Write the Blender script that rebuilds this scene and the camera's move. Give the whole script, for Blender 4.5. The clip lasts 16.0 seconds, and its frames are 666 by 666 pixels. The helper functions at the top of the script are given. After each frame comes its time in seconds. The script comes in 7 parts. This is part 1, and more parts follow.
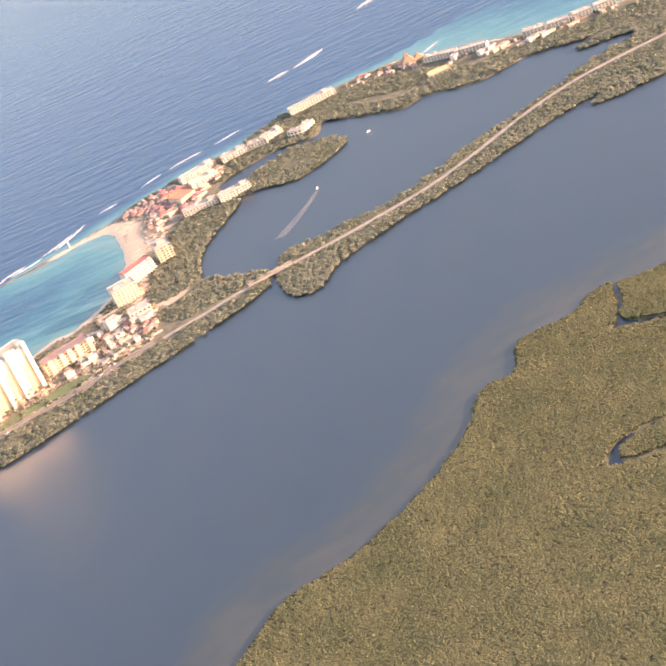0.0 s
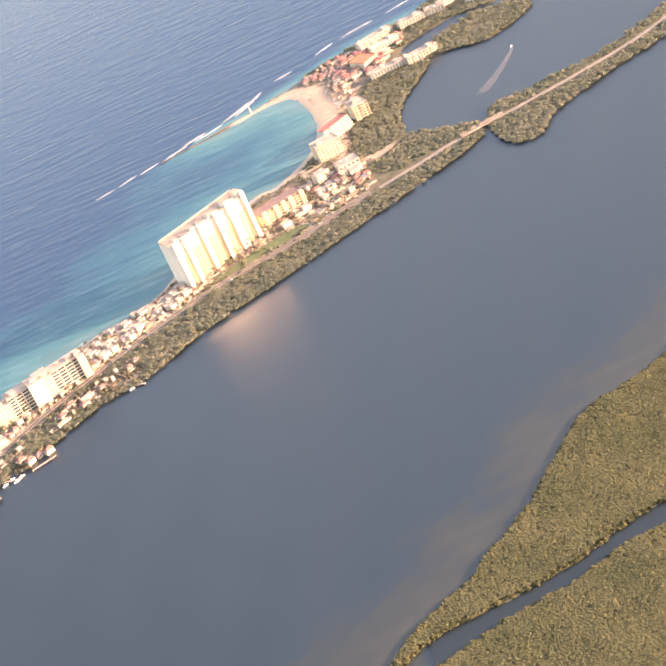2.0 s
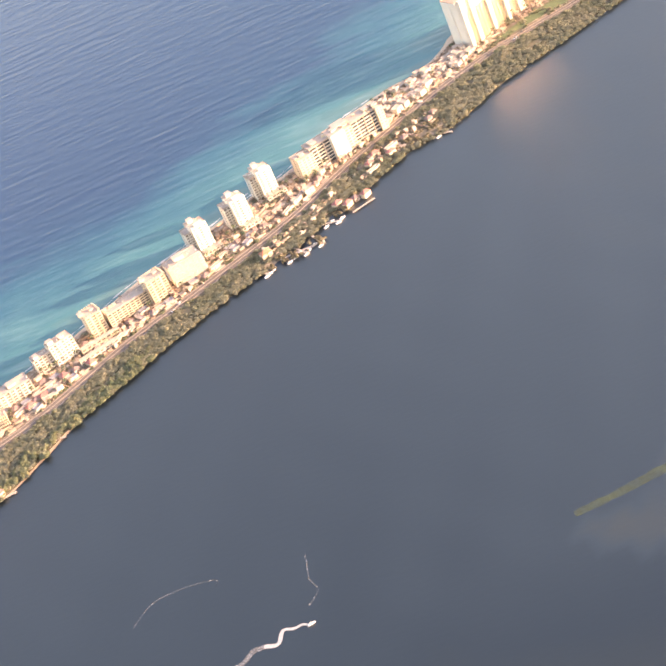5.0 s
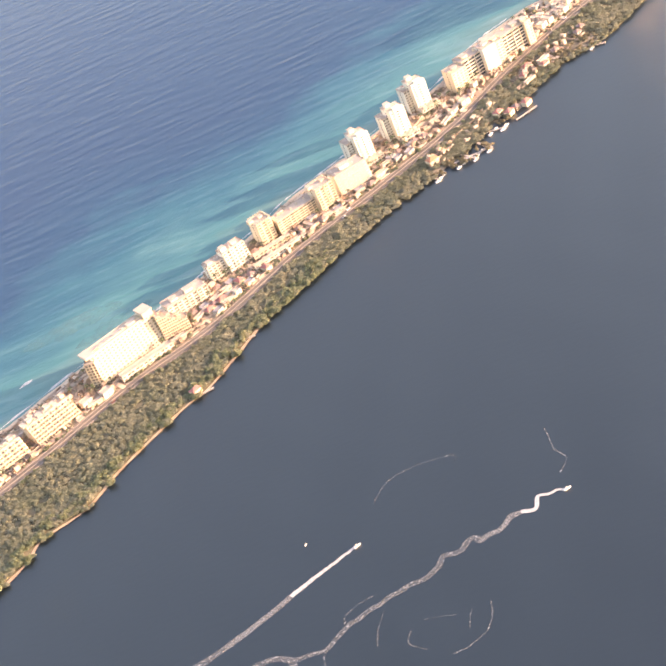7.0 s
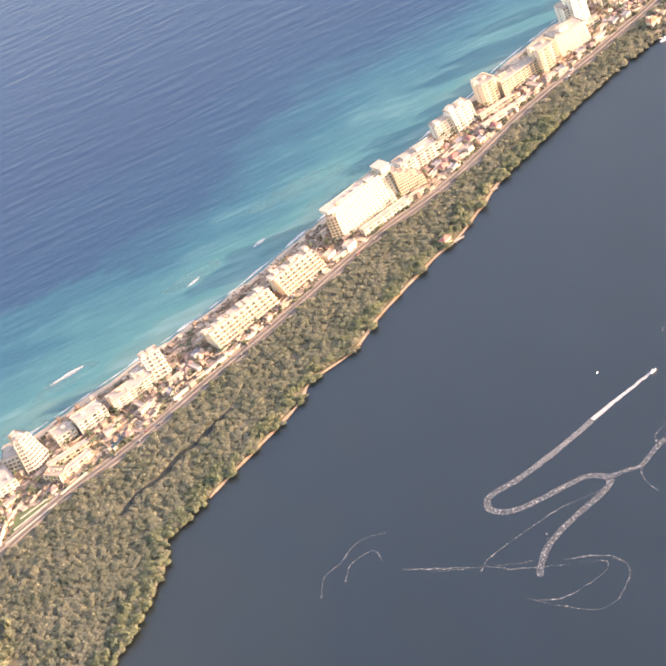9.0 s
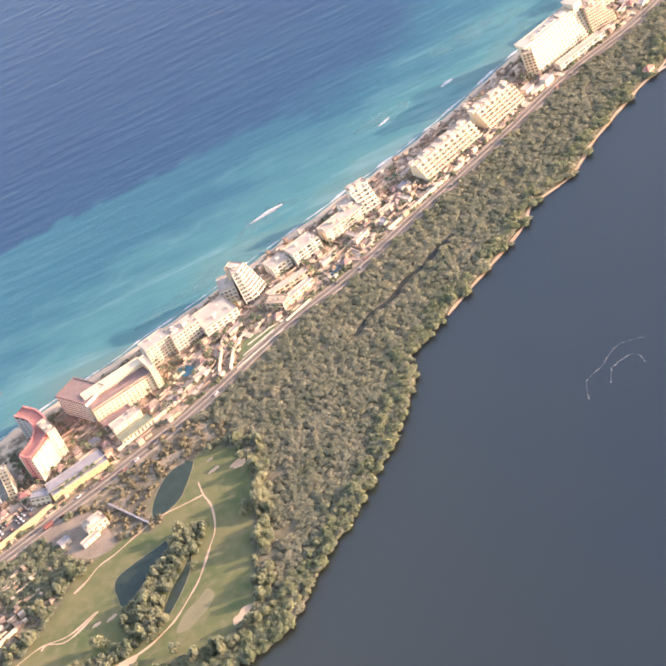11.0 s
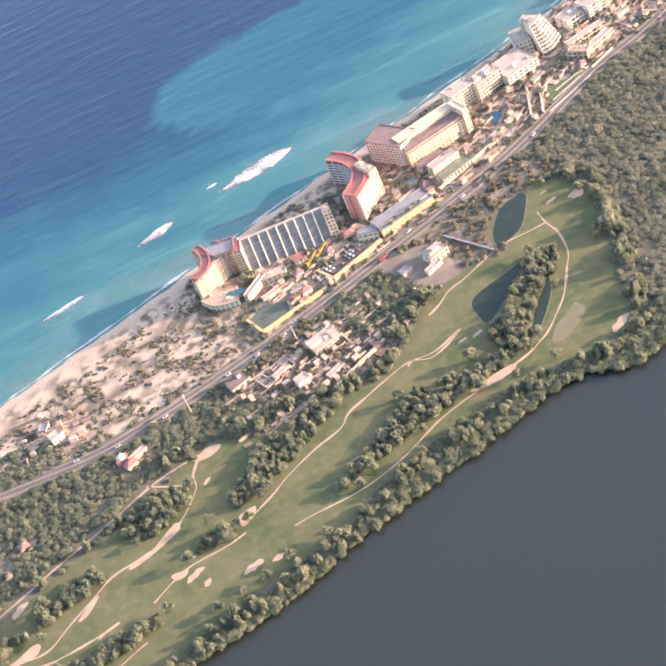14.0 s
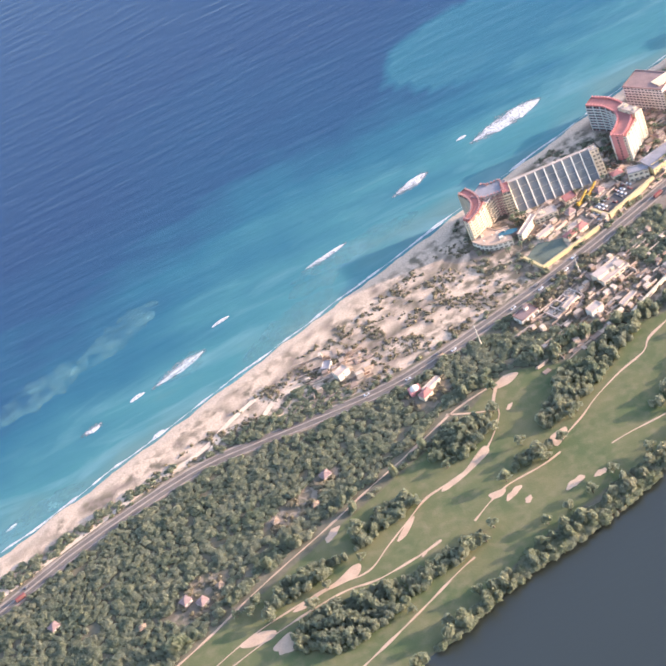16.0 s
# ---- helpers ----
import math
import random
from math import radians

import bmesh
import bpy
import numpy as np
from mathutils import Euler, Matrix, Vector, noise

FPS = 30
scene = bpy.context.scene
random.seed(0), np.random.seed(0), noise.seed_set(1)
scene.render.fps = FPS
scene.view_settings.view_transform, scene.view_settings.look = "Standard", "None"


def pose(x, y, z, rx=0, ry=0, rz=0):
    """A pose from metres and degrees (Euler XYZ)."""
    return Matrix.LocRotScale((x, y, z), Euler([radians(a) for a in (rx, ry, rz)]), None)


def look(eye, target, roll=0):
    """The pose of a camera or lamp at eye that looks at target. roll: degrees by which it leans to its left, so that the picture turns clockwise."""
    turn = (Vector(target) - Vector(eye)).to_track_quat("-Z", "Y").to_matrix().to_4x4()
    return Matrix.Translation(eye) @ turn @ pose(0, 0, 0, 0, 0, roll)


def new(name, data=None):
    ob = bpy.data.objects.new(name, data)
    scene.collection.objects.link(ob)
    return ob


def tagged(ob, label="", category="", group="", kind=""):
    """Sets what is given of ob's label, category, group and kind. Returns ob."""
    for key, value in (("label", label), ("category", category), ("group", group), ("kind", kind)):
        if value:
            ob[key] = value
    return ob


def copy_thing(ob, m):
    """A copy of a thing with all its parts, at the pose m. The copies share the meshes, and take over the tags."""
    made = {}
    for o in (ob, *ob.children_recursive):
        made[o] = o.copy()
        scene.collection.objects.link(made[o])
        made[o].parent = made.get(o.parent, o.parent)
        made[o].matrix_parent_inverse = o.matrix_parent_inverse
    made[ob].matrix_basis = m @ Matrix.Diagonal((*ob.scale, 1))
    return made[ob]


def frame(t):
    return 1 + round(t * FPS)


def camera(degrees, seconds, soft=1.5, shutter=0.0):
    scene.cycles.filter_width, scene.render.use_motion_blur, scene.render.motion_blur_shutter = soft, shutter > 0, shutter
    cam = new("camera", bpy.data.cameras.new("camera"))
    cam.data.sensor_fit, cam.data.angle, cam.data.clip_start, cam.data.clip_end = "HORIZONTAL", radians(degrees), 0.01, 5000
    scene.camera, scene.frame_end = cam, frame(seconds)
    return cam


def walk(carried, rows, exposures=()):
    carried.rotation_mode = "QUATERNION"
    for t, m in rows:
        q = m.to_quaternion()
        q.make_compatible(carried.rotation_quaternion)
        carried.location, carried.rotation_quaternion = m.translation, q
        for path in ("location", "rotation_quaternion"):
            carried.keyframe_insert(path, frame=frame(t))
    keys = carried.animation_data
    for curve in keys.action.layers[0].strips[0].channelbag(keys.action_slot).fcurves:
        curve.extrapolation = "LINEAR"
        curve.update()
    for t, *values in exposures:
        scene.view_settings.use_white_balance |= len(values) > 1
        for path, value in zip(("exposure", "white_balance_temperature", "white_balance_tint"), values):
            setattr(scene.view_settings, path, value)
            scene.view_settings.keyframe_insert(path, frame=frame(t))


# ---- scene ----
# One metre of this world stands for about three and a half of the real place,
# so that the aircraft keeps within the pace that the camera may go.
DEG = 21.7
PATH = [
    (0, 293.64, 3.71, 219.32, -0.237, -26.110, -24.160),
    (0.5, 274.05, 3.20, 219.67, 0.808, -27.507, -24.772),
    (1, 254.63, 2.73, 220.01, 0.923, -27.950, -24.930),
    (1.5, 235.37, 2.31, 220.36, 0.920, -28.018, -24.951),
    (2, 216.28, 1.92, 220.69, 0.141, -27.742, -24.591),
    (2.5, 197.35, 1.58, 221.02, 0.538, -28.106, -24.737),
    (3, 178.59, 1.28, 221.35, 0.954, -29.159, -24.969),
    (3.5, 159.99, 1.01, 221.68, 1.313, -30.235, -25.069),
    (4, 141.55, 0.78, 221.99, 1.516, -30.976, -25.246),
    (4.2, 134.23, 0.70, 222.12, 1.407, -30.981, -25.143),
    (6.3, 58.87, 0.13, 223.39, -3.521, -31.590, -22.905),
    (6.5, 51.85, 0.10, 223.51, -3.698, -31.543, -22.837),
    (7, 34.40, 0.04, 223.80, -2.854, -31.803, -23.457),
    (7.5, 17.12, 0.01, 224.09, -2.544, -31.955, -23.720),
    (8, 0.00, 0.00, 224.37, -2.506, -32.468, -23.785),
    (8.5, -16.95, 0.01, 224.64, -2.559, -32.719, -23.815),
    (9, -33.74, 0.04, 224.91, -2.410, -32.937, -24.062),
    (9.2, -40.41, 0.05, 225.02, -2.383, -33.069, -24.150),
    (11.3, -108.86, 0.35, 226.09, -2.565, -35.844, -24.855),
    (11.5, -115.22, 0.39, 226.19, -2.359, -36.401, -24.979),
    (12, -131.03, 0.49, 226.43, -2.223, -37.012, -25.046),
    (12.5, -146.66, 0.59, 226.67, -2.422, -37.326, -24.896),
    (13, -162.14, 0.70, 226.90, -2.849, -37.983, -24.587),
    (13.5, -177.44, 0.82, 227.13, -3.095, -38.309, -24.409),
    (14, -192.59, 0.93, 227.35, -3.384, -38.298, -24.403),
    (14.5, -207.57, 1.05, 227.57, -3.632, -37.999, -24.428),
    (15, -222.38, 1.16, 227.78, -3.116, -37.390, -25.002),
    (15.5, -237.03, 1.26, 227.99, -3.012, -36.624, -25.288),
    (16, -251.52, 1.36, 228.19, -3.015, -36.149, -25.358),
]


def aim(x, y, z, yaw, pitch, roll):
    """A pose from the eye and the camera's yaw, pitch and roll in degrees."""
    a, b = radians(yaw), radians(pitch)
    ahead = Vector((-math.sin(a) * math.cos(b), math.cos(a) * math.cos(b), math.sin(b)))
    eye = Vector((x, y, z))
    return look(eye, eye + ahead, roll)


cam = camera(DEG, 16.0, soft=2.15)
walk(cam, [(t, aim(*row)) for t, *row in PATH],
     exposures=[(0, 2.26, 7450, 30), (3, 2.29, 8000, 31), (6.5, 2.33, 8000, 30), (9, 2.30, 7650, 28), (12, 2.17, 6900, 26), (14.5, 2.08, 6350, 25), (16, 2.01, 6000, 22)])

# ---- world and sun ----
SUN_EL, SUN_AZ = radians(12.8), math.atan2(-0.17, 0.985)      # the way towards the sun, from +x
world = bpy.data.worlds.new("evening_sky")
scene.world = world
world.use_nodes = True
wn = world.node_tree
sky = wn.nodes.new("ShaderNodeTexSky")
sky.sky_type, sky.sun_disc = "NISHITA", False
sky.sun_elevation, sky.sun_rotation = SUN_EL, math.pi / 2 - SUN_AZ
sky.air_density, sky.dust_density = 1.0, 1.5
bg = wn.nodes["Background"]
bg.inputs["Strength"].default_value = 0.15
wn.links.new(sky.outputs[0], bg.inputs[0])
sun_data = bpy.data.lights.new("sun", "SUN")
sun_data.energy, sun_data.angle, sun_data.color = 2.65, radians(0.7), (1.0, 0.83, 0.64)
sun = new("sun", sun_data)
sun_way = Vector((math.cos(SUN_AZ) * math.cos(SUN_EL), math.sin(SUN_AZ) * math.cos(SUN_EL), math.sin(SUN_EL)))
sun.matrix_world = look(sun_way * 900, (0, 0, 0))


# ---- materials ----
def material(name, colour, rough=0.8, vary=0.25, size=1.0, fine=6.0, bump=0.3, metal=0.0, second=None, island=0.0, spec=0.4, obj=0.0, glow_through=0.0):
    """A painted or natural surface: a base colour that varies at two scales, with relief."""
    m = bpy.data.materials.new(name)
    m.use_nodes = True
    nt = m.node_tree
    n, ln = nt.nodes, nt.links
    b = n["Principled BSDF"]
    b.inputs["Roughness"].default_value, b.inputs["Metallic"].default_value = rough, metal
    b.inputs["Specular IOR Level"].default_value = spec
    geo = n.new("ShaderNodeNewGeometry")
    coarse, grain = n.new("ShaderNodeTexNoise"), n.new("ShaderNodeTexNoise")
    coarse.inputs["Scale"].default_value, grain.inputs["Scale"].default_value = 1 / size, fine / size
    coarse.inputs["Detail"].default_value, grain.inputs["Detail"].default_value = 5, 3
    for tex in (coarse, grain):
        ln.new(geo.outputs["Position"], tex.inputs["Vector"])
    mix = n.new("ShaderNodeMix")
    mix.data_type = "RGBA"
    lo = tuple(c * (1 - vary) for c in colour)
    hi = second or tuple(min(1.0, c * (1 + vary)) for c in colour)
    mix.inputs["A"].default_value, mix.inputs["B"].default_value = (*lo, 1), (*hi, 1)
    ramp = n.new("ShaderNodeMapRange")
    ramp.inputs["From Min"].default_value, ramp.inputs["From Max"].default_value = 0.3, 0.7
    blend = n.new("ShaderNodeMath")
    blend.operation = "MULTIPLY_ADD"
    ln.new(coarse.outputs["Fac"], blend.inputs[0])
    blend.inputs[1].default_value = 0.65
    part_of = n.new("ShaderNodeMath")
    part_of.operation = "MULTIPLY"
    ln.new(grain.outputs["Fac"], part_of.inputs[0])
    part_of.inputs[1].default_value = 0.35
    ln.new(part_of.outputs[0], blend.inputs[2])
    ln.new(blend.outputs[0], ramp.inputs["Value"])
    last = ramp.outputs[0]
    for weight, source in ((island, geo.outputs["Random Per Island"]), (obj, n.new("ShaderNodeObjectInfo").outputs["Random"] if obj else None)):
        if weight:
            add = n.new("ShaderNodeMix")
            add.inputs["Factor"].default_value = weight
            ln.new(last, add.inputs["A"])
            ln.new(source, add.inputs["B"])
            last = add.outputs[0]
    ln.new(last, mix.inputs["Factor"])
    ln.new(mix.outputs["Result"], b.inputs["Base Color"])
    if glow_through:
        thin, both = n.new("ShaderNodeBsdfTranslucent"), n.new("ShaderNodeMixShader")
        ln.new(mix.outputs["Result"], thin.inputs["Color"])
        both.inputs[0].default_value = glow_through
        ln.new(b.outputs[0], both.inputs[1])
        ln.new(thin.outputs[0], both.inputs[2])
        ln.new(both.outputs[0], n["Material Output"].inputs["Surface"])
    if bump:
        bm_node = n.new("ShaderNodeBump")
        bm_node.inputs["Strength"].default_value, bm_node.inputs["Distance"].default_value = bump, 0.1 * size
        ln.new(grain.outputs["Fac"], bm_node.inputs["Height"])
        ln.new(bm_node.outputs[0], b.inputs["Normal"])
    return m


SAND = material("sand", (0.70, 0.52, 0.36), 0.95, 0.14, 5, 14, 0.3)
LEAF = material("mangrove_leaf", (0.180, 0.188, 0.092), 0.9, 0.1, 14, 30, 0.8, second=(0.310, 0.262, 0.130), island=0.1, spec=0.08, glow_through=0.35)
SHORE_LEAF = material("shore_leaf", (0.290, 0.312, 0.205), 0.9, 0.12, 9, 50, 0.3, second=(0.465, 0.420, 0.310), island=0.06, spec=0.05, glow_through=0.6)
ROAD = material("asphalt", (0.185, 0.150, 0.122), 1.0, 0.25, 4, 10, 0.2, spec=0.1)
PATH_SAND = material("path_sand", (0.56, 0.375, 0.245), 0.95, 0.2, 3, 10, 0.3)
PALE = material("concrete", (0.52, 0.45, 0.36), 0.9, 0.15, 3, 8, 0.2)
KERB = material("kerb_stone", (0.36, 0.285, 0.225), 0.9, 0.2, 3, 8, 0.2, spec=0.15)
PAVING = material("terrace_paving", (0.50, 0.36, 0.26), 0.85, 0.2, 2, 8, 0.2)
# WHITE lightened, sun glare put into the facade colour; also used for white ribs
BRIGHT = material("fresh_white_paint", (0.76, 0.70, 0.58), 0.7, 0.05, 3, 8, 0.1)
WHITE = material("white_render", (0.64, 0.575, 0.47), 0.8, 0.07, 3, 8, 0.1)
CREAM = material("cream_render", (0.66, 0.53, 0.37), 0.8, 0.08, 3, 8, 0.1)
YELLOW = material("yellow_render", (0.60, 0.45, 0.22), 0.8, 0.1, 3, 8, 0.1)
PINK = material("pink_render", (0.56, 0.225, 0.205), 0.8, 0.1, 3, 8, 0.1)
SANDSTONE = material("pale_stone_render", (0.60, 0.505, 0.37), 0.8, 0.06, 3, 8, 0.1)
TAUPE = material("taupe_render", (0.52, 0.42, 0.34), 0.8, 0.1, 3, 8, 0.1)
RED_ROOF = material("red_roof", (0.40, 0.165, 0.135), 0.85, 0.2, 1.5, 8, 0.4)
DULL_RED = material("faded_red_roof", (0.40, 0.22, 0.20), 0.85, 0.2, 1.5, 8, 0.4)
ORANGE_ROOF = material("orange_tiles", (0.52, 0.22, 0.125), 0.85, 0.2, 1.5, 8, 0.4)
BROWN_ROOF = material("brown_roof", (0.27, 0.175, 0.150), 0.85, 0.2, 1.5, 8, 0.4)
GREY_ROOF = material("grey_roof", (0.30, 0.275, 0.275), 0.95, 0.2, 2, 8, 0.3, spec=0.15)
WHITE_ROOF = material("pale_roof", (0.50, 0.39, 0.31), 0.8, 0.18, 1.6, 8, 0.2)
CLUTTER = material("terrace_mix", (0.30, 0.20, 0.145), 0.85, 0.25, 3, 8, 0.2, second=(0.66, 0.50, 0.37), island=0.85)
THATCH = material("thatch", (0.33, 0.22, 0.14), 0.95, 0.25, 0.6, 8, 0.8)
GLASS = material("window_glass", (0.215, 0.185, 0.155), 0.22, 0.45, 3, 4, 0, spec=0.6, obj=0.5)
SUN_GLASS = material("reflective_glazing", (0.95, 0.80, 0.62), 0.38, 0.05, 3, 4, 0, metal=0.95)
GREY_STONE = material("pale_grey_render", (0.62, 0.58, 0.51), 0.8, 0.06, 3, 8, 0.1)
OLIVE_ROOF = material("olive_roof", (0.235, 0.235, 0.165), 0.9, 0.2, 2, 8, 0.3, spec=0.15)
# GLASS darkened to hold the shade of loggias; also serves other dark window rows
DARK_GLASS = material("tinted_glazing", (0.075, 0.085, 0.092), 0.25, 0.35, 3, 4, 0, spec=0.5, obj=0.4)
SLOPE_GLASS = material("atrium_glass", (0.180, 0.178, 0.170), 0.3, 0.25, 3, 4, 0, spec=0.35)


def foam_material(name, colour, lo, hi, size):
    """Foam lying on water, torn open by noise so that the water shows through."""
    m = material(name, colour, 0.9, 0.25, 0.6, 4, 0.3)
    n, ln = m.node_tree.nodes, m.node_tree.links
    tex, ramp = n.new("ShaderNodeTexNoise"), n.new("ShaderNodeMapRange")
    tex.inputs["Scale"].default_value, tex.inputs["Detail"].default_value, tex.inputs["Roughness"].default_value = 1 / size, 5, 0.7
    ln.new(n["Geometry"].outputs["Position"], tex.inputs["Vector"])
    ramp.inputs["From Min"].default_value, ramp.inputs["From Max"].default_value = lo, hi
    ln.new(tex.outputs["Fac"], ramp.inputs["Value"])
    ln.new(ramp.outputs[0], n["Principled BSDF"].inputs["Alpha"])
    return m


FOAM = foam_material("foam", (0.66, 0.63, 0.59), 0.20, 0.58, 0.5)
WAKE = foam_material("wake_foam", (0.50, 0.47, 0.44), 0.15, 0.50, 0.35)
OLD_WAKE = foam_material("fading_wake", (0.33, 0.32, 0.315), 0.33, 0.70, 0.32)
THIN_FOAM = foam_material("thin_foam", (0.29, 0.285, 0.28), 0.42, 0.66, 0.6)
WEED = foam_material("weed", (0.098, 0.125, 0.072), 0.28, 0.75, 2.2)
MILKY = foam_material("stirred_sand", (0.155, 0.335, 0.345), 0.38, 0.90, 7.0)
POOL = material("pool_water", (0.05, 0.14, 0.17), 0.15, 0.15, 2, 5, 0.02, spec=0.4)
POND = material("pond_water", (0.035, 0.05, 0.036), 0.2, 0.2, 3, 5, 0.02, spec=0.3)
TURF = material("putting_green", (0.13, 0.155, 0.07), 0.9, 0.2, 3, 10, 0.3)
BARK = material("bark", (0.15, 0.11, 0.08), 0.95, 0.3, 0.5, 8, 0.5)
PALM_LEAF = material("palm_leaf", (0.09, 0.11, 0.05), 0.6, 0.35, 2, 6, 0.3, obj=0.5)
TREE_LEAF = material("tree_leaf", (0.262, 0.298, 0.190), 0.9, 0.12, 8, 45, 0.3, second=(0.405, 0.388, 0.268), island=0.06, spec=0.05, glow_through=0.6)
SCRUB_LEAF = material("scrub_leaf", (0.24, 0.215, 0.135), 0.9, 0.3, 4, 8, 0.6, second=(0.38, 0.31, 0.20), island=0.4, spec=0.08, glow_through=0.35)
TYRE = material("tyre", (0.03, 0.03, 0.03), 0.9, 0.2, 0.5, 6, 0.1)
CAR_WHITE = material("white_car_paint", (0.75, 0.75, 0.74), 0.25, 0.03, 2, 6, 0, spec=0.6)
CAR_RED = material("red_paint", (0.26, 0.07, 0.06), 0.5, 0.05, 2, 6, 0, spec=0.3)
CAR_DARK = material("dark_car_paint", (0.07, 0.075, 0.09), 0.25, 0.1, 2, 6, 0, spec=0.6)
CRANE = material("crane_yellow", (0.60, 0.36, 0.06), 0.5, 0.1, 1, 6, 0.1)
EDGE_LEAF = material("lagoon_edge_leaf", (0.265, 0.303, 0.182), 0.9, 0.12, 9, 40, 0.3, second=(0.368, 0.362, 0.230), island=0.06, spec=0.05, glow_through=0.6)
PATH_DIRT = material("trodden_dirt", (0.25, 0.190, 0.14), 0.95, 0.35, 5, 14, 0.06)
DRY_GRASS = material("dry_grass", (0.225, 0.190, 0.105), 0.95, 0.25, 3, 10, 0.06)
SHOULDER = material("road_shoulder", (0.29, 0.220, 0.160), 0.95, 0.35, 3, 12, 0.3, spec=0.1)
ROCK = material("reef_rock", (0.26, 0.20, 0.15), 0.95, 0.35, 1.2, 6, 0.8)


def ground_material():
    """Soil, sand and turf, parted along the plan's lines with ragged edges."""
    m = bpy.data.materials.new("coastal_ground")
    m.use_nodes = True
    n, ln = m.node_tree.nodes, m.node_tree.links
    b = n["Principled BSDF"]
    b.inputs["Roughness"].default_value, b.inputs["Specular IOR Level"].default_value = 0.95, 0.2
    geo = n.new("ShaderNodeNewGeometry")

    def noise_of(scale, detail=6):
        t = n.new("ShaderNodeTexNoise")
        t.inputs["Scale"].default_value, t.inputs["Detail"].default_value = scale, detail
        ln.new(geo.outputs["Position"], t.inputs["Vector"])
        return t.outputs["Fac"]

    def mixed(factor, lo, hi):
        x = n.new("ShaderNodeMix")
        x.data_type = "RGBA"
        ln.new(factor, x.inputs["Factor"])
        for key, value in (("A", lo), ("B", hi)):
            if isinstance(value, tuple):
                x.inputs[key].default_value = (*value, 1)
            else:
                ln.new(value, x.inputs[key])
        return x.outputs["Result"]

    def spread(value, lo, hi):
        r = n.new("ShaderNodeMapRange")
        r.inputs["From Min"].default_value, r.inputs["From Max"].default_value = lo, hi
        ln.new(value, r.inputs["Value"])
        return r.outputs[0]

    def border(key, ragged, source):
        att = n.new("ShaderNodeAttribute")
        att.attribute_name = key
        x = n.new("ShaderNodeMath")
        x.operation = "MULTIPLY_ADD"
        shift = n.new("ShaderNodeMath")
        shift.operation = "SUBTRACT"
        ln.new(source, shift.inputs[0])
        shift.inputs[1].default_value = 0.5
        ln.new(shift.outputs[0], x.inputs[0])
        x.inputs[1].default_value = ragged
        ln.new(att.outputs["Fac"], x.inputs[2])
        return spread(x.outputs[0], -0.35, 0.35)

    broad, middle, grain = noise_of(0.10), noise_of(0.45), noise_of(2.6, 4)
    soil = mixed(spread(middle, 0.35, 0.65), (0.125, 0.110, 0.070), (0.205, 0.170, 0.110))
    sand = mixed(spread(grain, 0.3, 0.7), (0.49, 0.345, 0.235), (0.70, 0.52, 0.37))
    paved = mixed(spread(broad, 0.47, 0.55), sand, (0.25, 0.185, 0.14))
    scrubby = mixed(spread(middle, 0.42, 0.58), paved, (0.17, 0.135, 0.09))
    beach = n.new("ShaderNodeAttribute")
    beach.attribute_name = "beach"
    scrubby = mixed(spread(beach.outputs["Fac"], -0.5, 1.5), scrubby, sand)
    turf = mixed(spread(broad, 0.35, 0.65), (0.100, 0.122, 0.050), (0.175, 0.160, 0.072))
    patchy = spread(middle, 0.45, 0.75)
    half = n.new("ShaderNodeMath")
    half.operation = "MULTIPLY"
    ln.new(patchy, half.inputs[0])
    half.inputs[1].default_value = 0.6
    turf = mixed(half.outputs[0], turf, (0.24, 0.19, 0.105))
    c = mixed(border("turf", 2.5, middle), soil, turf)
    c = mixed(border("sandy", 5.0, middle), c, scrubby)
    ln.new(c, b.inputs["Base Color"])
    bump = n.new("ShaderNodeBump")
    bump.inputs["Strength"].default_value, bump.inputs["Distance"].default_value = 0.5, 0.12
    ln.new(grain, bump.inputs["Height"])
    ln.new(bump.outputs[0], b.inputs["Normal"])
    return m


GROUND = ground_material()


# ---- plan ----
def smooth(points, closed=True, step=2.0):
    """A curve through a few places of the plan (Catmull-Rom), as an array."""
    p = np.array(points, float)
    n = len(p)
    out = []
    for k in range(n if closed else n - 1):
        a, b, c, d = (p[(k + j) % n] if closed else p[min(max(k + j, 0), n - 1)] for j in (-1, 0, 1, 2))
        m = max(2, int(np.hypot(*(c - b)) / step))
        s = np.linspace(0, 1, m, endpoint=False)[:, None]
        out.append(0.5 * (2 * b + (c - a) * s + (2 * a - 5 * b + 4 * c - d) * s**2 + (3 * b - a - 3 * c + d) * s**3))
    if not closed:
        out.append(p[-1:])
    return np.concatenate(out)


def inside(poly, x, y):
    poly = np.asarray(poly, float)
    if np.size(x) < 40:
        (x1, y1), (x0, y0) = poly.T, np.roll(poly, 1, 0).T
        X, Y = np.asarray(x).reshape(-1, 1), np.asarray(y).reshape(-1, 1)
        slope = (x0 - x1) / np.where(y0 == y1, 1, y0 - y1)
        cross = ((y1 > Y) != (y0 > Y)) & (X < slope * (Y - y1) + x1)
        return (cross.sum(1) % 2 == 1).reshape(np.shape(x))
    hit = np.zeros(x.shape, bool)
    x0, y0 = poly[-1]
    for x1, y1 in poly:
        if y0 != y1:
            hit ^= ((y1 > y) != (y0 > y)) & (x < (x0 - x1) * (y - y1) / (y0 - y1) + x1)
        x0, y0 = x1, y1
    return hit


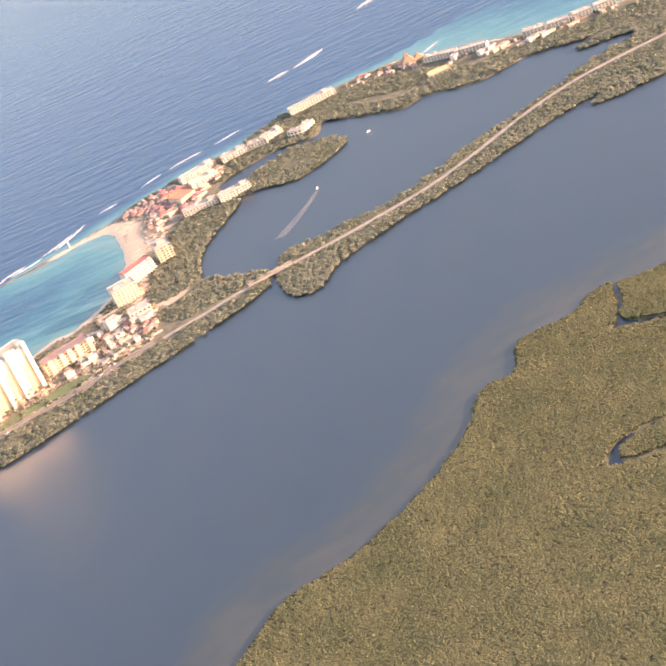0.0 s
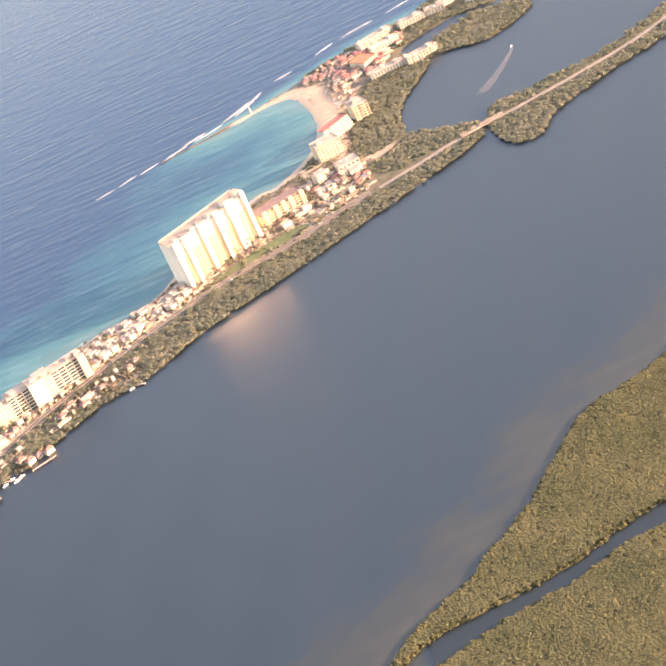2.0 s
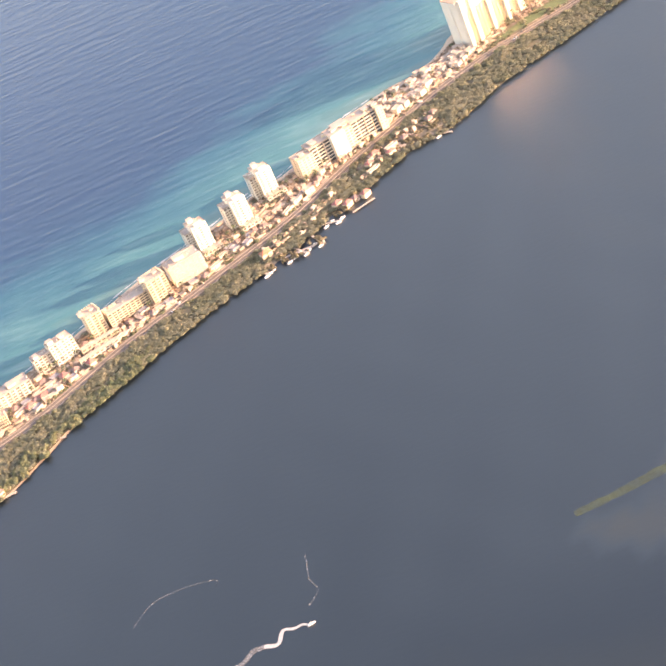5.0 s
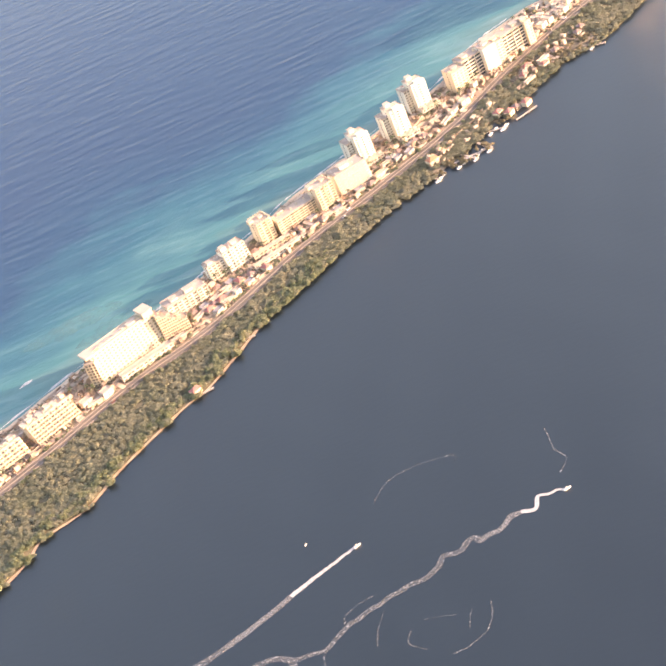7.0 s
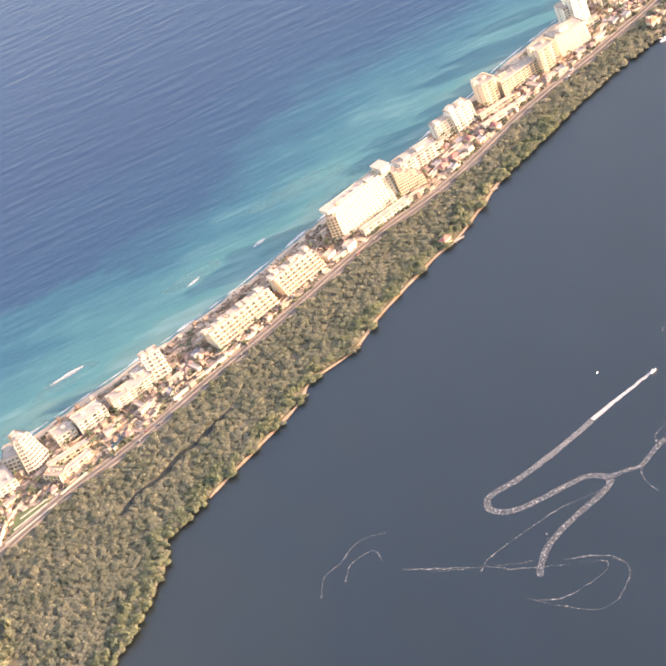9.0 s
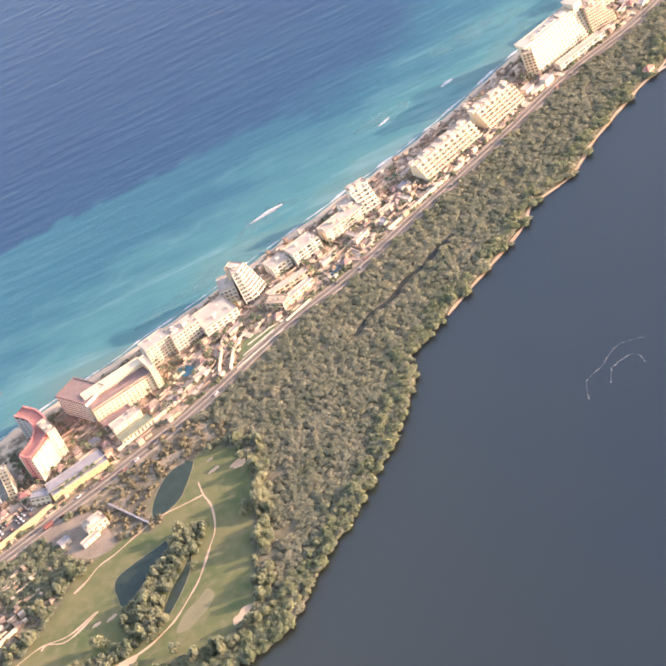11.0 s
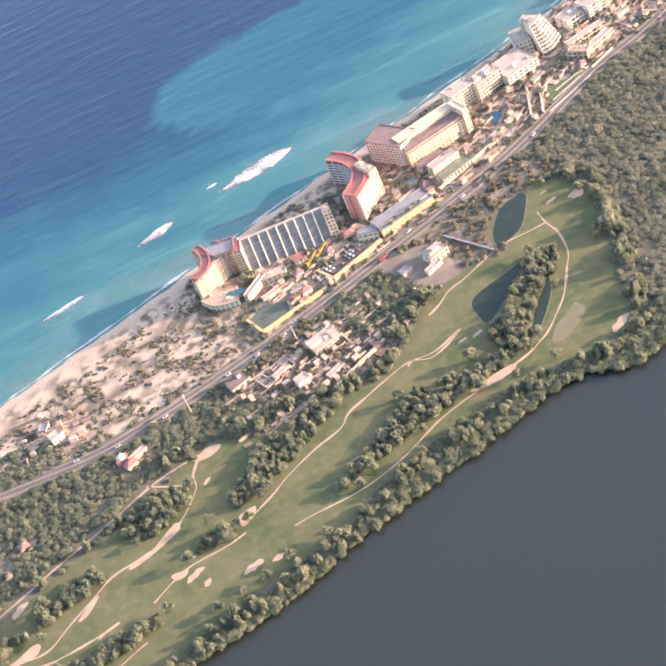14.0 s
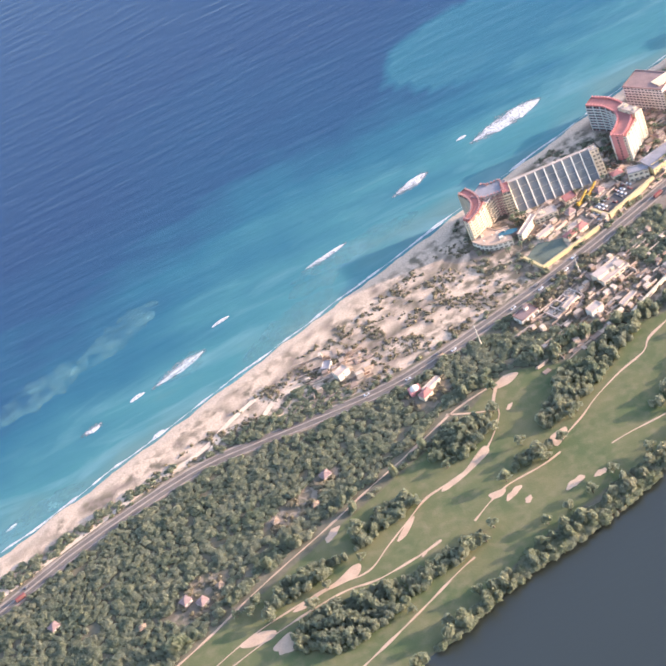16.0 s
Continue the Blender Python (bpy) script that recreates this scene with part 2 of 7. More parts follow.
def distance(line, x, y, closed=True):
    line = np.asarray(line, float)
    if np.size(x) < 40:
        p, q = (line, np.roll(line, -1, 0)) if closed else (line[:-1], line[1:])
        d = q - p
        X, Y = np.asarray(x).reshape(-1, 1), np.asarray(y).reshape(-1, 1)
        t = np.clip(((X - p[:, 0]) * d[:, 0] + (Y - p[:, 1]) * d[:, 1]) / ((d**2).sum(1) + 1e-9), 0, 1)
        return np.sqrt(((X - p[:, 0] - t * d[:, 0]) ** 2 + (Y - p[:, 1] - t * d[:, 1]) ** 2).min(1)).reshape(np.shape(x))
    best = np.full(x.shape, 1e9)
    for k in range(len(line) - (0 if closed else 1)):
        ax, ay = line[k]
        bx, by = line[(k + 1) % len(line)]
        dx, dy = bx - ax, by - ay
        s = np.clip(((x - ax) * dx + (y - ay) * dy) / (dx * dx + dy * dy + 1e-9), 0, 1)
        best = np.minimum(best, (x - ax - s * dx) ** 2 + (y - ay - s * dy) ** 2)
    return np.sqrt(best)


def signed(poly, x, y):
    """The distance inside (+) or outside (-) of a closed line."""
    return np.where(inside(poly, x, y), 1, -1) * distance(poly, x, y)


def ripple(x, y, size, seed=0):
    """Smooth pseudo-noise of a place, about -1 to 1."""
    rs = np.random.RandomState(seed + 11)
    total = np.zeros(np.shape(x))
    for _ in range(7):
        a, w, p = rs.uniform(0, 6.28), rs.uniform(0.6, 1.7) / size * 6.28, rs.uniform(0, 6.28)
        total = total + np.sin((x * np.cos(a) + y * np.sin(a)) * w + p)
    return total / 4


SEA_LINE = [(-520, 238), (-420, 268), (-320, 296), (-286, 306), (-259, 314), (-238, 320), (-208, 329), (-178, 338), (-147, 347), (-113, 357), (-88, 365.5),
            (-57, 376), (-34, 385), (-9, 397.5), (16, 408.5), (45, 424.5), (60, 435), (78, 443.5), (90, 449.5), (102, 456), (112, 460), (121, 466), (131, 475), (146, 483), (167, 489), (178, 501), (208, 530),
            (219, 532), (234, 548), (240, 570), (238, 598), (231, 604.5), (215, 602)]
OUTER_LINE = [(206, 600), (207, 602.5), (222, 607), (236, 612), (250, 618), (270, 627), (285, 630), (305, 634), (319, 643), (336, 648), (354, 648), (365, 645),
              (387, 629), (409, 616), (433, 609), (470, 602), (700, 590)]
CREEK_LINE = [(700, 575), (434, 577), (424, 583), (402, 592), (381, 589), (362, 598), (353, 596), (341, 604), (331, 613), (325, 617), (320, 607), (303, 610), (288, 606),
              (279, 600), (283, 592), (285, 580), (280, 572), (270, 559), (265, 541), (264, 527), (281, 515), (286, 508), (281, 499)]
LAGOON_LINE = [(260, 488), (229, 475), (205, 465), (181, 456), (161, 443), (147, 440), (131, 430), (121, 425.5), (112, 419), (98, 411.5), (74, 400), (59, 392), (36, 377), (20, 362),
               (12, 358), (-7, 345), (-17, 336), (-29, 332), (-35, 325), (-58, 310), (-73, 300), (-74, 294), (-86, 276), (-96, 265), (-109, 253), (-118, 243), (-129, 239),
               (-140, 243), (-165, 237), (-191, 230), (-208, 224), (-230, 220), (-253, 213), (-330, 192), (-420, 166), (-520, 140)]
COAST = smooth(SEA_LINE + OUTER_LINE + CREEK_LINE + LAGOON_LINE)
ISLET = smooth([(284, 584), (295, 580), (307, 575), (325, 585), (327, 595), (312, 603), (300, 600), (291, 594)])
CAUSEWAY = smooth([(289, 488), (297, 483), (307, 495), (331, 506), (349, 512), (390, 529), (411, 533), (430, 526), (700, 560), (700, 585), (434, 580), (436, 572), (433, 566),
                   (417, 562), (388, 547), (361, 536), (335, 522), (311, 519), (294, 518), (288, 507)])
MANGROVE_NORTH = smooth([(196, 277), (207, 288), (220, 295), (225, 300), (237, 309), (249, 323), (261, 335), (275, 339), (287, 345), (303, 357), (316, 371), (323, 385), (333, 387),
                         (339, 401), (354, 402), (363, 409), (384, 407), (430, 420), (600, 430), (600, 260), (400, 250), (330, 258), (307, 265), (303, 272), (297, 280), (291, 282),
                         (285, 280), (278, 280), (274, 289), (266, 292), (255, 291), (241, 286), (224, 284), (210, 283)])
MANGROVE_SOUTH = smooth([(194, 268), (203, 272), (216, 276), (228, 279), (239, 280), (250, 284), (259, 285), (265, 283), (268, 277), (277, 275), (286, 277),
                         (292, 276), (296, 268), (299, 262), (305, 260), (330, 252), (400, 240), (600, 240), (600, 160), (300, 180), (250, 228), (225, 250), (208, 260), (199, 264)])
MANGROVE_TIP = smooth([(174, 261), (182, 264), (191, 265), (197, 263), (197, 261), (189, 258), (183, 255), (175, 257)])
MANGROVE_DOT = smooth([(185, 277), (192, 280.5), (192, 278), (187, 274.5)])
OXBOW = smooth([(372, 323.2), (351, 327.2), (343, 329), (339.2, 331), (339.8, 334.5), (344, 338.6), (353, 340.4), (372, 339), (372, 337.4), (353, 338.6), (345.5, 336.6), (342.6, 333.6), (343.2, 331.4), (347, 329.8), (372, 325)])
CREEK = smooth([(360, 386.5), (362, 389), (366, 399), (367.4, 408), (369, 408), (367.6, 398), (364.6, 389), (380, 379), (380, 377.4)])
LANDS = [COAST, ISLET, CAUSEWAY, MANGROVE_NORTH, MANGROVE_SOUTH, MANGROVE_TIP, MANGROVE_DOT]
MANGROVES = LANDS[3:]
WATERS = [OXBOW, CREEK]


ROAD_LINE = smooth([(-420, 246), (-323, 279), (-302, 286), (-276, 291), (-258, 289.6), (-233, 286.4), (-218, 287.8), (-199.4, 291.6), (-188.5, 294.2), (-174.5, 298.4), (-162.7, 302.3), (-151.4, 306.2), (-142, 309.2), (-125.5, 315.2), (-114, 320.6), (-94, 331.4), (-74, 339),
                    (-50, 351), (-24, 364), (1, 377.5), (26, 387), (55, 404.5), (84, 418.5), (110, 432.5), (134, 450), (159, 465), (177, 474), (190, 479), (204, 482.4), (217, 485.5), (232, 491.5), (247, 496), (261, 499.8),
                    (279, 505.5), (291, 507.3), (321, 513), (350, 522), (397, 548), (440, 556), (560, 566)], False, 3)
road_y = lambda x: np.interp(x, ROAD_LINE[:, 0], ROAD_LINE[:, 1])
GOLF = smooth([(-122, 303), (-115, 299), (-113, 291), (-117, 275), (-121, 260), (-124, 250), (-131, 247), (-149, 247.5), (-168, 244), (-186, 238), (-192, 233.5), (-205, 230.5), (-219, 227), (-232, 222),
               (-242, 218), (-252, 213.5), (-300, 200), (-420, 165), (-420, 200), (-330, 228), (-292, 241), (-264, 251), (-242, 259), (-223, 266), (-209, 273), (-198, 268), (-187, 269), (-173, 267), (-166, 271), (-157, 281), (-153, 284),
               (-137, 293), (-132, 299)])
GROVES = [smooth(p) for p in (
    [(-216, 264), (-221, 257), (-229, 256), (-231, 262), (-225, 266)],
    [(-238, 251), (-244, 248), (-256, 245), (-251, 249), (-244, 254), (-238, 254)],
    [(-254, 246), (-261, 243), (-272, 241), (-276, 240), (-266, 248)],
    [(-206, 258), (-199, 266), (-190, 266), (-184, 265), (-195, 257), (-202, 254), (-207, 252), (-210, 254)],
    [(-209, 247.5), (-215, 245), (-220, 245.5), (-215, 249)],
    [(-229, 235), (-234, 231), (-240, 230), (-255, 225), (-262, 224), (-270, 229), (-269, 235), (-260, 236), (-243, 234), (-233, 235)],
    [(-133, 280), (-126, 282), (-128, 275), (-134, 269), (-138, 260), (-144, 256), (-148, 258), (-149, 264), (-143, 269), (-139, 277)],
    [(-164, 258), (-157, 258), (-146, 257), (-149, 254), (-159, 252.5), (-167, 250), (-182, 245), (-188, 243), (-187, 246), (-180, 251), (-169, 259)],
    [(-180, 267), (-186, 263), (-202, 254), (-209, 252), (-208, 257), (-200, 263), (-191, 268), (-182, 269)],
    [(-292, 232), (-300, 226), (-330, 214), (-330, 220), (-305, 232)])]
PONDS = [smooth(p, step=1) for p in (
    [(-124, 301), (-127, 295), (-130, 291), (-135, 289), (-136, 291), (-134, 296), (-130, 301), (-126, 302)],
    [(-148, 271), (-147, 277), (-138, 280), (-133, 281), (-136, 278), (-141, 273), (-147, 268)],
    [(-131, 274), (-133, 268), (-138, 261), (-141, 259), (-138, 265), (-133, 271)])]
YARD = smooth([(-159.9, 301.3), (-155.6, 303.2), (-148.4, 300.2), (-145.3, 290.0), (-145.9, 286.5), (-151.0, 286.4), (-155.2, 289.9), (-158.5, 294.7)])
CLEARINGS = [smooth(p) for p in (
    [(-158, 300), (-147, 305), (-142, 301), (-134, 287), (-146, 287), (-152, 285), (-157, 295)],
    [(-203, 285), (-193, 291), (-181, 297), (-172, 290), (-169, 281), (-163, 276), (-167, 273), (-176, 271), (-190, 275)],
    [(-119, 313), (-113, 305), (-122, 303), (-133, 299), (-138, 293), (-142, 303), (-146, 306), (-136, 310), (-127, 316)],
    [(-230, 281), (-227, 273), (-219, 276), (-221, 283)],
    [(130, 446), (147, 452), (160, 452), (160, 444), (147, 442)],
    [(-291, 252), (-282, 250), (-276, 258), (-285, 260)], [(-268, 265), (-262, 261), (-247, 270), (-250, 272)],
    [(97, 414), (113, 416), (115, 412), (99, 409)], [(116, 424), (124, 427), (127, 430), (131, 429), (123, 421)])]


# cart paths of the golf course
CART = [[(-340, 224), (-292, 241), (-275.2, 248.4), (-265.3, 252.4), (-255.5, 256.1), (-245.2, 260.5), (-234.9, 264.4), (-226.2, 268.2), (-220.9, 270.2), (-213.8, 271.4), (-207.9, 271.9)],
        [(-300, 230), (-280, 238), (-267.8, 240.4), (-258.9, 240.6), (-252, 240), (-246.6, 243.6), (-240.2, 247.8), (-235.7, 250.6), (-230.1, 251.5), (-224.1, 253.1), (-219.4, 256.4), (-214.7, 262.6), (-214.3, 266.6), (-212.3, 270.2)],
        [(-230, 238.8), (-226.8, 240.8), (-224.7, 241.9), (-220.7, 243.4), (-213.3, 243.8), (-209, 244.8)],
        [(-209, 247), (-201.8, 250.7), (-196.9, 254), (-190.1, 257.3), (-183.6, 259.5), (-181, 262.4), (-175.9, 264.6), (-171.3, 266.4), (-165.5, 268.2), (-159.5, 267.6), (-153.1, 270.4)],
        [(-200, 240.4), (-196, 240.8), (-186.5, 240.9), (-179.3, 242.5), (-173.9, 244.6), (-165.6, 248.8), (-155.4, 251.6), (-151.0, 252.6), (-144.7, 254.1), (-140.7, 256.1), (-138.0, 257.9), (-134.1, 262.0), (-131.1, 265.6), (-127.4, 272.2), (-124.8, 277.2), (-123.8, 284.3), (-124.5, 289.0), (-124.6, 293.6)],
        [(-124.7, 289.1), (-129.4, 289.0), (-134.8, 289.0), (-139.8, 287.2), (-146.1, 284.3), (-149.9, 283.2), (-153.4, 280.4), (-156.5, 278.7)],
        [(-165.8, 267.1), (-164.3, 268.1), (-161.0, 266.3), (-157.3, 267.4), (-152.6, 270.3)],
        [(-268, 216), (-254, 221.5), (-245.2, 225.3), (-237.4, 228.9), (-233.5, 230.3)], [(-290, 232), (-275, 236), (-263.9, 237.8), (-256.9, 238), (-251.1, 236.8), (-242, 237.4), (-237.3, 238.4)],
        [(-196.8, 267.7), (-192.3, 269.5), (-188, 270.4), (-184.2, 269.4)], [(-223.8, 270), (-219.1, 266.7), (-215.1, 264.5)]]
CART_LINES = [smooth(line, False, 1.0) for line in CART]
off_paths = lambda x, y, gap: np.min([distance(line, x, y, False) for line in CART_LINES], 0) > gap
near_land = lambda lines, x, y: np.max([signed(l, x, y) for l in lines], 0)


def mesh_object(name, verts, faces, mat, parent=None, flat=True):
    me = bpy.data.meshes.new(name)
    me.from_pydata(verts, [], faces)
    me.materials.append(mat)
    me.update()
    ob = new(name, me)
    if not flat:
        me.polygons.foreach_set("use_smooth", [True] * len(me.polygons))
    if parent:
        ob.parent = parent
    return ob


def grid(name, xs, ys, zs, mat):
    """A sheet over the lines xs and ys with the heights zs (len(ys) by len(xs))."""
    nx, ny = len(xs), len(ys)
    gx, gy = np.meshgrid(xs, ys)
    co = np.stack([gx, gy, zs], -1).reshape(-1, 3)
    i = (np.arange(ny - 1)[:, None] * nx + np.arange(nx - 1)).reshape(-1)
    quads = np.stack([i, i + 1, i + nx + 1, i + nx], -1)
    return fast_mesh(name, co, quads, mat, True)


def fast_mesh(name, co, quads, mat, soft=False):
    me = bpy.data.meshes.new(name)
    k = quads.shape[1]
    me.vertices.add(len(co))
    me.vertices.foreach_set("co", np.asarray(co, np.float32).ravel())
    me.loops.add(quads.size)
    me.loops.foreach_set("vertex_index", quads.ravel().astype(np.int32))
    me.polygons.add(len(quads))
    me.polygons.foreach_set("loop_start", (np.arange(len(quads)) * k).astype(np.int32))
    me.polygons.foreach_set("loop_total", np.full(len(quads), k, np.int32))
    me.polygons.foreach_set("use_smooth", np.full(len(quads), soft))
    me.update(calc_edges=True)
    me.materials.append(mat)
    return new(name, me)


def reach(lo, hi, step, far):
    """Lines at even steps from lo to hi, then ever wider out to far."""
    out = list(np.arange(lo, hi + 0.01, step))
    d = step
    while out[-1] < far:
        d *= 1.5
        out.append(out[-1] + d)
    d = step
    while out[0] > -far:
        d *= 1.5
        out.insert(0, out[0] - d)
    return np.array(out)


# ---- ground: one sheet, land and bed of the water ----
gx, gy = reach(-400, 480, 2.0, 4000), reach(190, 660, 2.0, 4000)
GX, GY = np.meshgrid(gx, gy)
land = np.full(GX.shape, -1e9)
for line in LANDS:
    land = np.maximum(land, signed(line, GX, GY))
for line in WATERS:
    land = np.minimum(land, -signed(line, GX, GY))
land = land + 0.5 * ripple(GX, GY, 9) + 0.25 * ripple(GX, GY, 3.5, 4)
height = np.where(land > 0, np.minimum(land * 0.22, 0.45), np.maximum(land * 0.15, -1.6))
ground = tagged(grid("ground", gx, gy, height, GROUND), "sandy coastal soil, beach and golf turf", "ground", kind="structure")
sea_dist = distance(smooth(SEA_LINE, False), GX, GY, False)
outer_dist = distance(smooth(OUTER_LINE[5:], False), GX, GY, False)
east = np.clip(GY - (np.interp(GX, ROAD_LINE[:, 0], ROAD_LINE[:, 1]) + 2.5), -6, 6)
east = np.where(GX > 246, -6, east)
sandy = np.maximum(8 - sea_dist, east)
sandy = np.maximum(sandy, np.where((GX > 250) & (GX < 300), 4 - distance(smooth([(250, 610), (265, 605), (285, 612)], False), GX, GY, False), -6))
sandy = np.maximum(sandy, 2.0 - outer_dist)
sandy = np.maximum(sandy, np.minimum(signed(smooth([(236, 606), (250, 612), (262, 616), (272, 604), (266, 588), (258, 580), (253, 570), (241, 562)]), GX, GY), 2))
sandy = np.maximum(sandy, np.minimum(near_land(CLEARINGS, GX, GY), 0.15))
BAY_SAND = smooth([(229.7, 606.4), (237.6, 603.2), (243.3, 588.9), (241.9, 575.2), (238, 564), (240.4, 558.6), (247.3, 568.1), (253.7, 573.8), (253, 587.2), (248.6, 598.3), (240.3, 608.3)])
SITE = np.array([(247.3, 521.9), (248.5, 530.8), (256, 529.8), (259.5, 525.4), (257.7, 521.3), (251.6, 517.8)])       # a cleared building site
sandy = np.maximum(sandy, np.minimum(np.maximum(signed(BAY_SAND, GX, GY), signed(SITE, GX, GY)) + 0.6, 4))
turf = np.minimum(signed(GOLF, GX, GY), 6)
for key, value in (("sandy", sandy), ("turf", turf), ("beach", np.maximum(np.maximum(3.2 - sea_dist, np.minimum(np.maximum(signed(BAY_SAND, GX, GY), signed(SITE, GX, GY)) + 0.6, 0.9)), np.where((GX < -199) & (east > 0.5), 0.35 + 1.8 * ripple(GX, GY, 9, 71) + 1.0 * ripple(GX, GY, 4, 72), -6)))):
    att = ground.data.attributes.new(key, "FLOAT", "POINT")
    att.data.foreach_set("value", np.clip(value, -6, 6).reshape(-1).astype(np.float32))


# ---- water ----
def water_material(name, deep, rough, bump, wave, milk=None):
    m = bpy.data.materials.new(name)
    m.use_nodes = True
    n, ln = m.node_tree.nodes, m.node_tree.links
    b = n["Principled BSDF"]
    b.inputs["Roughness"].default_value, b.inputs["IOR"].default_value = rough, 1.333
    att = n.new("ShaderNodeAttribute")
    att.attribute_name = "shoal"
    ramp = n.new("ShaderNodeValToRGB")
    while len(ramp.color_ramp.elements) < len(deep):
        ramp.color_ramp.elements.new(0.5)
    for e, (at, colour) in zip(ramp.color_ramp.elements, deep):
        e.position, e.color = at, (*colour, 1)
    ln.new(att.outputs["Fac"], ramp.inputs[0])
    colour = ramp.outputs[0]
    geo = n.new("ShaderNodeNewGeometry")
    if milk:                                             # drifts of stirred sand over the shoals
        lay = n.new("ShaderNodeMapping")
        lay.inputs["Rotation"].default_value, lay.inputs["Scale"].default_value = (0, 0, radians(-35)), (0.035, 0.12, 1)
        ln.new(geo.outputs["Position"], lay.inputs["Vector"])
        drift = n.new("ShaderNodeTexNoise")
        drift.inputs["Scale"].default_value, drift.inputs["Detail"].default_value, drift.inputs["Distortion"].default_value = 1.0, 6, 1.2
        ln.new(lay.outputs[0], drift.inputs["Vector"])
        near, some, both = n.new("ShaderNodeMapRange"), n.new("ShaderNodeMapRange"), n.new("ShaderNodeMath")
        near.inputs["From Min"].default_value, near.inputs["From Max"].default_value = 0.6, 0.92
        some.inputs["From Min"].default_value, some.inputs["From Max"].default_value, some.inputs["To Max"].default_value = 0.52, 0.72, 0.75
        ln.new(att.outputs["Fac"], near.inputs["Value"])
        ln.new(drift.outputs["Fac"], some.inputs["Value"])
        both.operation = "MULTIPLY"
        ln.new(near.outputs[0], both.inputs[0])
        ln.new(some.outputs[0], both.inputs[1])
        mixer = n.new("ShaderNodeMix")
        mixer.data_type = "RGBA"
        mixer.inputs["B"].default_value = (*milk, 1)
        ln.new(both.outputs[0], mixer.inputs["Factor"])
        ln.new(colour, mixer.inputs["A"])
        colour = mixer.outputs["Result"]
    ln.new(colour, b.inputs["Base Color"])
    turn = n.new("ShaderNodeMapping")
    turn.inputs["Rotation"].default_value = (0, 0, radians(wave[0]))
    turn.inputs["Scale"].default_value = wave[1]
    ln.new(geo.outputs["Position"], turn.inputs["Vector"])
    swell, chop = n.new("ShaderNodeTexNoise"), n.new("ShaderNodeTexNoise")
    swell.inputs["Scale"].default_value, swell.inputs["Detail"].default_value = 1.0, 4
    chop.inputs["Scale"].default_value, chop.inputs["Detail"].default_value = 3.0, 2
    ln.new(turn.outputs[0], swell.inputs["Vector"])
    ln.new(geo.outputs["Position"], chop.inputs["Vector"])
    one, two = n.new("ShaderNodeBump"), n.new("ShaderNodeBump")
    one.inputs["Strength"].default_value, one.inputs["Distance"].default_value = 1.0, bump
    two.inputs["Strength"].default_value, two.inputs["Distance"].default_value = 1.0, bump * 0.12
    ln.new(swell.outputs["Fac"], one.inputs["Height"])
    ln.new(chop.outputs["Fac"], two.inputs["Height"])
    ln.new(one.outputs[0], two.inputs["Normal"])
    ln.new(two.outputs[0], b.inputs["Normal"])
    return m


SEA_WATER = water_material("sea_water", [(0.0, (0.024, 0.055, 0.112)), (0.42, (0.023, 0.067, 0.124)), (0.62, (0.030, 0.120, 0.162)), (0.86, (0.064, 0.195, 0.200)), (0.97, (0.12, 0.212, 0.194))], 0.18, 0.30, (-24, (0.07, 0.30, 1)), (0.15, 0.28, 0.28))
SEA_WATER.node_tree.nodes["Principled BSDF"].inputs["Specular IOR Level"].default_value = 0.38
LAGOON_WATER = water_material("lagoon_water", [(0.0, (0.026, 0.030, 0.022)), (0.14, (0.009, 0.017, 0.023)), (0.32, (0.021, 0.034, 0.043)), (0.62, (0.041, 0.043, 0.034)), (1.0, (0.068, 0.060, 0.042))], 0.37, 0.02, (20, (0.4, 0.8, 1)))
LAGOON_WATER.node_tree.nodes["Principled BSDF"].inputs["IOR"].default_value = 1.5
LAGOON_WATER.node_tree.nodes["Principled BSDF"].inputs["Specular IOR Level"].default_value = 0.75

MUDS = [smooth(p) for p in ([(133, 263), (147, 262), (160, 260), (172, 256), (180, 250), (190, 246), (186, 236), (160, 240), (140, 250)], [(172, 275), (180, 284), (190, 294), (204, 305), (204, 297), (194, 285), (184, 276)])]
# the sea lies beyond this line, the lagoon on its near side
divide = smooth([(-4000, -900), (-520, 190), (-250, 265), (0, 385), (200, 490), (240, 520), (250, 588), (262, 606), (300, 622), (330, 640), (420, 604), (700, 583), (4000, 500)], False, 20)
sx, sy = reach(-420, 480, 3.2, 4200), reach(200, 720, 3.2, 4200)
SX, SY = np.meshgrid(sx, sy)
edge = np.interp(SX, divide[:, 0], divide[:, 1])
off = distance(COAST, SX, SY)
i = (np.arange(len(sy) - 1)[:, None] * len(sx) + np.arange(len(sx) - 1))
quad = np.stack([i, i + 1, i + len(sx) + 1, i + len(sx)], -1)
seaward = (SY >= edge)[:-1, :-1]
co = np.stack([SX, SY, np.zeros(SX.shape)], -1).reshape(-1, 3)
shelf = 62 + 0.03 * np.clip(100 - SX, -400, 400) + 14 * ripple(SX, SY, 120, 3)
shelf = np.where(SY > 603 + 0.33 * (SX - 206), 8, shelf)
shelf = shelf * np.interp(SX, [-110, -20, 60, 210], [0.88, 0.82, 0.8, 0.7])
off = np.maximum(off - 2.0, 0)
shoal = np.clip(0.93 - off / shelf * 0.50 + 0.06 * ripple(SX, SY * 1.7, 40, 5) + 0.04 * ripple(SX * 1.2 - SY, SY * 2, 14, 15), 0, 0.97)
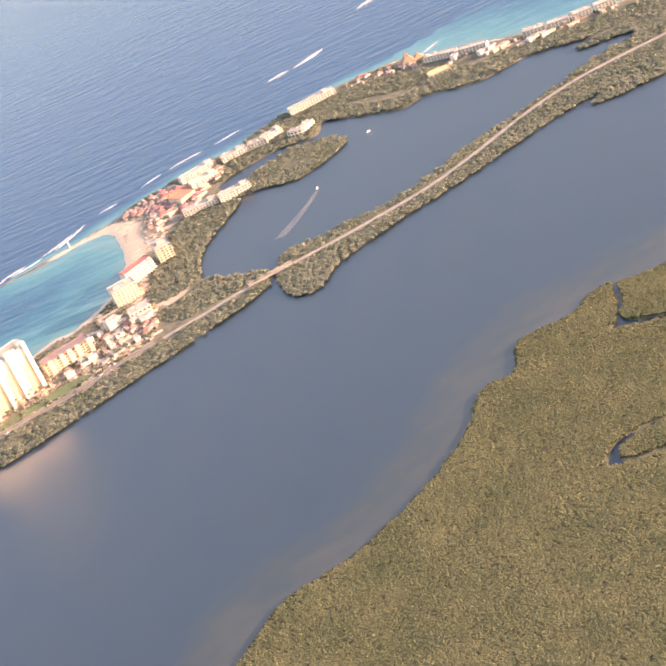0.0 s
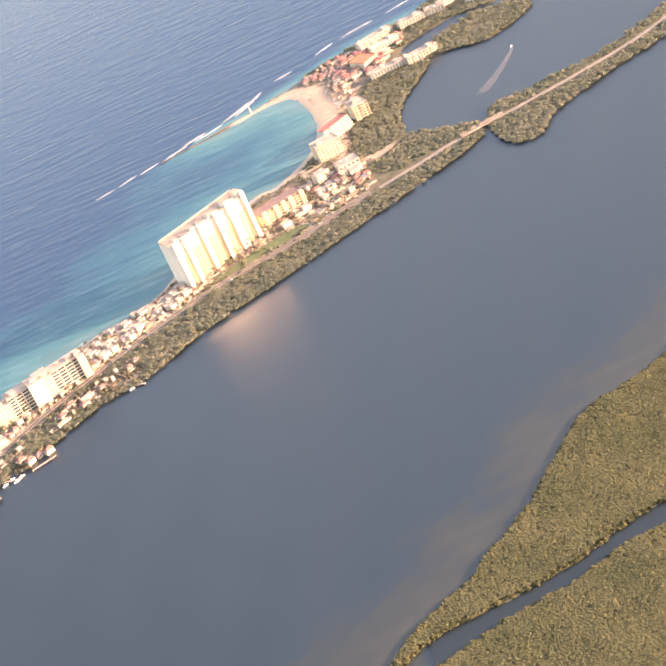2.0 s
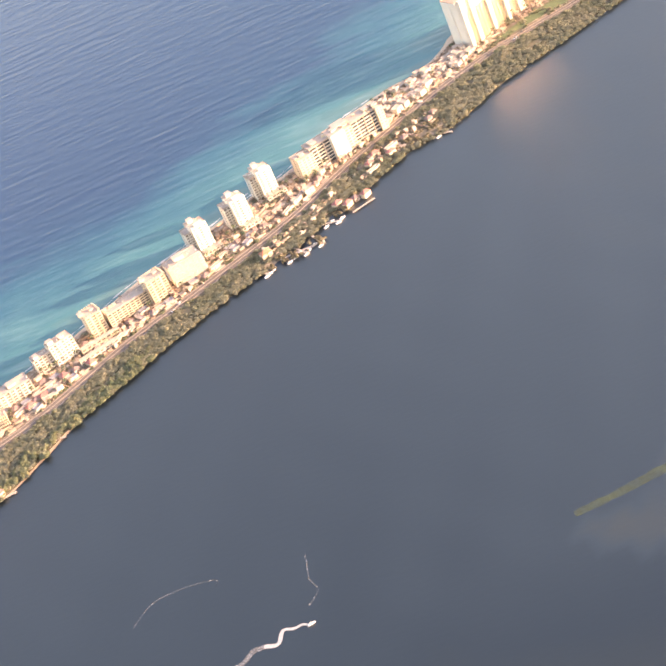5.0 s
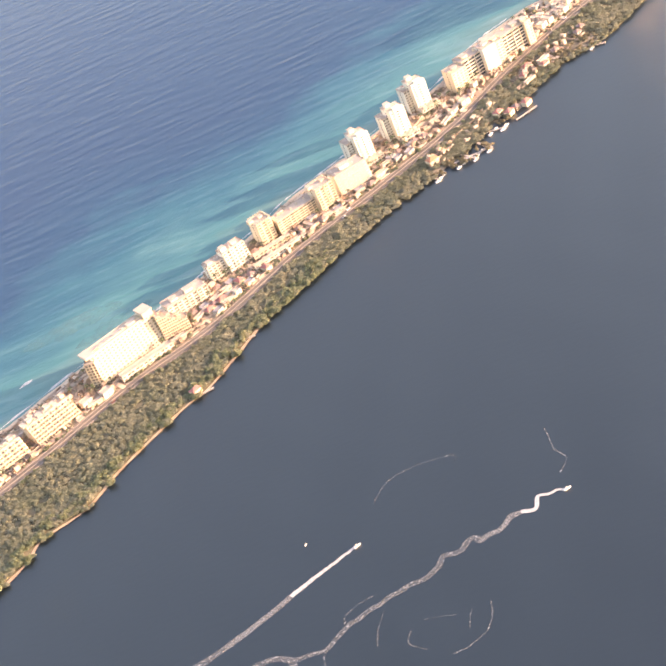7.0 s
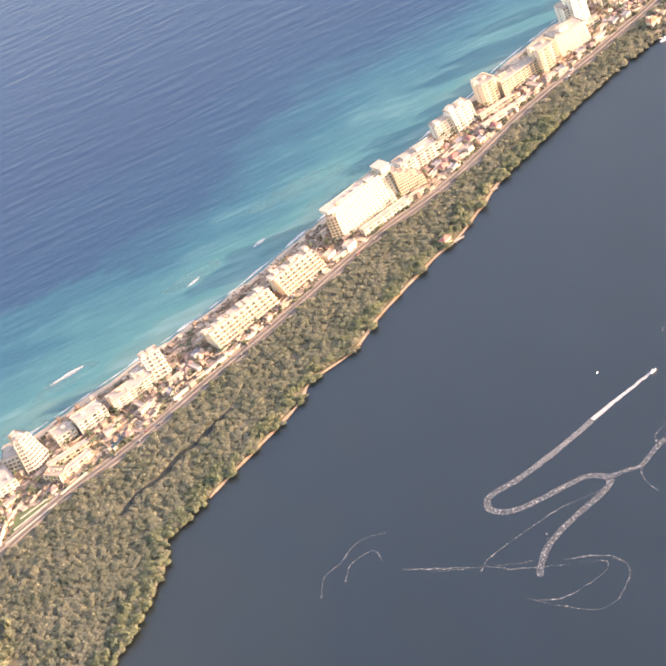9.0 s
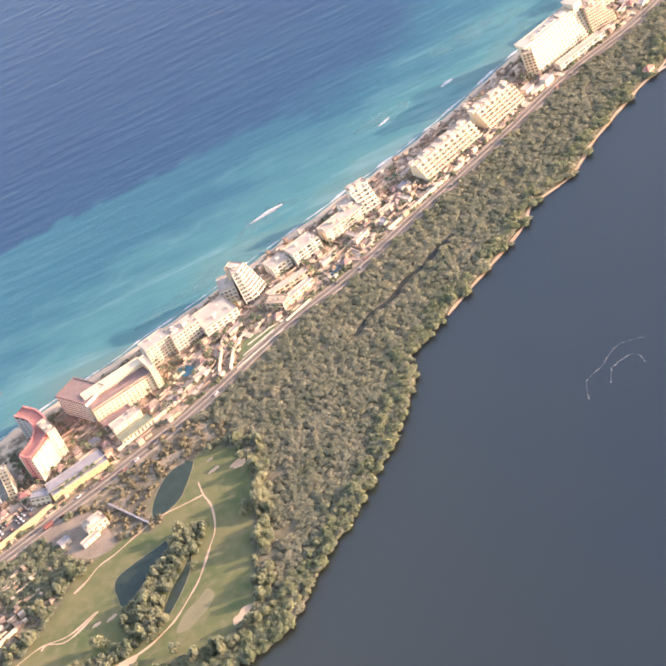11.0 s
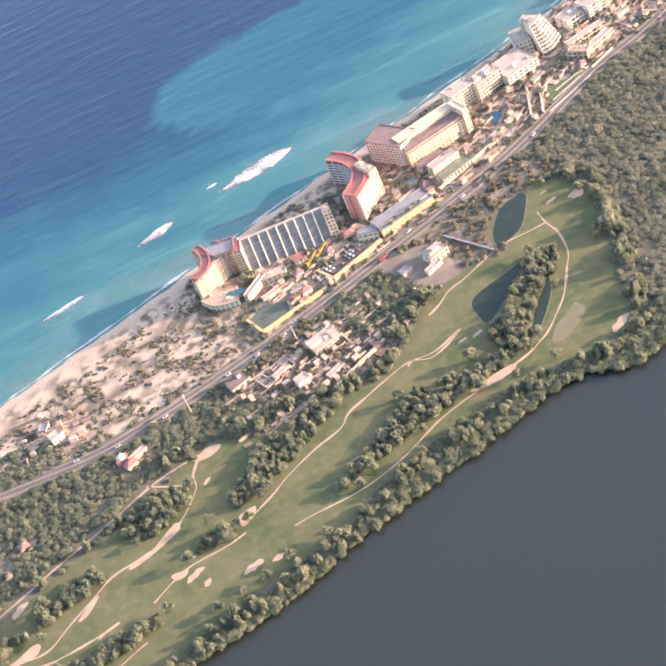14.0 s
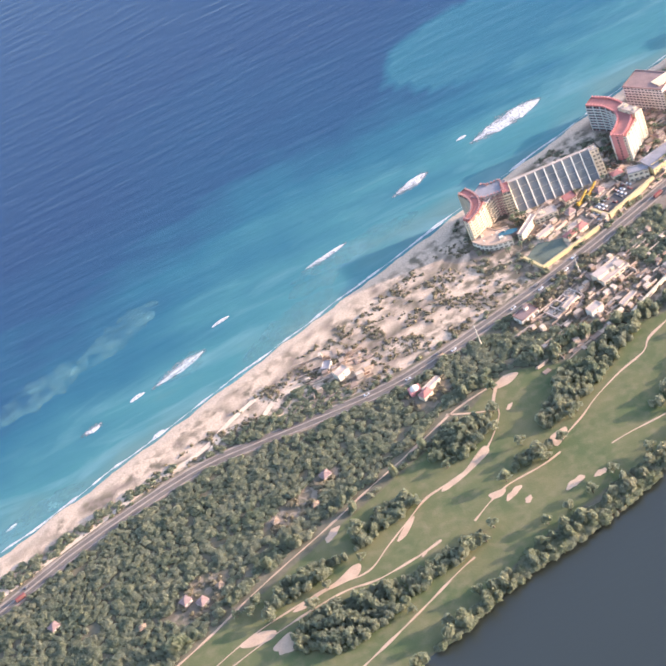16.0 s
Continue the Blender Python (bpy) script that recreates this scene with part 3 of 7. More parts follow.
plume = smooth([(-190.7, 400.4), (-189.2, 411.2), (-184.2, 419), (-173, 423.7), (-159.4, 426.2), (-143, 428.8), (-125, 429), (-60, 425), (-60, 379), (-92, 379.5), (-116, 380.9), (-141, 378.6), (-158, 378.3), (-174, 381), (-186, 390)])     # a cloud of stirred sand
shoal = np.maximum(shoal, 0.30 * np.clip((SX + 60) / 240, 0, 1))
shoal = np.maximum(shoal, 0.66 * np.clip(0.4 + signed(plume, SX, SY) / 6 + 0.2 * ripple(SX, SY, 10, 61), 0, 1) - 0.0008 * np.clip(SX + 190, 0, 200))
for name, mat, mask, value, label, cat in (("sea", SEA_WATER, seaward, shoal, "blue and turquoise open sea with small swell", "sea"),
                                           ("lagoon", LAGOON_WATER, ~seaward, None, "calm dark grey-blue lagoon water", "lagoon")):
    used = quad[mask]
    keep, back = np.unique(used.ravel(), return_inverse=True)
    ob = fast_mesh(name, co[keep], back.reshape(-1, 4), mat, True)
    if value is None:
        near = near_land(MANGROVES, SX, SY)
        value = np.clip(0.84 + near / 46 + 0.12 * ripple(SX, SY, 26, 8) + 0.17 * ripple(SX, SY, 8, 18), 0, 1) * np.clip(1.4 + near / 38, 0, 1)
        value = np.maximum(value, np.interp(SX, [-140, -40, 90, 190], [0.0, 0.14, 0.16, 0.33]) * np.where(SY > 195, np.clip(1 + 0.1 * ripple(SX, SY, 30, 28), 0.6, 1.15), 1))
        for k, mud in enumerate(MUDS):                          # bare mud close under the water
            value = np.maximum(value, np.clip(0.55 + signed(mud, SX, SY) / 9 + 0.22 * ripple(SX, SY, 11, 70 + k) + 0.16 * ripple(SX, SY, 4.5, 75 + k), 0, 1) * 0.5)
        value = value * (1 - np.interp(SX, [70, 110, 190, 225], [0, 1, 1, 0]) * np.interp(SY, [215, 262], [0.65, 0.0]))
        value = np.where(near > 1.0, 0.12, value)
        value = np.where((np.minimum(signed(MANGROVE_NORTH, SX, SY), signed(MANGROVE_SOUTH, SX, SY)) > -11) & (SX > 205), 0.06, value)
    att = ob.data.attributes.new("shoal", "FLOAT", "POINT")
    att.data.foreach_set("value", value.reshape(-1)[keep].astype(np.float32))
    tagged(ob, label, cat, kind="structure")


# ---- woods ----
def dome_of(rs, r, high, n=6):
    """The rough core of a crown."""
    rings = [(r * k * rs.uniform(0.85, 1.15) * math.cos(t), r * k * rs.uniform(0.85, 1.15) * math.sin(t), z * high) for k, z in ((1.0, 0.25), (0.78, 0.72)) for t in np.linspace(0, 2 * math.pi, n, endpoint=False)]
    tri = [(k, (k + 1) % n, n + (k + 1) % n) for k in range(n)] + [(k, n + (k + 1) % n, n + k) for k in range(n)] + [(n + k, n + (k + 1) % n, 2 * n) for k in range(n)]
    return np.array(rings + [(0, 0, high)]), np.array(tri)


def leafy(seed, leaves, leaf, flat, swell, core, sides=6):
    """A crown: a rough core under a loose shell of leaf sprays turned every way; a metre across, its foot at z = 0."""
    rs = np.random.RandomState(seed)
    co, tri = dome_of(rs, core * 1.05, 0.3 * flat / 0.8 + core * flat, sides)
    knobs = rs.normal(size=(7, 3))
    knobs[:, 2] = np.abs(knobs[:, 2])
    knobs /= np.linalg.norm(knobs, axis=1)[:, None]
    way = rs.normal(size=(leaves, 3))
    way[:, 2] = np.abs(way[:, 2]) * 1.2 - 0.15
    way /= np.linalg.norm(way, axis=1)[:, None]
    bulge = np.max(way @ knobs.T, 1)
    r = 0.34 + swell * np.clip((bulge - 0.72) / 0.28, 0, 1) + rs.normal(0, 0.03, leaves)
    at = way * r[:, None]
    at[:, 2] = at[:, 2] * flat + 0.3 * flat / 0.8
    face = way + rs.normal(0, 0.45, (leaves, 3))
    face /= np.linalg.norm(face, axis=1)[:, None]
    u = np.cross(face, rs.normal(size=(leaves, 3)))
    u /= np.linalg.norm(u, axis=1)[:, None]
    v = np.cross(face, u)
    size = leaf * rs.uniform(0.7, 1.4, leaves)[:, None]
    corner = np.stack([at - u * size - v * size * 0.6, at + u * size - v * size * 0.5, at + v * size], 1).reshape(-1, 3)
    return np.concatenate([co, corner]), np.concatenate([tri, np.arange(len(corner)).reshape(-1, 3) + len(co)])


CROWNS = [leafy(s, 96, 0.13, 0.8, 0.12, 0.35) for s in range(8)]
FAR_CROWNS = [leafy(20 + s, 64, 0.16, 0.8, 0.14, 0.34) for s in range(8)]
SHRUBS = [leafy(60 + s, 40, 0.17, 0.8, 0.1, 0.36) for s in range(6)]
TUFTS = [leafy(40 + s, 11, 0.26, 0.5, 0.08, 0.40, 5) for s in range(8)]       # for a low closed canopy


def scatter(region, spacing, seed):
    """Places in a region, which is a function of x and y, at uneven spacing."""
    rs = np.random.RandomState(seed)
    x0, y0, x1, y1 = region.box
    X, Y = np.meshgrid(np.arange(x0, x1, spacing), np.arange(y0, y1, spacing * 0.87))
    X[1::2] += spacing / 2
    X, Y = (v.ravel() + rs.uniform(-0.42, 0.42, v.size) * spacing for v in (X, Y))
    ok = region(X, Y)
    return X[ok], Y[ok]


class Region:
    def __init__(self, box, test):
        self.box, self.test = box, test

    def __call__(self, x, y):
        return self.test(x, y)


def woods(name, region, spacing, size, tall, seed, mat, label, base=0.3, crowns=None):
    rs = np.random.RandomState(seed)
    X, Y = scatter(region, spacing, seed)
    verts, faces, count = [], [], 0
    crowns = crowns or CROWNS
    which = rs.randint(0, len(crowns), len(X))
    for k, (co, tri) in enumerate(crowns):
        sel = np.where(which == k)[0]
        if not len(sel):
            continue
        a, w = rs.uniform(0, 6.28, len(sel)), rs.uniform(size[0], size[1], len(sel))
        swell = 1 + 0.20 * ripple(X[sel], Y[sel], 11, 91) + 0.18 * ripple(X[sel], Y[sel], 5, 92)
        w, h = w * np.clip(swell, 0.75, 1.3), w * rs.uniform(tall[0], tall[1], len(sel)) * np.clip(swell, 0.7, 1.35)
        c, s = np.cos(a)[:, None], np.sin(a)[:, None]
        wy = (w * rs.uniform(0.6, 1.0, len(sel)))[:, None]
        v = np.stack([co[:, 0] * c * w[:, None] - co[:, 1] * s * wy + X[sel][:, None], co[:, 0] * s * w[:, None] + co[:, 1] * c * wy + Y[sel][:, None],
                      co[:, 2] * h[:, None] + base], -1)
        verts.append(v.reshape(-1, 3))
        faces.append((tri[None] + (np.arange(len(sel)) * len(co))[:, None, None] + count).reshape(-1, 3))
        count += len(sel) * len(co)
    ob = fast_mesh(name, np.concatenate(verts), np.concatenate(faces), mat)
    return tagged(ob, label, "trees", kind="stuff")


def ribbon(name, line, width, z, mat, label, cat):
    p = np.asarray(line)
    d = np.gradient(p, axis=0)
    nrm = np.stack([-d[:, 1], d[:, 0]], -1) / np.hypot(d[:, 0], d[:, 1])[:, None]
    w = np.broadcast_to(np.asarray(width, float), (len(p),))[:, None] / 2
    a, b = p + nrm * w, p - nrm * w
    co = np.concatenate([np.c_[a, np.full(len(p), z)], np.c_[b, np.full(len(p), z)]])
    i = np.arange(len(p) - 1)
    ob = fast_mesh(name, co, np.stack([i, i + len(p), i + len(p) + 1, i + 1], -1), mat)
    return tagged(ob, label, cat, kind="structure")


dry = lambda x, y: near_land(WATERS, x, y) < -0.3
inner = lambda x, y: (x < 338 + 0.39 * (y - 262)) & (y > 217 + 0.25 * (x - 163)) & dry(x, y)
woods("mangrove_wood", Region((170, 170, 470, 440), lambda x, y: inner(x, y) & (near_land(MANGROVES, x, y) > 0.5)), 0.78, (0.9, 2.0), (0.10, 0.25), 1, LEAF,
      "dense olive-green mangrove wood beside the lagoon", 0.72, TUFTS)
woods("mangrove_edge", Region((170, 170, 470, 440), lambda x, y: inner(x, y) & (near_land(MANGROVES, x, y) > -0.2) & ((near_land(MANGROVES, x, y) < 1.7) | (near_land(WATERS, x, y) > -1.6))), 0.8, (1.1, 1.8), (0.6, 0.85), 11, LEAF,
      "overhanging rim of the mangrove wood at the water", 0.0, TUFTS)


FOREST_DITCH = smooth([(-48, 335.5), (-53, 332.9), (-58, 329.2), (-63.6, 327.0), (-68.5, 322.8), (-74.5, 320.8), (-80, 316)], False, 1)      # a narrow gap through the trees


DITCH_WIDE = 1.25


LAGOON_BEACH = smooth([(-60, 308), (-56, 311), (-35, 325), (-29, 332), (-17, 336), (-7, 345), (12, 358), (20, 362), (36, 377)], False, 1.0)


def belt(x, y):
    """The wooded land on the lagoon's side of the road."""
    ok = (y < road_y(x) - 2.4 - 0.8 * ripple(x, y, 9, 51)) & (y > 258 - 0.7 * (x + 326)) & (signed(COAST, x, y) > -0.9)
    ok &= (signed(GOLF, x, y) < -0.6) & (near_land(CLEARINGS, x, y) < 0) & (near_land(PONDS, x, y) < -0.5)
    ok &= (x < 284) & (ripple(x, y, 14, 81) + 0.8 * ripple(x, y, 5, 82) < 0.85)
    ok &= distance(FOREST_DITCH, x, y, False) > DITCH_WIDE
    ok &= (distance(LAGOON_BEACH, x, y, False) > 1.0) | (ripple(x, y, 7, 91) > 0.5)
    ok[ok] = off_paths(x[ok], y[ok], 1.5)
    return ok


woods("shore_wood", Region((-120, 240, 290, 515), belt), 1.12, (1.4, 2.5), (0.38, 0.55), 2, SHORE_LEAF, "belt of grey-green trees between lagoon and road")
woods("park_wood", Region((-345, 180, -119, 300), belt), 1.15, (1.4, 2.5), (0.42, 0.64), 4, TREE_LEAF, "dark green trees and scrub around the golf course")
woods("fairway_grove", Region((-345, 180, -119, 300), lambda x, y: (y > 258 - 0.7 * (x + 326)) & (near_land(GROVES, x, y) > 0.2) & (near_land(PONDS, x, y) < -0.4) & off_paths(x, y, 1.2)), 1.3, (1.4, 2.5), (0.9, 1.5), 5, TREE_LEAF,
      "groves of dark green trees between the fairways")
woods("lagoon_edge_trees", Region((-345, 180, 60, 400), lambda x, y: (signed(COAST, x, y) > -1.2) & (signed(COAST, x, y) < 4.2 + 1.5 * ripple(x, y, 9, 57)) & (y < road_y(x) - 6) & (y > 258 - 0.7 * (x + 326)) & (signed(GOLF, x, y) < -0.6) & ((distance(LAGOON_BEACH, x, y, False) > 1.3) | (ripple(x, y, 7, 91) > 0.5))), 1.6, (1.8, 3.0), (0.48, 0.70), 15, EDGE_LEAF,
      "round green crowns leaning over the lagoon's edge", 0.2)
woods("roadside_trees", Region((-345, 260, 240, 500), lambda x, y: (np.abs(np.abs(y - road_y(x)) - 2.7) < 0.7) & (ripple(x, y, 8, 58) + 0.7 * ripple(x, y, 2.5, 59) > np.where(y > road_y(x), 0.35, 0.1))), 1.2, (1.0, 1.8), (0.55, 0.9), 16, TREE_LEAF, "small trees and hedges along the coast road")
woods("fairway_edge_trees", Region((-345, 180, -100, 315), lambda x, y: belt(x, y) & (signed(GOLF, x, y) > -4.5) & (ripple(x, y, 6, 55) > -0.25)), 2.0, (1.6, 2.7), (1.2, 1.8), 14, TREE_LEAF, "taller dark green trees at the edge of the fairways")
woods("causeway_wood", Region((285, 480, 480, 585), lambda x, y: (signed(CAUSEWAY, x, y) > -0.8) & (x < 465) & (np.abs(y - road_y(x)) > 2.1)), 1.3, (1.5, 2.5), (0.32, 0.5), 3, SHORE_LEAF,
      "low trees on the causeway beside its road", 0.3, FAR_CROWNS)
CAPE_WOODS = [smooth(p) for p in (
    [(247, 524), (262, 528), (266, 545), (271, 557), (281, 571), (284, 579), (274, 582), (264, 583), (259, 572), (254, 560), (249, 545)],
    [(247, 513), (258, 519), (264, 525), (272, 520), (281, 514), (284, 508), (270, 506), (255, 503.5)],
    [(281, 604), (300, 611), (318, 608), (325, 618), (341, 605), (353, 597), (362, 599), (381, 590), (402, 593), (424, 584), (470, 585), (470, 592), (430, 598), (405, 603),
     (380, 605), (366, 606), (352, 608), (340, 618), (330, 632), (318, 634), (306, 626), (290, 617), (278, 610)],
    [(283, 612), (300, 618), (312, 621), (320, 630), (330, 637), (322, 640), (308, 634), (290, 628), (272, 626), (262, 622), (266, 618), (276, 616)],
    [(340, 641), (352, 645), (360, 640), (352, 632)], [(328, 634), (344, 622), (364, 609), (382, 605), (374, 617), (362, 630), (350, 637), (336, 640)], [(294, 627), (306, 631), (316, 640), (312, 642), (296, 632)],
    [(244, 616), (262, 622), (280, 628), (280, 625), (262, 617), (250, 614)])]
woods("cape_wood", Region((240, 495, 480, 660), lambda x, y: (near_land(CAPE_WOODS, x, y) > -0.6) | ((signed(ISLET, x, y) > -0.7) & (np.hypot(x - 307, y - 590) > 3.5))), 1.35, (1.5, 2.5), (0.34, 0.55), 6, SHORE_LEAF,
      "low green trees along the inner shore of the cape", 0.3, FAR_CROWNS)
DUNE_SCRUB = [smooth(p) for p in ([(-272, 294), (-263, 297), (-255, 296), (-248, 300), (-240, 295), (-239, 289), (-251, 290), (-265, 292)],
                                  [(-330, 286), (-300, 293), (-280, 297), (-280, 295), (-300, 290), (-330, 281)])]
woods("dune_wood", Region((-345, 270, -195, 330), lambda x, y: near_land(DUNE_SCRUB, x, y) > 0), 1.4, (1.3, 2.4), (0.4, 0.65), 7, TREE_LEAF, "low green trees on the dunes beside the road")
woods("dune_scrub", Region((-345, 270, -195, 330), lambda x, y: (near_land(DUNE_SCRUB, x, y) < 0) & (signed(COAST, x, y) > np.where(x < -245, 9.5, 7.5)) & (y > road_y(x) + 2.6) & (ripple(x, y, 12, 21) + 0.8 * ripple(x, y, 4, 9) + 0.6 * ripple(x, y, 1.5, 10) > 0.1)),
      0.85, (0.5, 1.3), (0.4, 0.8), 17, SCRUB_LEAF, "low scrub on the sandy dunes behind the beach", 0.3, SHRUBS)


OPEN = [np.array(p) for p in ([(-191, 305), (-189, 298), (-173, 302), (-162, 303), (-156, 309), (-162.4, 313), (-172, 308.5), (-181, 306), (-186, 308)], [(-103.2, 334.2), (-93.8, 334), (-94.4, 330.8), (-106.4, 326)])]
woods("garden_shrubs", Region((-200, 285, 246, 545), lambda x, y: (y > road_y(x) + 3.0) & (near_land(OPEN, x, y) < 0) & (signed(COAST, x, y) > 3.0) & (ripple(x, y, 7, 31) + 0.8 * ripple(x, y, 2.5, 32) > 0.45)), 1.1, (0.9, 1.7), (0.5, 0.9), 8, SHORE_LEAF,
      "clipped shrubs and hedges in the hotel grounds", 0.3, SHRUBS)
woods("clearing_scrub", Region((-300, 240, 170, 460), lambda x, y: (near_land(CLEARINGS, x, y) > 0.2) & (signed(YARD, x, y) < -0.3) & (ripple(x, y, 5, 41) > -0.05)), 1.2, (0.9, 1.9), (0.5, 0.8), 9, SCRUB_LEAF, "dry scrub on open ground beside the golf course", 0.3, SHRUBS)


# ---- parts ----
def part(name, verts, faces, mat, parent, label="", soft=False):
    ob = mesh_object(name, verts, faces, mat, parent, not soft)
    return tagged(ob, label) if label else ob


def prism(bottom, z0, z1, top=None):
    """Walls and a lid over a closed outline of (x, y), with another outline at the top if given."""
    n = len(bottom)
    top = bottom if top is None else top
    verts = [(x, y, z0) for x, y in bottom] + [(x, y, z1) for x, y in top]
    faces = [(k, (k + 1) % n, n + (k + 1) % n, n + k) for k in range(n)]
    return verts, faces + [tuple(range(n, 2 * n)), tuple(reversed(range(n)))]


def joined(*pieces):
    verts, faces = [], []
    for v, f in pieces:
        faces += [tuple(i + len(verts) for i in face) for face in f]
        verts += v
    return verts, faces


def box(x0, y0, z0, x1, y1, z1):
    return prism([(x0, y0), (x1, y0), (x1, y1), (x0, y1)], z0, z1)


def thing(name, at, label, category, group="", turn=0.0):
    ob = new(name)
    ob.empty_display_size = 0.5
    ob.matrix_world = pose(at[0], at[1], at[2], 0, 0, turn)
    return tagged(ob, label, category, group)


PANES = {}
roof_rng = random.Random(12)


def pane_mesh(w, h, mat):
    """A window: a pane in a raised frame, facing -y, its foot at the origin."""
    key = (round(w, 2), round(h, 2), mat.name)
    if key not in PANES:
        v, f = joined(box(-w / 2, -0.03, 0, w / 2, 0.02, h))
        me = bpy.data.meshes.new("window")
        me.from_pydata(v, [], f)
        me.materials.append(mat)
        PANES[key] = me
    return PANES[key]


def front_of(line, bay, curve):
    """The facade's line parted into bays of about the given width."""
    p = smooth(line, False, 0.5) if curve else np.array(line, float)
    run = np.r_[0, np.cumsum(np.hypot(*np.diff(p, axis=0).T))]
    n = max(2, round(run[-1] / bay))
    s = np.linspace(0, run[-1], n + 1)
    return np.stack([np.interp(s, run, p[:, k]) for k in (0, 1)], -1)


def hotel(label, line, depth, height, storeys, bay=1.3, wall=None, roof=None, trim=None, curve=False, lean=0.0, balcony=0.35, ribs=(), boxes=(), windows=0.62, fins=True, base=0.4,
          name="hotel", group="seaside hotels", glass=None, tall=0.55, skirt=None, skew=0.0, crest=None):
    """A slab of storeys along a line of the plan, which is its face to the lagoon. lean: how far the face leans back from foot to top."""
    wall, roof = wall or WHITE, roof or WHITE_ROOF
    trim, glass = trim or wall, glass or GLASS
    p = front_of(line, bay * 1.1, curve)
    mid = p.mean(0)
    p = p - mid
    d = np.gradient(p, axis=0)
    nrm = np.stack([-d[:, 1], d[:, 0]], -1) / np.hypot(d[:, 0], d[:, 1])[:, None]     # away from the lagoon
    me = thing(name, (*mid, base), label, "hotel" if name == "hotel" else "building", group)
    low = np.concatenate([p, (p + nrm * depth)[::-1]])
    high = np.concatenate([p + nrm * lean, (p + nrm * depth)[::-1]])
    part("wall", *prism(low.tolist(), -0.4, height, high.tolist()), wall, me)
    rim = np.concatenate([p + nrm * (lean - 0.12), (p + nrm * (depth + 0.12))[::-1]])
    inner = np.concatenate([p + nrm * (lean + 0.12), (p + nrm * (depth - 0.12))[::-1]])
    n = len(rim)
    verts = [(x, y, height + z) for o, z in ((rim, 0.004), (rim, 0.3), (inner, 0.3), (inner, 0.12)) for x, y in o.tolist()]
    faces = [(a * n + k, a * n + (k + 1) % n, (a + 1) * n + (k + 1) % n, (a + 1) * n + k) for a in range(3) for k in range(n)]
    part("roof", verts, faces + [tuple(range(3 * n, 4 * n))], roof, me)
    sh, count = height / storeys, 0
    for k in range(storeys):
        back = lean * (k / storeys)
        q = p + nrm * back
        z = k * sh
        if balcony and k:
            out = q - nrm * balcony
            verts, faces = [], []
            for o, zz in ((q, z - 0.05), (out, z - 0.05), (out, z + 0.26), (out + nrm * 0.06, z + 0.26), (out + nrm * 0.06, z + 0.05), (q + nrm * (lean / storeys), z + 0.05)):
                verts += [(x, y, zz) for x, y in o.tolist()]
            m = len(q)
            faces = [(a * m + i, a * m + i + 1, (a + 1) * m + i + 1, (a + 1) * m + i) for a in range(5) for i in range(m - 1)]
            faces += [tuple(a * m for a in reversed(range(6))), tuple(a * m + m - 1 for a in range(6))]
            part("balcony", verts, faces, trim, me)
        for i in range(len(p) - 1):
            if count >= 300:
                break
            c, u = (q[i] + q[i + 1]) / 2, q[i + 1] - q[i]
            w = float(np.hypot(*u))
            win = new("window", pane_mesh(round(w * windows, 1), round(sh * tall, 2), glass))
            win.parent, count = me, count + 1
            step = nrm[i] * (lean / storeys) * (0.2 if lean else 0)
            step = step - nrm[i] * w * windows * abs(math.sin(radians(skew))) / 2
            win.matrix_basis = pose(c[0] + step[0], c[1] + step[1], z + sh * (0.2 if tall < 0.8 else 0.06), 0, 0, math.degrees(math.atan2(u[1], u[0])) + skew)
    units = []                                             # vents, tanks and low walls on the roof
    for i in range(len(p) - 1):
        for _ in range(roof_rng.choice((0, 1, 1, 2))):
            a = p[i] + (p[i + 1] - p[i]) * roof_rng.uniform(0.1, 0.9) + nrm[i] * (lean + (depth - lean) * roof_rng.uniform(0.2, 0.8))
            l, d, h = roof_rng.choice(((0.35, 0.3, 0.4), (0.6, 0.35, 0.3), (0.12, 1.1, 0.35), (0.9, 0.7, 0.55)))
            units.append(box(a[0] - l / 2, a[1] - d / 2, height + 0.1, a[0] + l / 2, a[1] + d / 2, height + 0.12 + h))
    if units and depth > 2.0 and not crest and roof in (WHITE_ROOF, PAVING, PALE, TAUPE):
        tagged(part("rooftop_plant", *joined(*units), wall, me), kind="stuff")
    if crest:                                              # a row of small merlons round the roof
        rim_line = np.concatenate([p + nrm * lean, (p + nrm * depth)[::-1]])
        run = np.r_[0, np.cumsum(np.hypot(*np.diff(rim_line, axis=0).T))]
        bits = []
        for q in np.arange(0.3, run[-1], 0.8):
            x, y = (np.interp(q, run, rim_line[:, k]) for k in (0, 1))
            bits.append(box(x - 0.2, y - 0.2, height + 0.304, x + 0.2, y + 0.2, height + 0.62))
        tagged(part("battlement", *joined(*bits), crest, me, "small pale merlons along the roof edge"), kind="stuff")
    if fins and balcony:
        for i in range(0, len(p), 2):
            a, u = p[i], nrm[i]
            s = np.array([u[1], -u[0]]) * 0.05
            foot = [a - u * balcony - s, a - u * balcony + s, a + s + u * 0.05, a - s + u * 0.05]
            top = [c + u * lean for c in foot]
            part("partition", *prism([tuple(c) for c in foot], 0, height + 0.05, [tuple(c) for c in top]), trim, me)
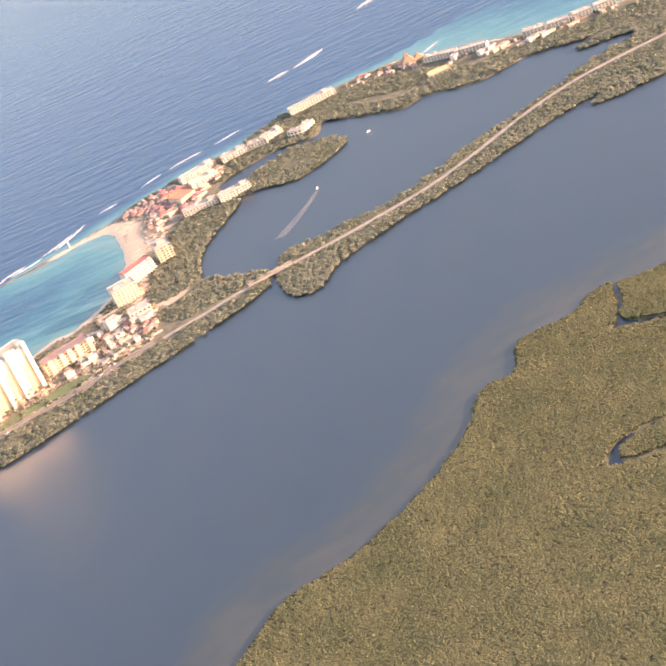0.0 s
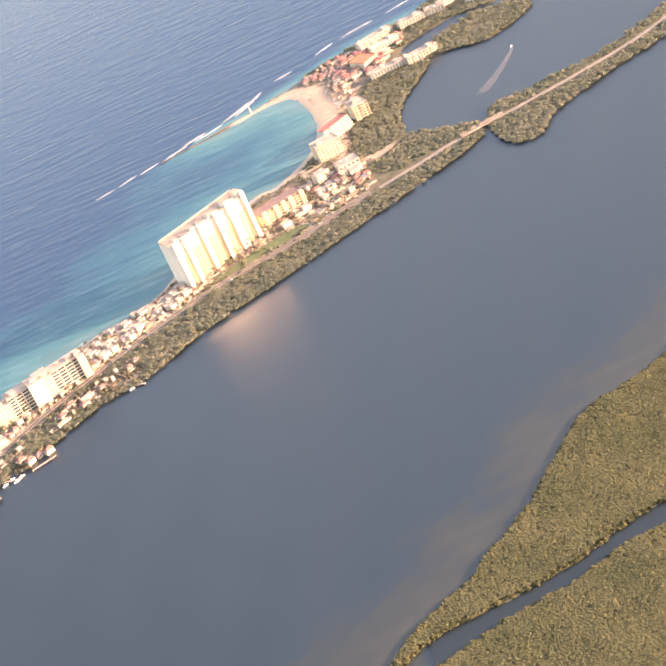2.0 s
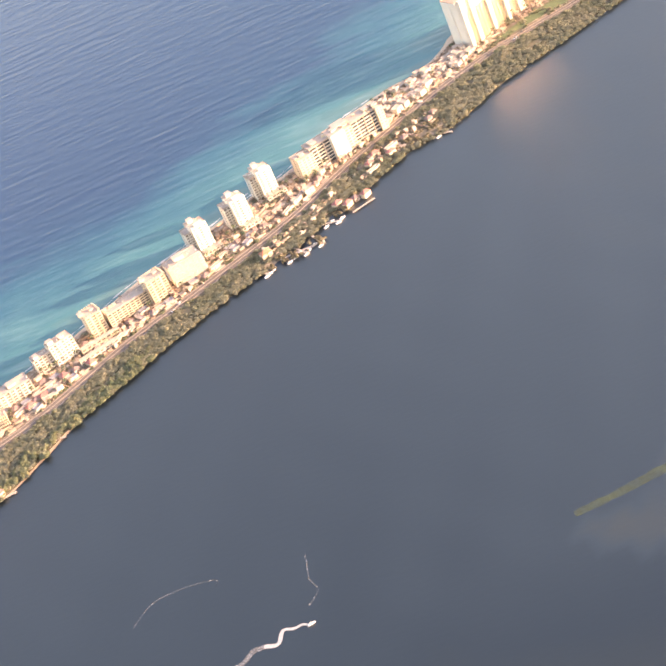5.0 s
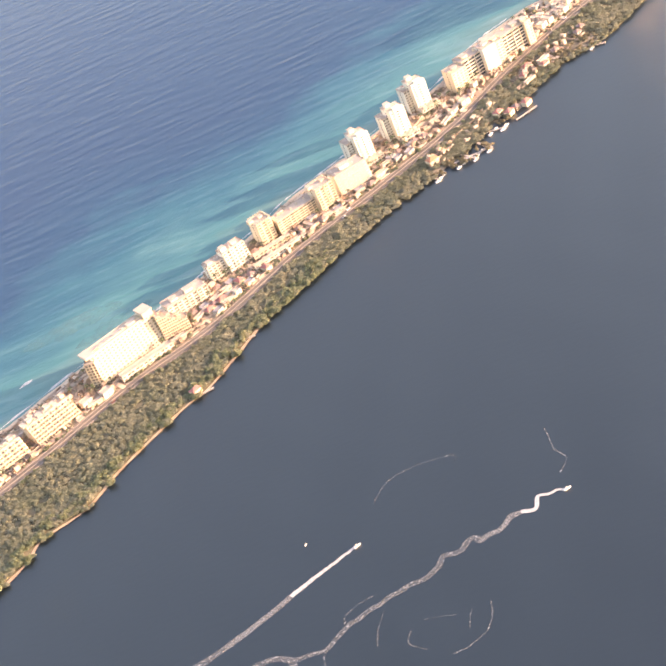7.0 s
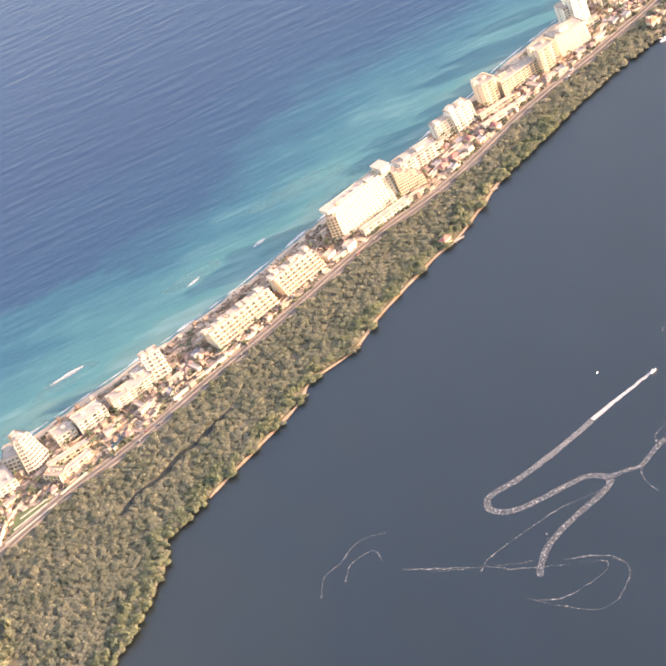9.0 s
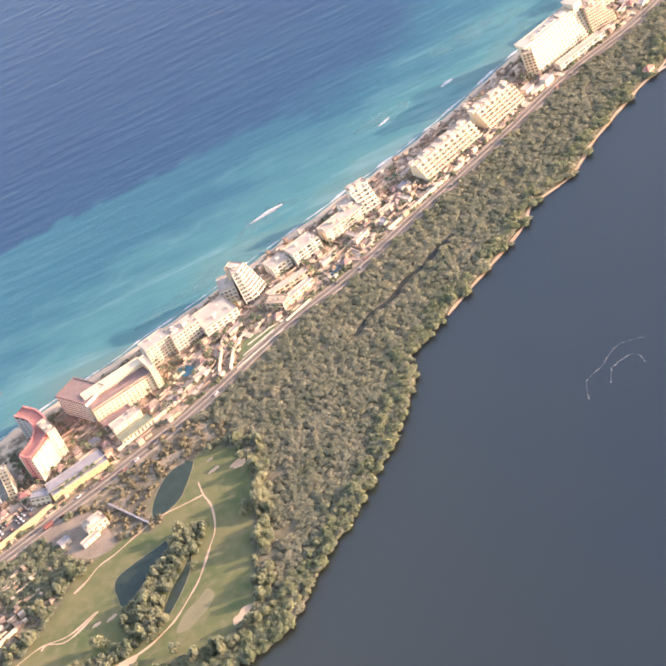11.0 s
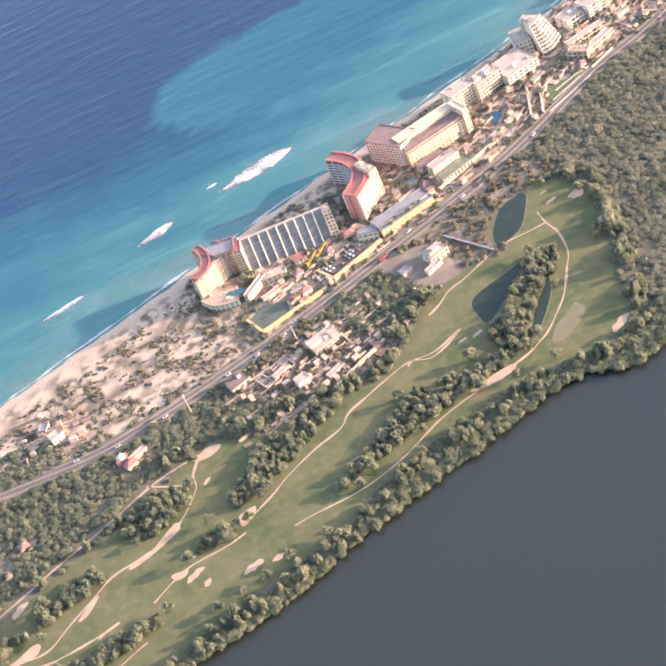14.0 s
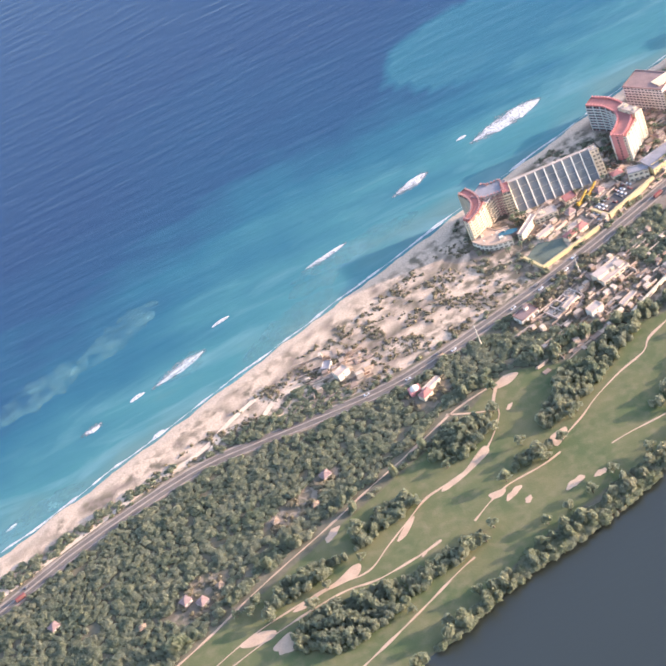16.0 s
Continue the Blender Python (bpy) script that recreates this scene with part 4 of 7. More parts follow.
    for side in (0, -1):                                   # a column of windows in each end
        a, u = p[side], nrm[side]
        for k in range(storeys):
            for f in (0.5,):
                if lean > depth * 0.25:
                    continue
                c = a + u * depth * f
                win = new("window", pane_mesh(0.5, round(sh * 0.5, 2), glass))
                win.parent = me
                win.matrix_basis = pose(c[0], c[1], k * sh + sh * 0.25, 0, 0, math.degrees(math.atan2(u[1], u[0])) + (180 if side == 0 else 0))
    if skirt:                                              # a band of sloping roof along the top of the face
        smat, drop, out = skirt
        q = p + nrm * lean
        m = len(q)
        verts = [(x, y, z) for o, z in ((q + nrm * 1.4, height + 0.32), (q - nrm * out, height - drop), (q - nrm * out, height - drop - 0.1), (q + nrm * 0.05, height - drop - 0.1)) for x, y in o.tolist()]
        faces = [(a * m + i, (a + 1) * m + i, (a + 1) * m + i + 1, a * m + i + 1) for a in range(3) for i in range(m - 1)]
        part("roof_skirt", verts, faces, smat, me)
    total = len(p) - 1
    for f0, f1, out, extra in ribs:                          # projecting shafts of the facade
        i, j = int(round(f0 * total)), max(int(round(f1 * total)), int(round(f0 * total)) + 1)
        a, b, u = p[i], p[j], nrm[i]
        o = [tuple(a - u * out), tuple(b - u * out), tuple(b + u * 0.6), tuple(a + u * 0.6)]
        rib = part("shaft", *prism(o, -0.3, height + extra), trim, me)
        along = (b - a)
        wide = float(np.hypot(*along))
        for k in range(storeys):
            win = new("shaft_window", pane_mesh(round(wide * 0.35, 1), round(sh * 0.45, 2), glass))
            win.parent = rib
            c = (a + b) / 2 - u * out
            win.matrix_basis = pose(c[0], c[1], k * sh + sh * 0.25, 0, 0, math.degrees(math.atan2(along[1], along[0])))
    for f, g, l, w, h in boxes:                              # plant rooms and stair heads on the roof
        i = min(int(f * total), total - 1)
        c, u = p[i] + nrm[i] * depth * g, nrm[i]
        s = np.array([u[1], -u[0]])
        o = [tuple(c + s * x * l / 2 + u * y * w / 2) for x, y in ((-1, -1), (1, -1), (1, 1), (-1, 1))]
        shed = part("plant_room", *prism(o, height - 0.1, height + h), wall, me)
        part("plant_room_roof", *prism([tuple(np.array(c) + (np.array(q) - c) * 1.12) for q in o], height + h + 0.004, height + h + 0.12), roof, shed)
    return me


# ---- the seaside hotels, from the south end of the shore to the north ----
hotel("tall white slab hotel with reflecting glass facade beside the beach", [(181.6, 486), (207.5, 500.2)], 7.6, 15.2, 18, 1.15, BRIGHT, PAVING, BRIGHT, balcony=0, glass=SUN_GLASS, windows=0.9, tall=0.94, fins=False, skew=11, crest=BRIGHT,
      ribs=[(0.0, 0.05, 0.9, 0.7), (0.14, 0.19, 0.8, 0.5), (0.33, 0.38, 0.9, 0.7), (0.57, 0.62, 1.1, 1.3), (0.76, 0.81, 1.0, 1.5), (0.95, 1.0, 1.0, 1.8)],
      boxes=[(0.04, 0.22, 2.0, 2.6, 0.6), (0.12, 0.25, 1.2, 2.2, 0.9), (0.24, 0.2, 2.2, 2.4, 0.4), (0.33, 0.22, 1.6, 2.8, 1.0), (0.44, 0.22, 2.2, 2.4, 0.6), (0.6, 0.2, 2.4, 2.8, 1.3), (0.69, 0.25, 1.2, 2.4, 0.7), (0.8, 0.2, 2.4, 2.8, 1.6), (0.88, 0.25, 1.2, 2.4, 0.9), (0.96, 0.22, 1.8, 2.8, 1.9)])
hotel("yellow hotel with vertical piers and brown flat roof", [(209, 504), (225, 509.5)], 5, 4.6, 5, 1.25, YELLOW, BROWN_ROOF, CREAM, balcony=0.45, ribs=[(0.1, 0.18, 0.6, 0.3), (0.3, 0.38, 0.6, 0.3), (0.5, 0.58, 0.6, 0.3), (0.7, 0.78, 0.6, 0.3), (0.92, 1.0, 0.6, 0.3)])
hotel("cream hotel block with square window grid by the bay", [(235, 533), (243.5, 535)], 6.5, 5.4, 6, 1.2, CREAM, WHITE_ROOF, CREAM, balcony=0, boxes=[(0.4, 0.5, 2, 2, 0.8)])
hotel("white sloping hotel wing with red roof by the bay", [(241, 545), (251, 551)], 5.5, 4.4, 5, 1.2, WHITE, RED_ROOF, WHITE, lean=2.0)
hotel("cream hotel block with pale stepped roof beside trees", [(252.5, 553), (258, 554)], 7, 5.6, 6, 1.35, CREAM, WHITE_ROOF, CREAM, boxes=[(0.6, 0.6, 2, 2.5, 1)])
hotel("large orange-roofed hall of a cape village", [(265.5, 597), (271.5, 601)], 8, 2.2, 2, 1.4, CREAM, ORANGE_ROOF, balcony=0, name="hall")
hotel("white flat-roofed convention hall", [(238.5, 517.5), (246, 518.5)], 4.5, 2.8, 2, 1.4, WHITE, WHITE_ROOF, WHITE, balcony=0, name="hall")
hotel("small white block between car parks", [(231, 517), (235.5, 519.5)], 3, 3.2, 4, 1.35, WHITE, WHITE_ROOF)
for line, h, roof in (([(265, 583), (278, 583.5)], 2.2, WHITE_ROOF), ([(279, 581.5), (291, 584)], 2.6, WHITE_ROOF), ([(271, 606), (282, 609)], 2.4, CREAM), ([(268, 615), (282, 620)], 2.6, WHITE_ROOF),
                      ([(285, 618.5), (295, 620)], 2.4, WHITE_ROOF), ([(295.5, 620), (303, 619)], 2.4, WHITE_ROOF), ([(303.5, 621.5), (310, 624)], 2.2, WHITE_ROOF), ([(316, 636), (335, 639)], 2.6, WHITE_ROOF)):
    hotel("long low white resort block with arcaded galleries on the cape", line, 3.6, h, 3, 1.1, WHITE, roof, group="cape resort blocks", boxes=[(0.85, 0.5, 1.6, 2.4, 0.7)])
hotel("white crescent-shaped resort building by the creek", [(311, 616), (314, 613.5), (318, 614), (322, 618)], 3.2, 2.2, 2, 1.35, WHITE, WHITE_ROOF, curve=True, group="cape resort blocks")
for line in ([(370, 629), (381, 622)], [(382, 621), (392, 616)], [(405, 610), (413, 607)], [(414, 606.5), (422, 604.5)], [(423, 605), (431, 604)], [(432, 604), (440, 603)]):
    hotel("low white beach hotel wing with flat roof", line, 3.2, 2.2, 3, 1.2, WHITE, WHITE_ROOF, group="cape resort blocks")
hotel("low resort hall with bright yellow roof among trees", [(367, 611), (376, 610)], 4.5, 1.2, 1, 1.5, CREAM, YELLOW, balcony=0, name="hall")

hotel("large white hotel with courtyard wings facing the road", [(122, 452.5), (145, 460)], 4.5, 7.2, 7, 2.1, CREAM, WHITE_ROOF, WHITE, windows=0.86, tall=0.58, glass=DARK_GLASS, boxes=[(0.1, 0.5, 2, 2, 0.7), (0.55, 0.5, 4, 3, 1.2), (0.9, 0.5, 2, 2, 0.7)])
for a, b, h, paint, share in (((117.6, 449.4), (122.6, 451.1), 6.6, CREAM, 0.5), ((129.2, 452.9), (133.6, 454.5), 8.0, BRIGHT, 0.2), ((133.7, 454.6), (136.2, 455.5), 7.4, CREAM, 0.6), ((144.6, 458.6), (146.8, 459.4), 7.6, CREAM, 0.25)):
    hotel("pale hotel wing with rows of windows", [a, b], 5.0, h, 8, 1.15, paint, WHITE_ROOF, balcony=0.12, fins=False, windows=share, tall=0.4, group="courtyard hotel wings", boxes=[(0.5, 0.5, 1.6, 1.6, 0.6)])
for x, y, h in ((105.2, 449, 10.0), (95.2, 438, 10.4), (82.6, 433.5, 10.0)):
    tower = hotel("slender white hotel tower with balconies and crowned roof", [(x, y), (x + 4.6, y + 1.2)], 4.4, h - 1.2, 11, 1.0, BRIGHT, WHITE_ROOF, BRIGHT, windows=0.55, tall=0.6, glass=DARK_GLASS, balcony=0.25, fins=False, ribs=[(0.0, 0.2, 0.35, 0.5), (0.35, 0.65, 0.5, 1.1), (0.8, 1.0, 0.35, 0.4)],
                  group="white hotel towers", boxes=[(0.3, 0.5, 3.0, 2.8, 0.9), (0.3, 0.6, 1.5, 1.5, 2.0), (0.9, 0.25, 0.8, 0.8, 0.9), (0.05, 0.8, 0.9, 0.8, 1.1)])
    hotel("white balcony wing stepping down beside a tower", [(x - 2.4, y + 1.6), (x - 0.1, y + 2.2)], 4.0, h * 0.72, 9, 1.2, WHITE, WHITE_ROOF, BRIGHT, balcony=0.6, group="white hotel tower wings")
    hotel("white low podium in front of a tower", [(x + 0.5, y - 2.6), (x + 6.5, y - 1.0)], 2.2, 1.6, 2, 1.2, WHITE, WHITE_ROOF, name="hotel_podium", group="tower podiums")
hotel("bright white stepped hotel block above the road", [(73, 422), (83, 424.5)], 6, 5.8, 7, 1.4, WHITE, WHITE_ROOF, lean=1.2, glass=SUN_GLASS, skew=14, tall=0.6, balcony=0.1, fins=False, boxes=[(0.5, 0.6, 3, 2, 1.2)])
hotel("cream hotel slab with long balcony rows", [(53, 416), (68, 421)], 4, 4.4, 6, 1.35, CREAM, WHITE_ROOF, CREAM, windows=0.75, glass=DARK_GLASS)
for a, b, h in (((47.5, 415), (52, 416.5), 6.6), ((66, 418.5), (71.5, 420.5), 6.8)):
    hotel("cream end tower of a hotel slab with roof turrets", [a, b], 5, h, 8, 1.35, CREAM, WHITE_ROOF, CREAM, group="slab end towers", crest=CREAM, boxes=[(0.2, 0.6, 1.4, 1.4, 0.9), (0.8, 0.6, 1.2, 1.2, 0.6)])
hotel("white hotel block with stepped gables", [(31, 408), (36, 409.5)], 4, 4.6, 6, 1.3, WHITE, WHITE_ROOF, lean=0.8, boxes=[(0.4, 0.5, 1.4, 1.6, 0.9)])
hotel("white hotel block with tall stepped gables", [(36.5, 408.5), (43, 411)], 4.5, 6.0, 7, 1.0, BRIGHT, WHITE_ROOF, lean=1.2, boxes=[(0.3, 0.6, 1.6, 1.6, 1.2), (0.8, 0.6, 1.4, 1.6, 0.8)])
hotel("low white court building with open yard", [(42.5, 404), (54, 407.5)], 1.2, 1.4, 2, 1.35, WHITE, WHITE_ROOF, name="court_building")
hotel("low cream court building with tiled edge", [(43.5, 409.5), (55, 412.5)], 1.2, 1.4, 2, 1.35, CREAM, WHITE_ROOF, name="court_building")
hotel("white five-storey hotel block with shaded end", [(17, 398.5), (29, 402)], 4.5, 4.2, 5, 1.4, WHITE, WHITE_ROOF, boxes=[(0.3, 0.5, 2, 2, 0.6), (0.7, 0.5, 2.5, 2, 0.9)])
hotel("huge white slab hotel with small windows and cream roof", [(-4.5, 383), (14, 391)], 6.0, 8.2, 10, 1.1, SANDSTONE, TAUPE, WHITE, balcony=0, lean=2.2, windows=0.46, tall=0.46, fins=False, skirt=(CREAM, 0.25, 0.2),
      boxes=[(0.04, 0.6, 2.6, 3.4, 0.7), (0.95, 0.6, 3.0, 4.0, 1.6), (0.15, 0.65, 1.2, 1.2, 0.35), (0.26, 0.65, 1.2, 1.2, 0.35), (0.37, 0.65, 1.2, 1.2, 0.35), (0.48, 0.65, 1.2, 1.2, 0.35), (0.6, 0.65, 1.2, 1.2, 0.35), (0.72, 0.6, 2.4, 1.6, 0.6)])
for k in range(6):
    a = Vector((13.6 + 1.25 * k, 390.4 + 0.15 * k))
    hotel("white stepped terrace wing with deep loggias", [(a.x, a.y), (a.x + 1.2, a.y + 0.2)], 4.2, 7.2 - 0.85 * k, max(2, 9 - k), 0.6, CREAM, WHITE_ROOF, lean=0.6, group="stepped terrace wings", fins=False)
hotel("white corner wing with square loggias", [(-7.5, 384.5), (-4.8, 383.6)], 5, 7.0, 8, 0.9, CREAM, WHITE_ROOF)
hotel("low white entrance hall before the slab hotel", [(0, 380.5), (15, 386)], 2.0, 1.6, 2, 1.2, WHITE, WHITE_ROOF, name="hall")
hotel("cream terraced hotel with leaning balcony rows", [(-24.5, 369.5), (-12.5, 375)], 6.8, 4.4, 6, 0.85, CREAM, WHITE_ROOF, CREAM, lean=3.6, balcony=0.5, windows=0.5, boxes=[(0.05, 0.75, 1.2, 2.0, 0.5), (0.2, 0.8, 1.4, 1.4, 0.8), (0.4, 0.75, 1.2, 1.8, 0.4), (0.6, 0.8, 1.4, 1.4, 0.8), (0.78, 0.75, 1.2, 1.8, 0.4), (0.93, 0.8, 1.2, 1.4, 0.9)])
hotel("long cream terraced hotel with leaning balcony rows", [(-45, 360.5), (-27, 368.5)], 6.2, 3.8, 5, 0.95, CREAM, WHITE_ROOF, CREAM, lean=3.2, balcony=0.5, windows=0.5, boxes=[(0.04, 0.8, 1.2, 1.4, 0.7), (0.17, 0.75, 1.4, 1.8, 0.4), (0.31, 0.8, 1.2, 1.4, 0.7), (0.45, 0.75, 1.4, 1.8, 0.4), (0.59, 0.8, 1.2, 1.4, 0.7), (0.73, 0.75, 1.4, 1.8, 0.4), (0.9, 0.8, 1.2, 1.4, 0.8)])
hotel("white gabled hotel shaped like a steep pyramid", [(-63, 359.5), (-58, 360.5)], 7.0, 5.4, 7, 0.9, WHITE, WHITE_ROOF, lean=4.6, balcony=0.45, windows=0.5, boxes=[(0.2, 0.8, 1.2, 1.4, 0.8), (0.7, 0.8, 1.4, 1.4, 0.5)])
hotel("white stepped wing beside a pyramid hotel", [(-66.6, 359.2), (-63.4, 360.2)], 5.5, 3.4, 4, 0.9, WHITE, WHITE_ROOF, lean=2.4, balcony=0.4, windows=0.5)
hotel("cream hotel wing with arched galleries", [(-74, 355.5), (-62.5, 359.5)], 4, 2.9, 4, 1.35, CREAM, WHITE_ROOF, WHITE)
hotel("white apartment block with framed balconies", [(-83.5, 352.5), (-76, 355)], 4.5, 3.4, 4, 1.2, WHITE, WHITE_ROOF, WHITE, balcony=0.5)
hotel("smaller white apartment block with framed balconies", [(-89.5, 352), (-84.5, 353.5)], 4.5, 2.6, 3, 1.2, WHITE, WHITE_ROOF, WHITE, balcony=0.5)
hotel("white wedge-shaped hotel with fanned terraces", [(-98.5, 347), (-95.5, 347.5), (-92, 350.5)], 8.5, 7.0, 9, 0.9, WHITE, WHITE_ROOF, curve=True, lean=4.2)
hotel("long terraced wing of a fan-shaped hotel", [(-103.5, 350.5), (-99.5, 350)], 8, 3.2, 4, 0.9, WHITE, WHITE_ROOF, lean=2.0)
hotel("courtyard hotel wing with pink flat roof", [(-94.6, 341.4), (-90.8, 338.0)], 3.0, 1.9, 2, 1.2, CREAM, PAVING, name="hall")
for line in ([(-93, 344), (-82, 346.5)], [(-90.5, 338.4), (-82, 342.4)]):
    hotel("low cream resort wing around a yard", line, 1.6, 1.7, 2, 1.35, CREAM, WHITE_ROOF, group="yard wings")
hotel("low white hall with broad flat roof", [(-110, 341.5), (-101, 344)], 8, 2.6, 3, 1.4, WHITE, WHITE_ROOF, balcony=0)
hotel("white hotel block with deep square balconies", [(-124.5, 341), (-118, 343)], 4.2, 4.8, 6, 0.85, WHITE, WHITE_ROOF, WHITE, balcony=0.2, windows=0.7, tall=0.62)
hotel("white stepped hotel block with deep square balconies", [(-117.7, 341.5), (-110.5, 343.8)], 4.2, 4.4, 5, 0.9, WHITE, WHITE_ROOF, WHITE, balcony=0.25, windows=0.7, tall=0.6, boxes=[(0.3, 0.5, 1.4, 1.4, 0.6), (0.7, 0.5, 1.4, 1.4, 0.9)])
hotel("cream hotel front with brown roof and rows of small windows", [(-140.6, 328.8), (-125.2, 332.2)], 3.3, 5.0, 6, 0.95, CREAM, BROWN_ROOF, CREAM, balcony=0, windows=0.42, tall=0.4, skirt=(BROWN_ROOF, 0.35, 0.35))
hotel("tall cream rear wing of a brown-roofed hotel", [(-141.33, 332.1), (-125.93, 335.5)], 2.8, 6.1, 7, 1.3, CREAM, CREAM, CREAM, balcony=0, windows=0.15, tall=0.3, fins=False)
hotel("cream end tower of a brown-roofed hotel", [(-125.1, 331.4), (-123.6, 331.8)], 5.6, 6.6, 7, 0.8, CREAM, CREAM, CREAM, balcony=0, windows=0.4, tall=0.4)
hotel("pale stone hotel tower with brown flat roof", [(-147.5, 339), (-141.5, 330.5)], 6.5, 6.0, 8, 0.9, GREY_STONE, BROWN_ROOF, GREY_STONE, balcony=0.15, fins=False, glass=DARK_GLASS, windows=0.66, tall=0.5)
hotel("low cream arcade with grey-green flat roof", [(-137, 317.4), (-128.6, 320.2)], 2.6, 1.5, 1, 0.9, CREAM, OLIVE_ROOF, balcony=0, windows=0.5, tall=0.7)
hotel("white banquet hall with blank face", [(-137.8, 321.2), (-130.6, 323.4)], 2.4, 2.8, 2, 1.4, CREAM, WHITE_ROOF, balcony=0, windows=0.15)
hotel("low hall with brown roof before a hotel", [(-139.6, 324.6), (-132.4, 326.6)], 2.4, 2.0, 2, 1.2, TAUPE, BROWN_ROOF, balcony=0, name="hall")
hotel("curved pink hotel tower with red roof and shaded loggias", [(-157.8, 337.4), (-154.9, 333.4), (-154.1, 328.1), (-155.8, 324.6), (-158.8, 321.8)], 3.1, 7.0, 9, 0.85, PINK, RED_ROOF, GREY_STONE, curve=True, balcony=0.3, windows=0.85, tall=0.72, crest=PINK, glass=DARK_GLASS)
hotel("white balcony front of a pink hotel tower", [(-156.4, 318.9), (-151.6, 323.6)], 0.7, 6.9, 9, 0.8, CREAM, RED_ROOF, WHITE, balcony=0.35, windows=0.4)
hotel("narrow white stair tower of a hotel", [(-151.3, 324.0), (-149.2, 324.7)], 5.6, 7.8, 9, 1.2, CREAM, WHITE_ROOF, balcony=0, windows=0.2)
hotel("low cream conference hall with grey flat roof", [(-155.2, 310.0), (-141.3, 313.2)], 5.0, 1.9, 2, 1.3, YELLOW, GREY_ROOF, CREAM, balcony=0, windows=0.25, tall=0.3, name="hall", boxes=[(0.5, 0.3, 13, 0.3, 0.35)])
hotel("small cream pavilion with grey roof", [(-160.6, 312.2), (-156.2, 310.4)], 3.0, 1.7, 2, 1.2, CREAM, GREY_ROOF, balcony=0, name="hall", lean=0.9)

hotel("low white clubhouse with stepped flat roofs beside the golf course", [(-180.8, 282.8), (-174.0, 284.8)], 4.4, 1.3, 2, 1.2, CREAM, WHITE_ROOF, balcony=0, name="hall", boxes=[(0.3, 0.6, 3, 2, 0.8), (0.8, 0.4, 1.5, 2, 0.4)])
hotel("small white house with brown roof terrace", [(-199.8, 284.0), (-195.4, 285.4)], 3.0, 1.3, 1, 1.3, WHITE, BROWN_ROOF, balcony=0, name="hall", boxes=[(0.9, 0.7, 0.8, 0.8, 0.9)])
hotel("small cream building with pale stepped roof by the pond", [(-149.8, 292.9), (-145.2, 294.4)], 3.4, 1.9, 2, 1.1, CREAM, WHITE_ROOF, balcony=0, name="hall", boxes=[(0.5, 0.5, 1.6, 1.4, 1.0)])

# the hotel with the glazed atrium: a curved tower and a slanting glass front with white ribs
hotel("curved hotel tower with red roof and shaded loggias by the beach", [(-194.6, 329.4), (-193.7, 326.5), (-193.7, 323.7), (-194.8, 321.1), (-197.3, 319.5)], 1.9, 6.5, 9, 0.8, TAUPE, RED_ROOF, SANDSTONE, curve=True, balcony=0.4, windows=0.8, tall=0.65, crest=DULL_RED, glass=DARK_GLASS)
hotel("cream balcony front of a curved hotel tower", [(-197.0, 317.7), (-194.2, 319.0), (-191.2, 322.0)], 1.5, 6.45, 9, 0.8, CREAM, RED_ROOF, CREAM, curve=True, balcony=0.4, windows=0.4)
hotel("seaward wing of a curved hotel with grey roof and red parapet", [(-192.8, 325.9), (-190.4, 323.3), (-185.9, 322.5)], 4.6, 6.4, 9, 1.1, TAUPE, GREY_ROOF, DULL_RED, balcony=0.2, windows=0.6, crest=DULL_RED)
hotel("curved hotel wing with long balcony rows", [(-191.0, 321.8), (-188.4, 323.4), (-186.2, 322.6)], 4.6, 5.9, 8, 0.9, CREAM, GREY_ROOF, CREAM, curve=True, balcony=0.5, fins=False)
hotel("cream stair wing with stepped balconies", [(-186.6, 321.6), (-184.8, 321.2)], 3.4, 6.6, 9, 0.8, CREAM, RED_ROOF, CREAM, balcony=0.5)


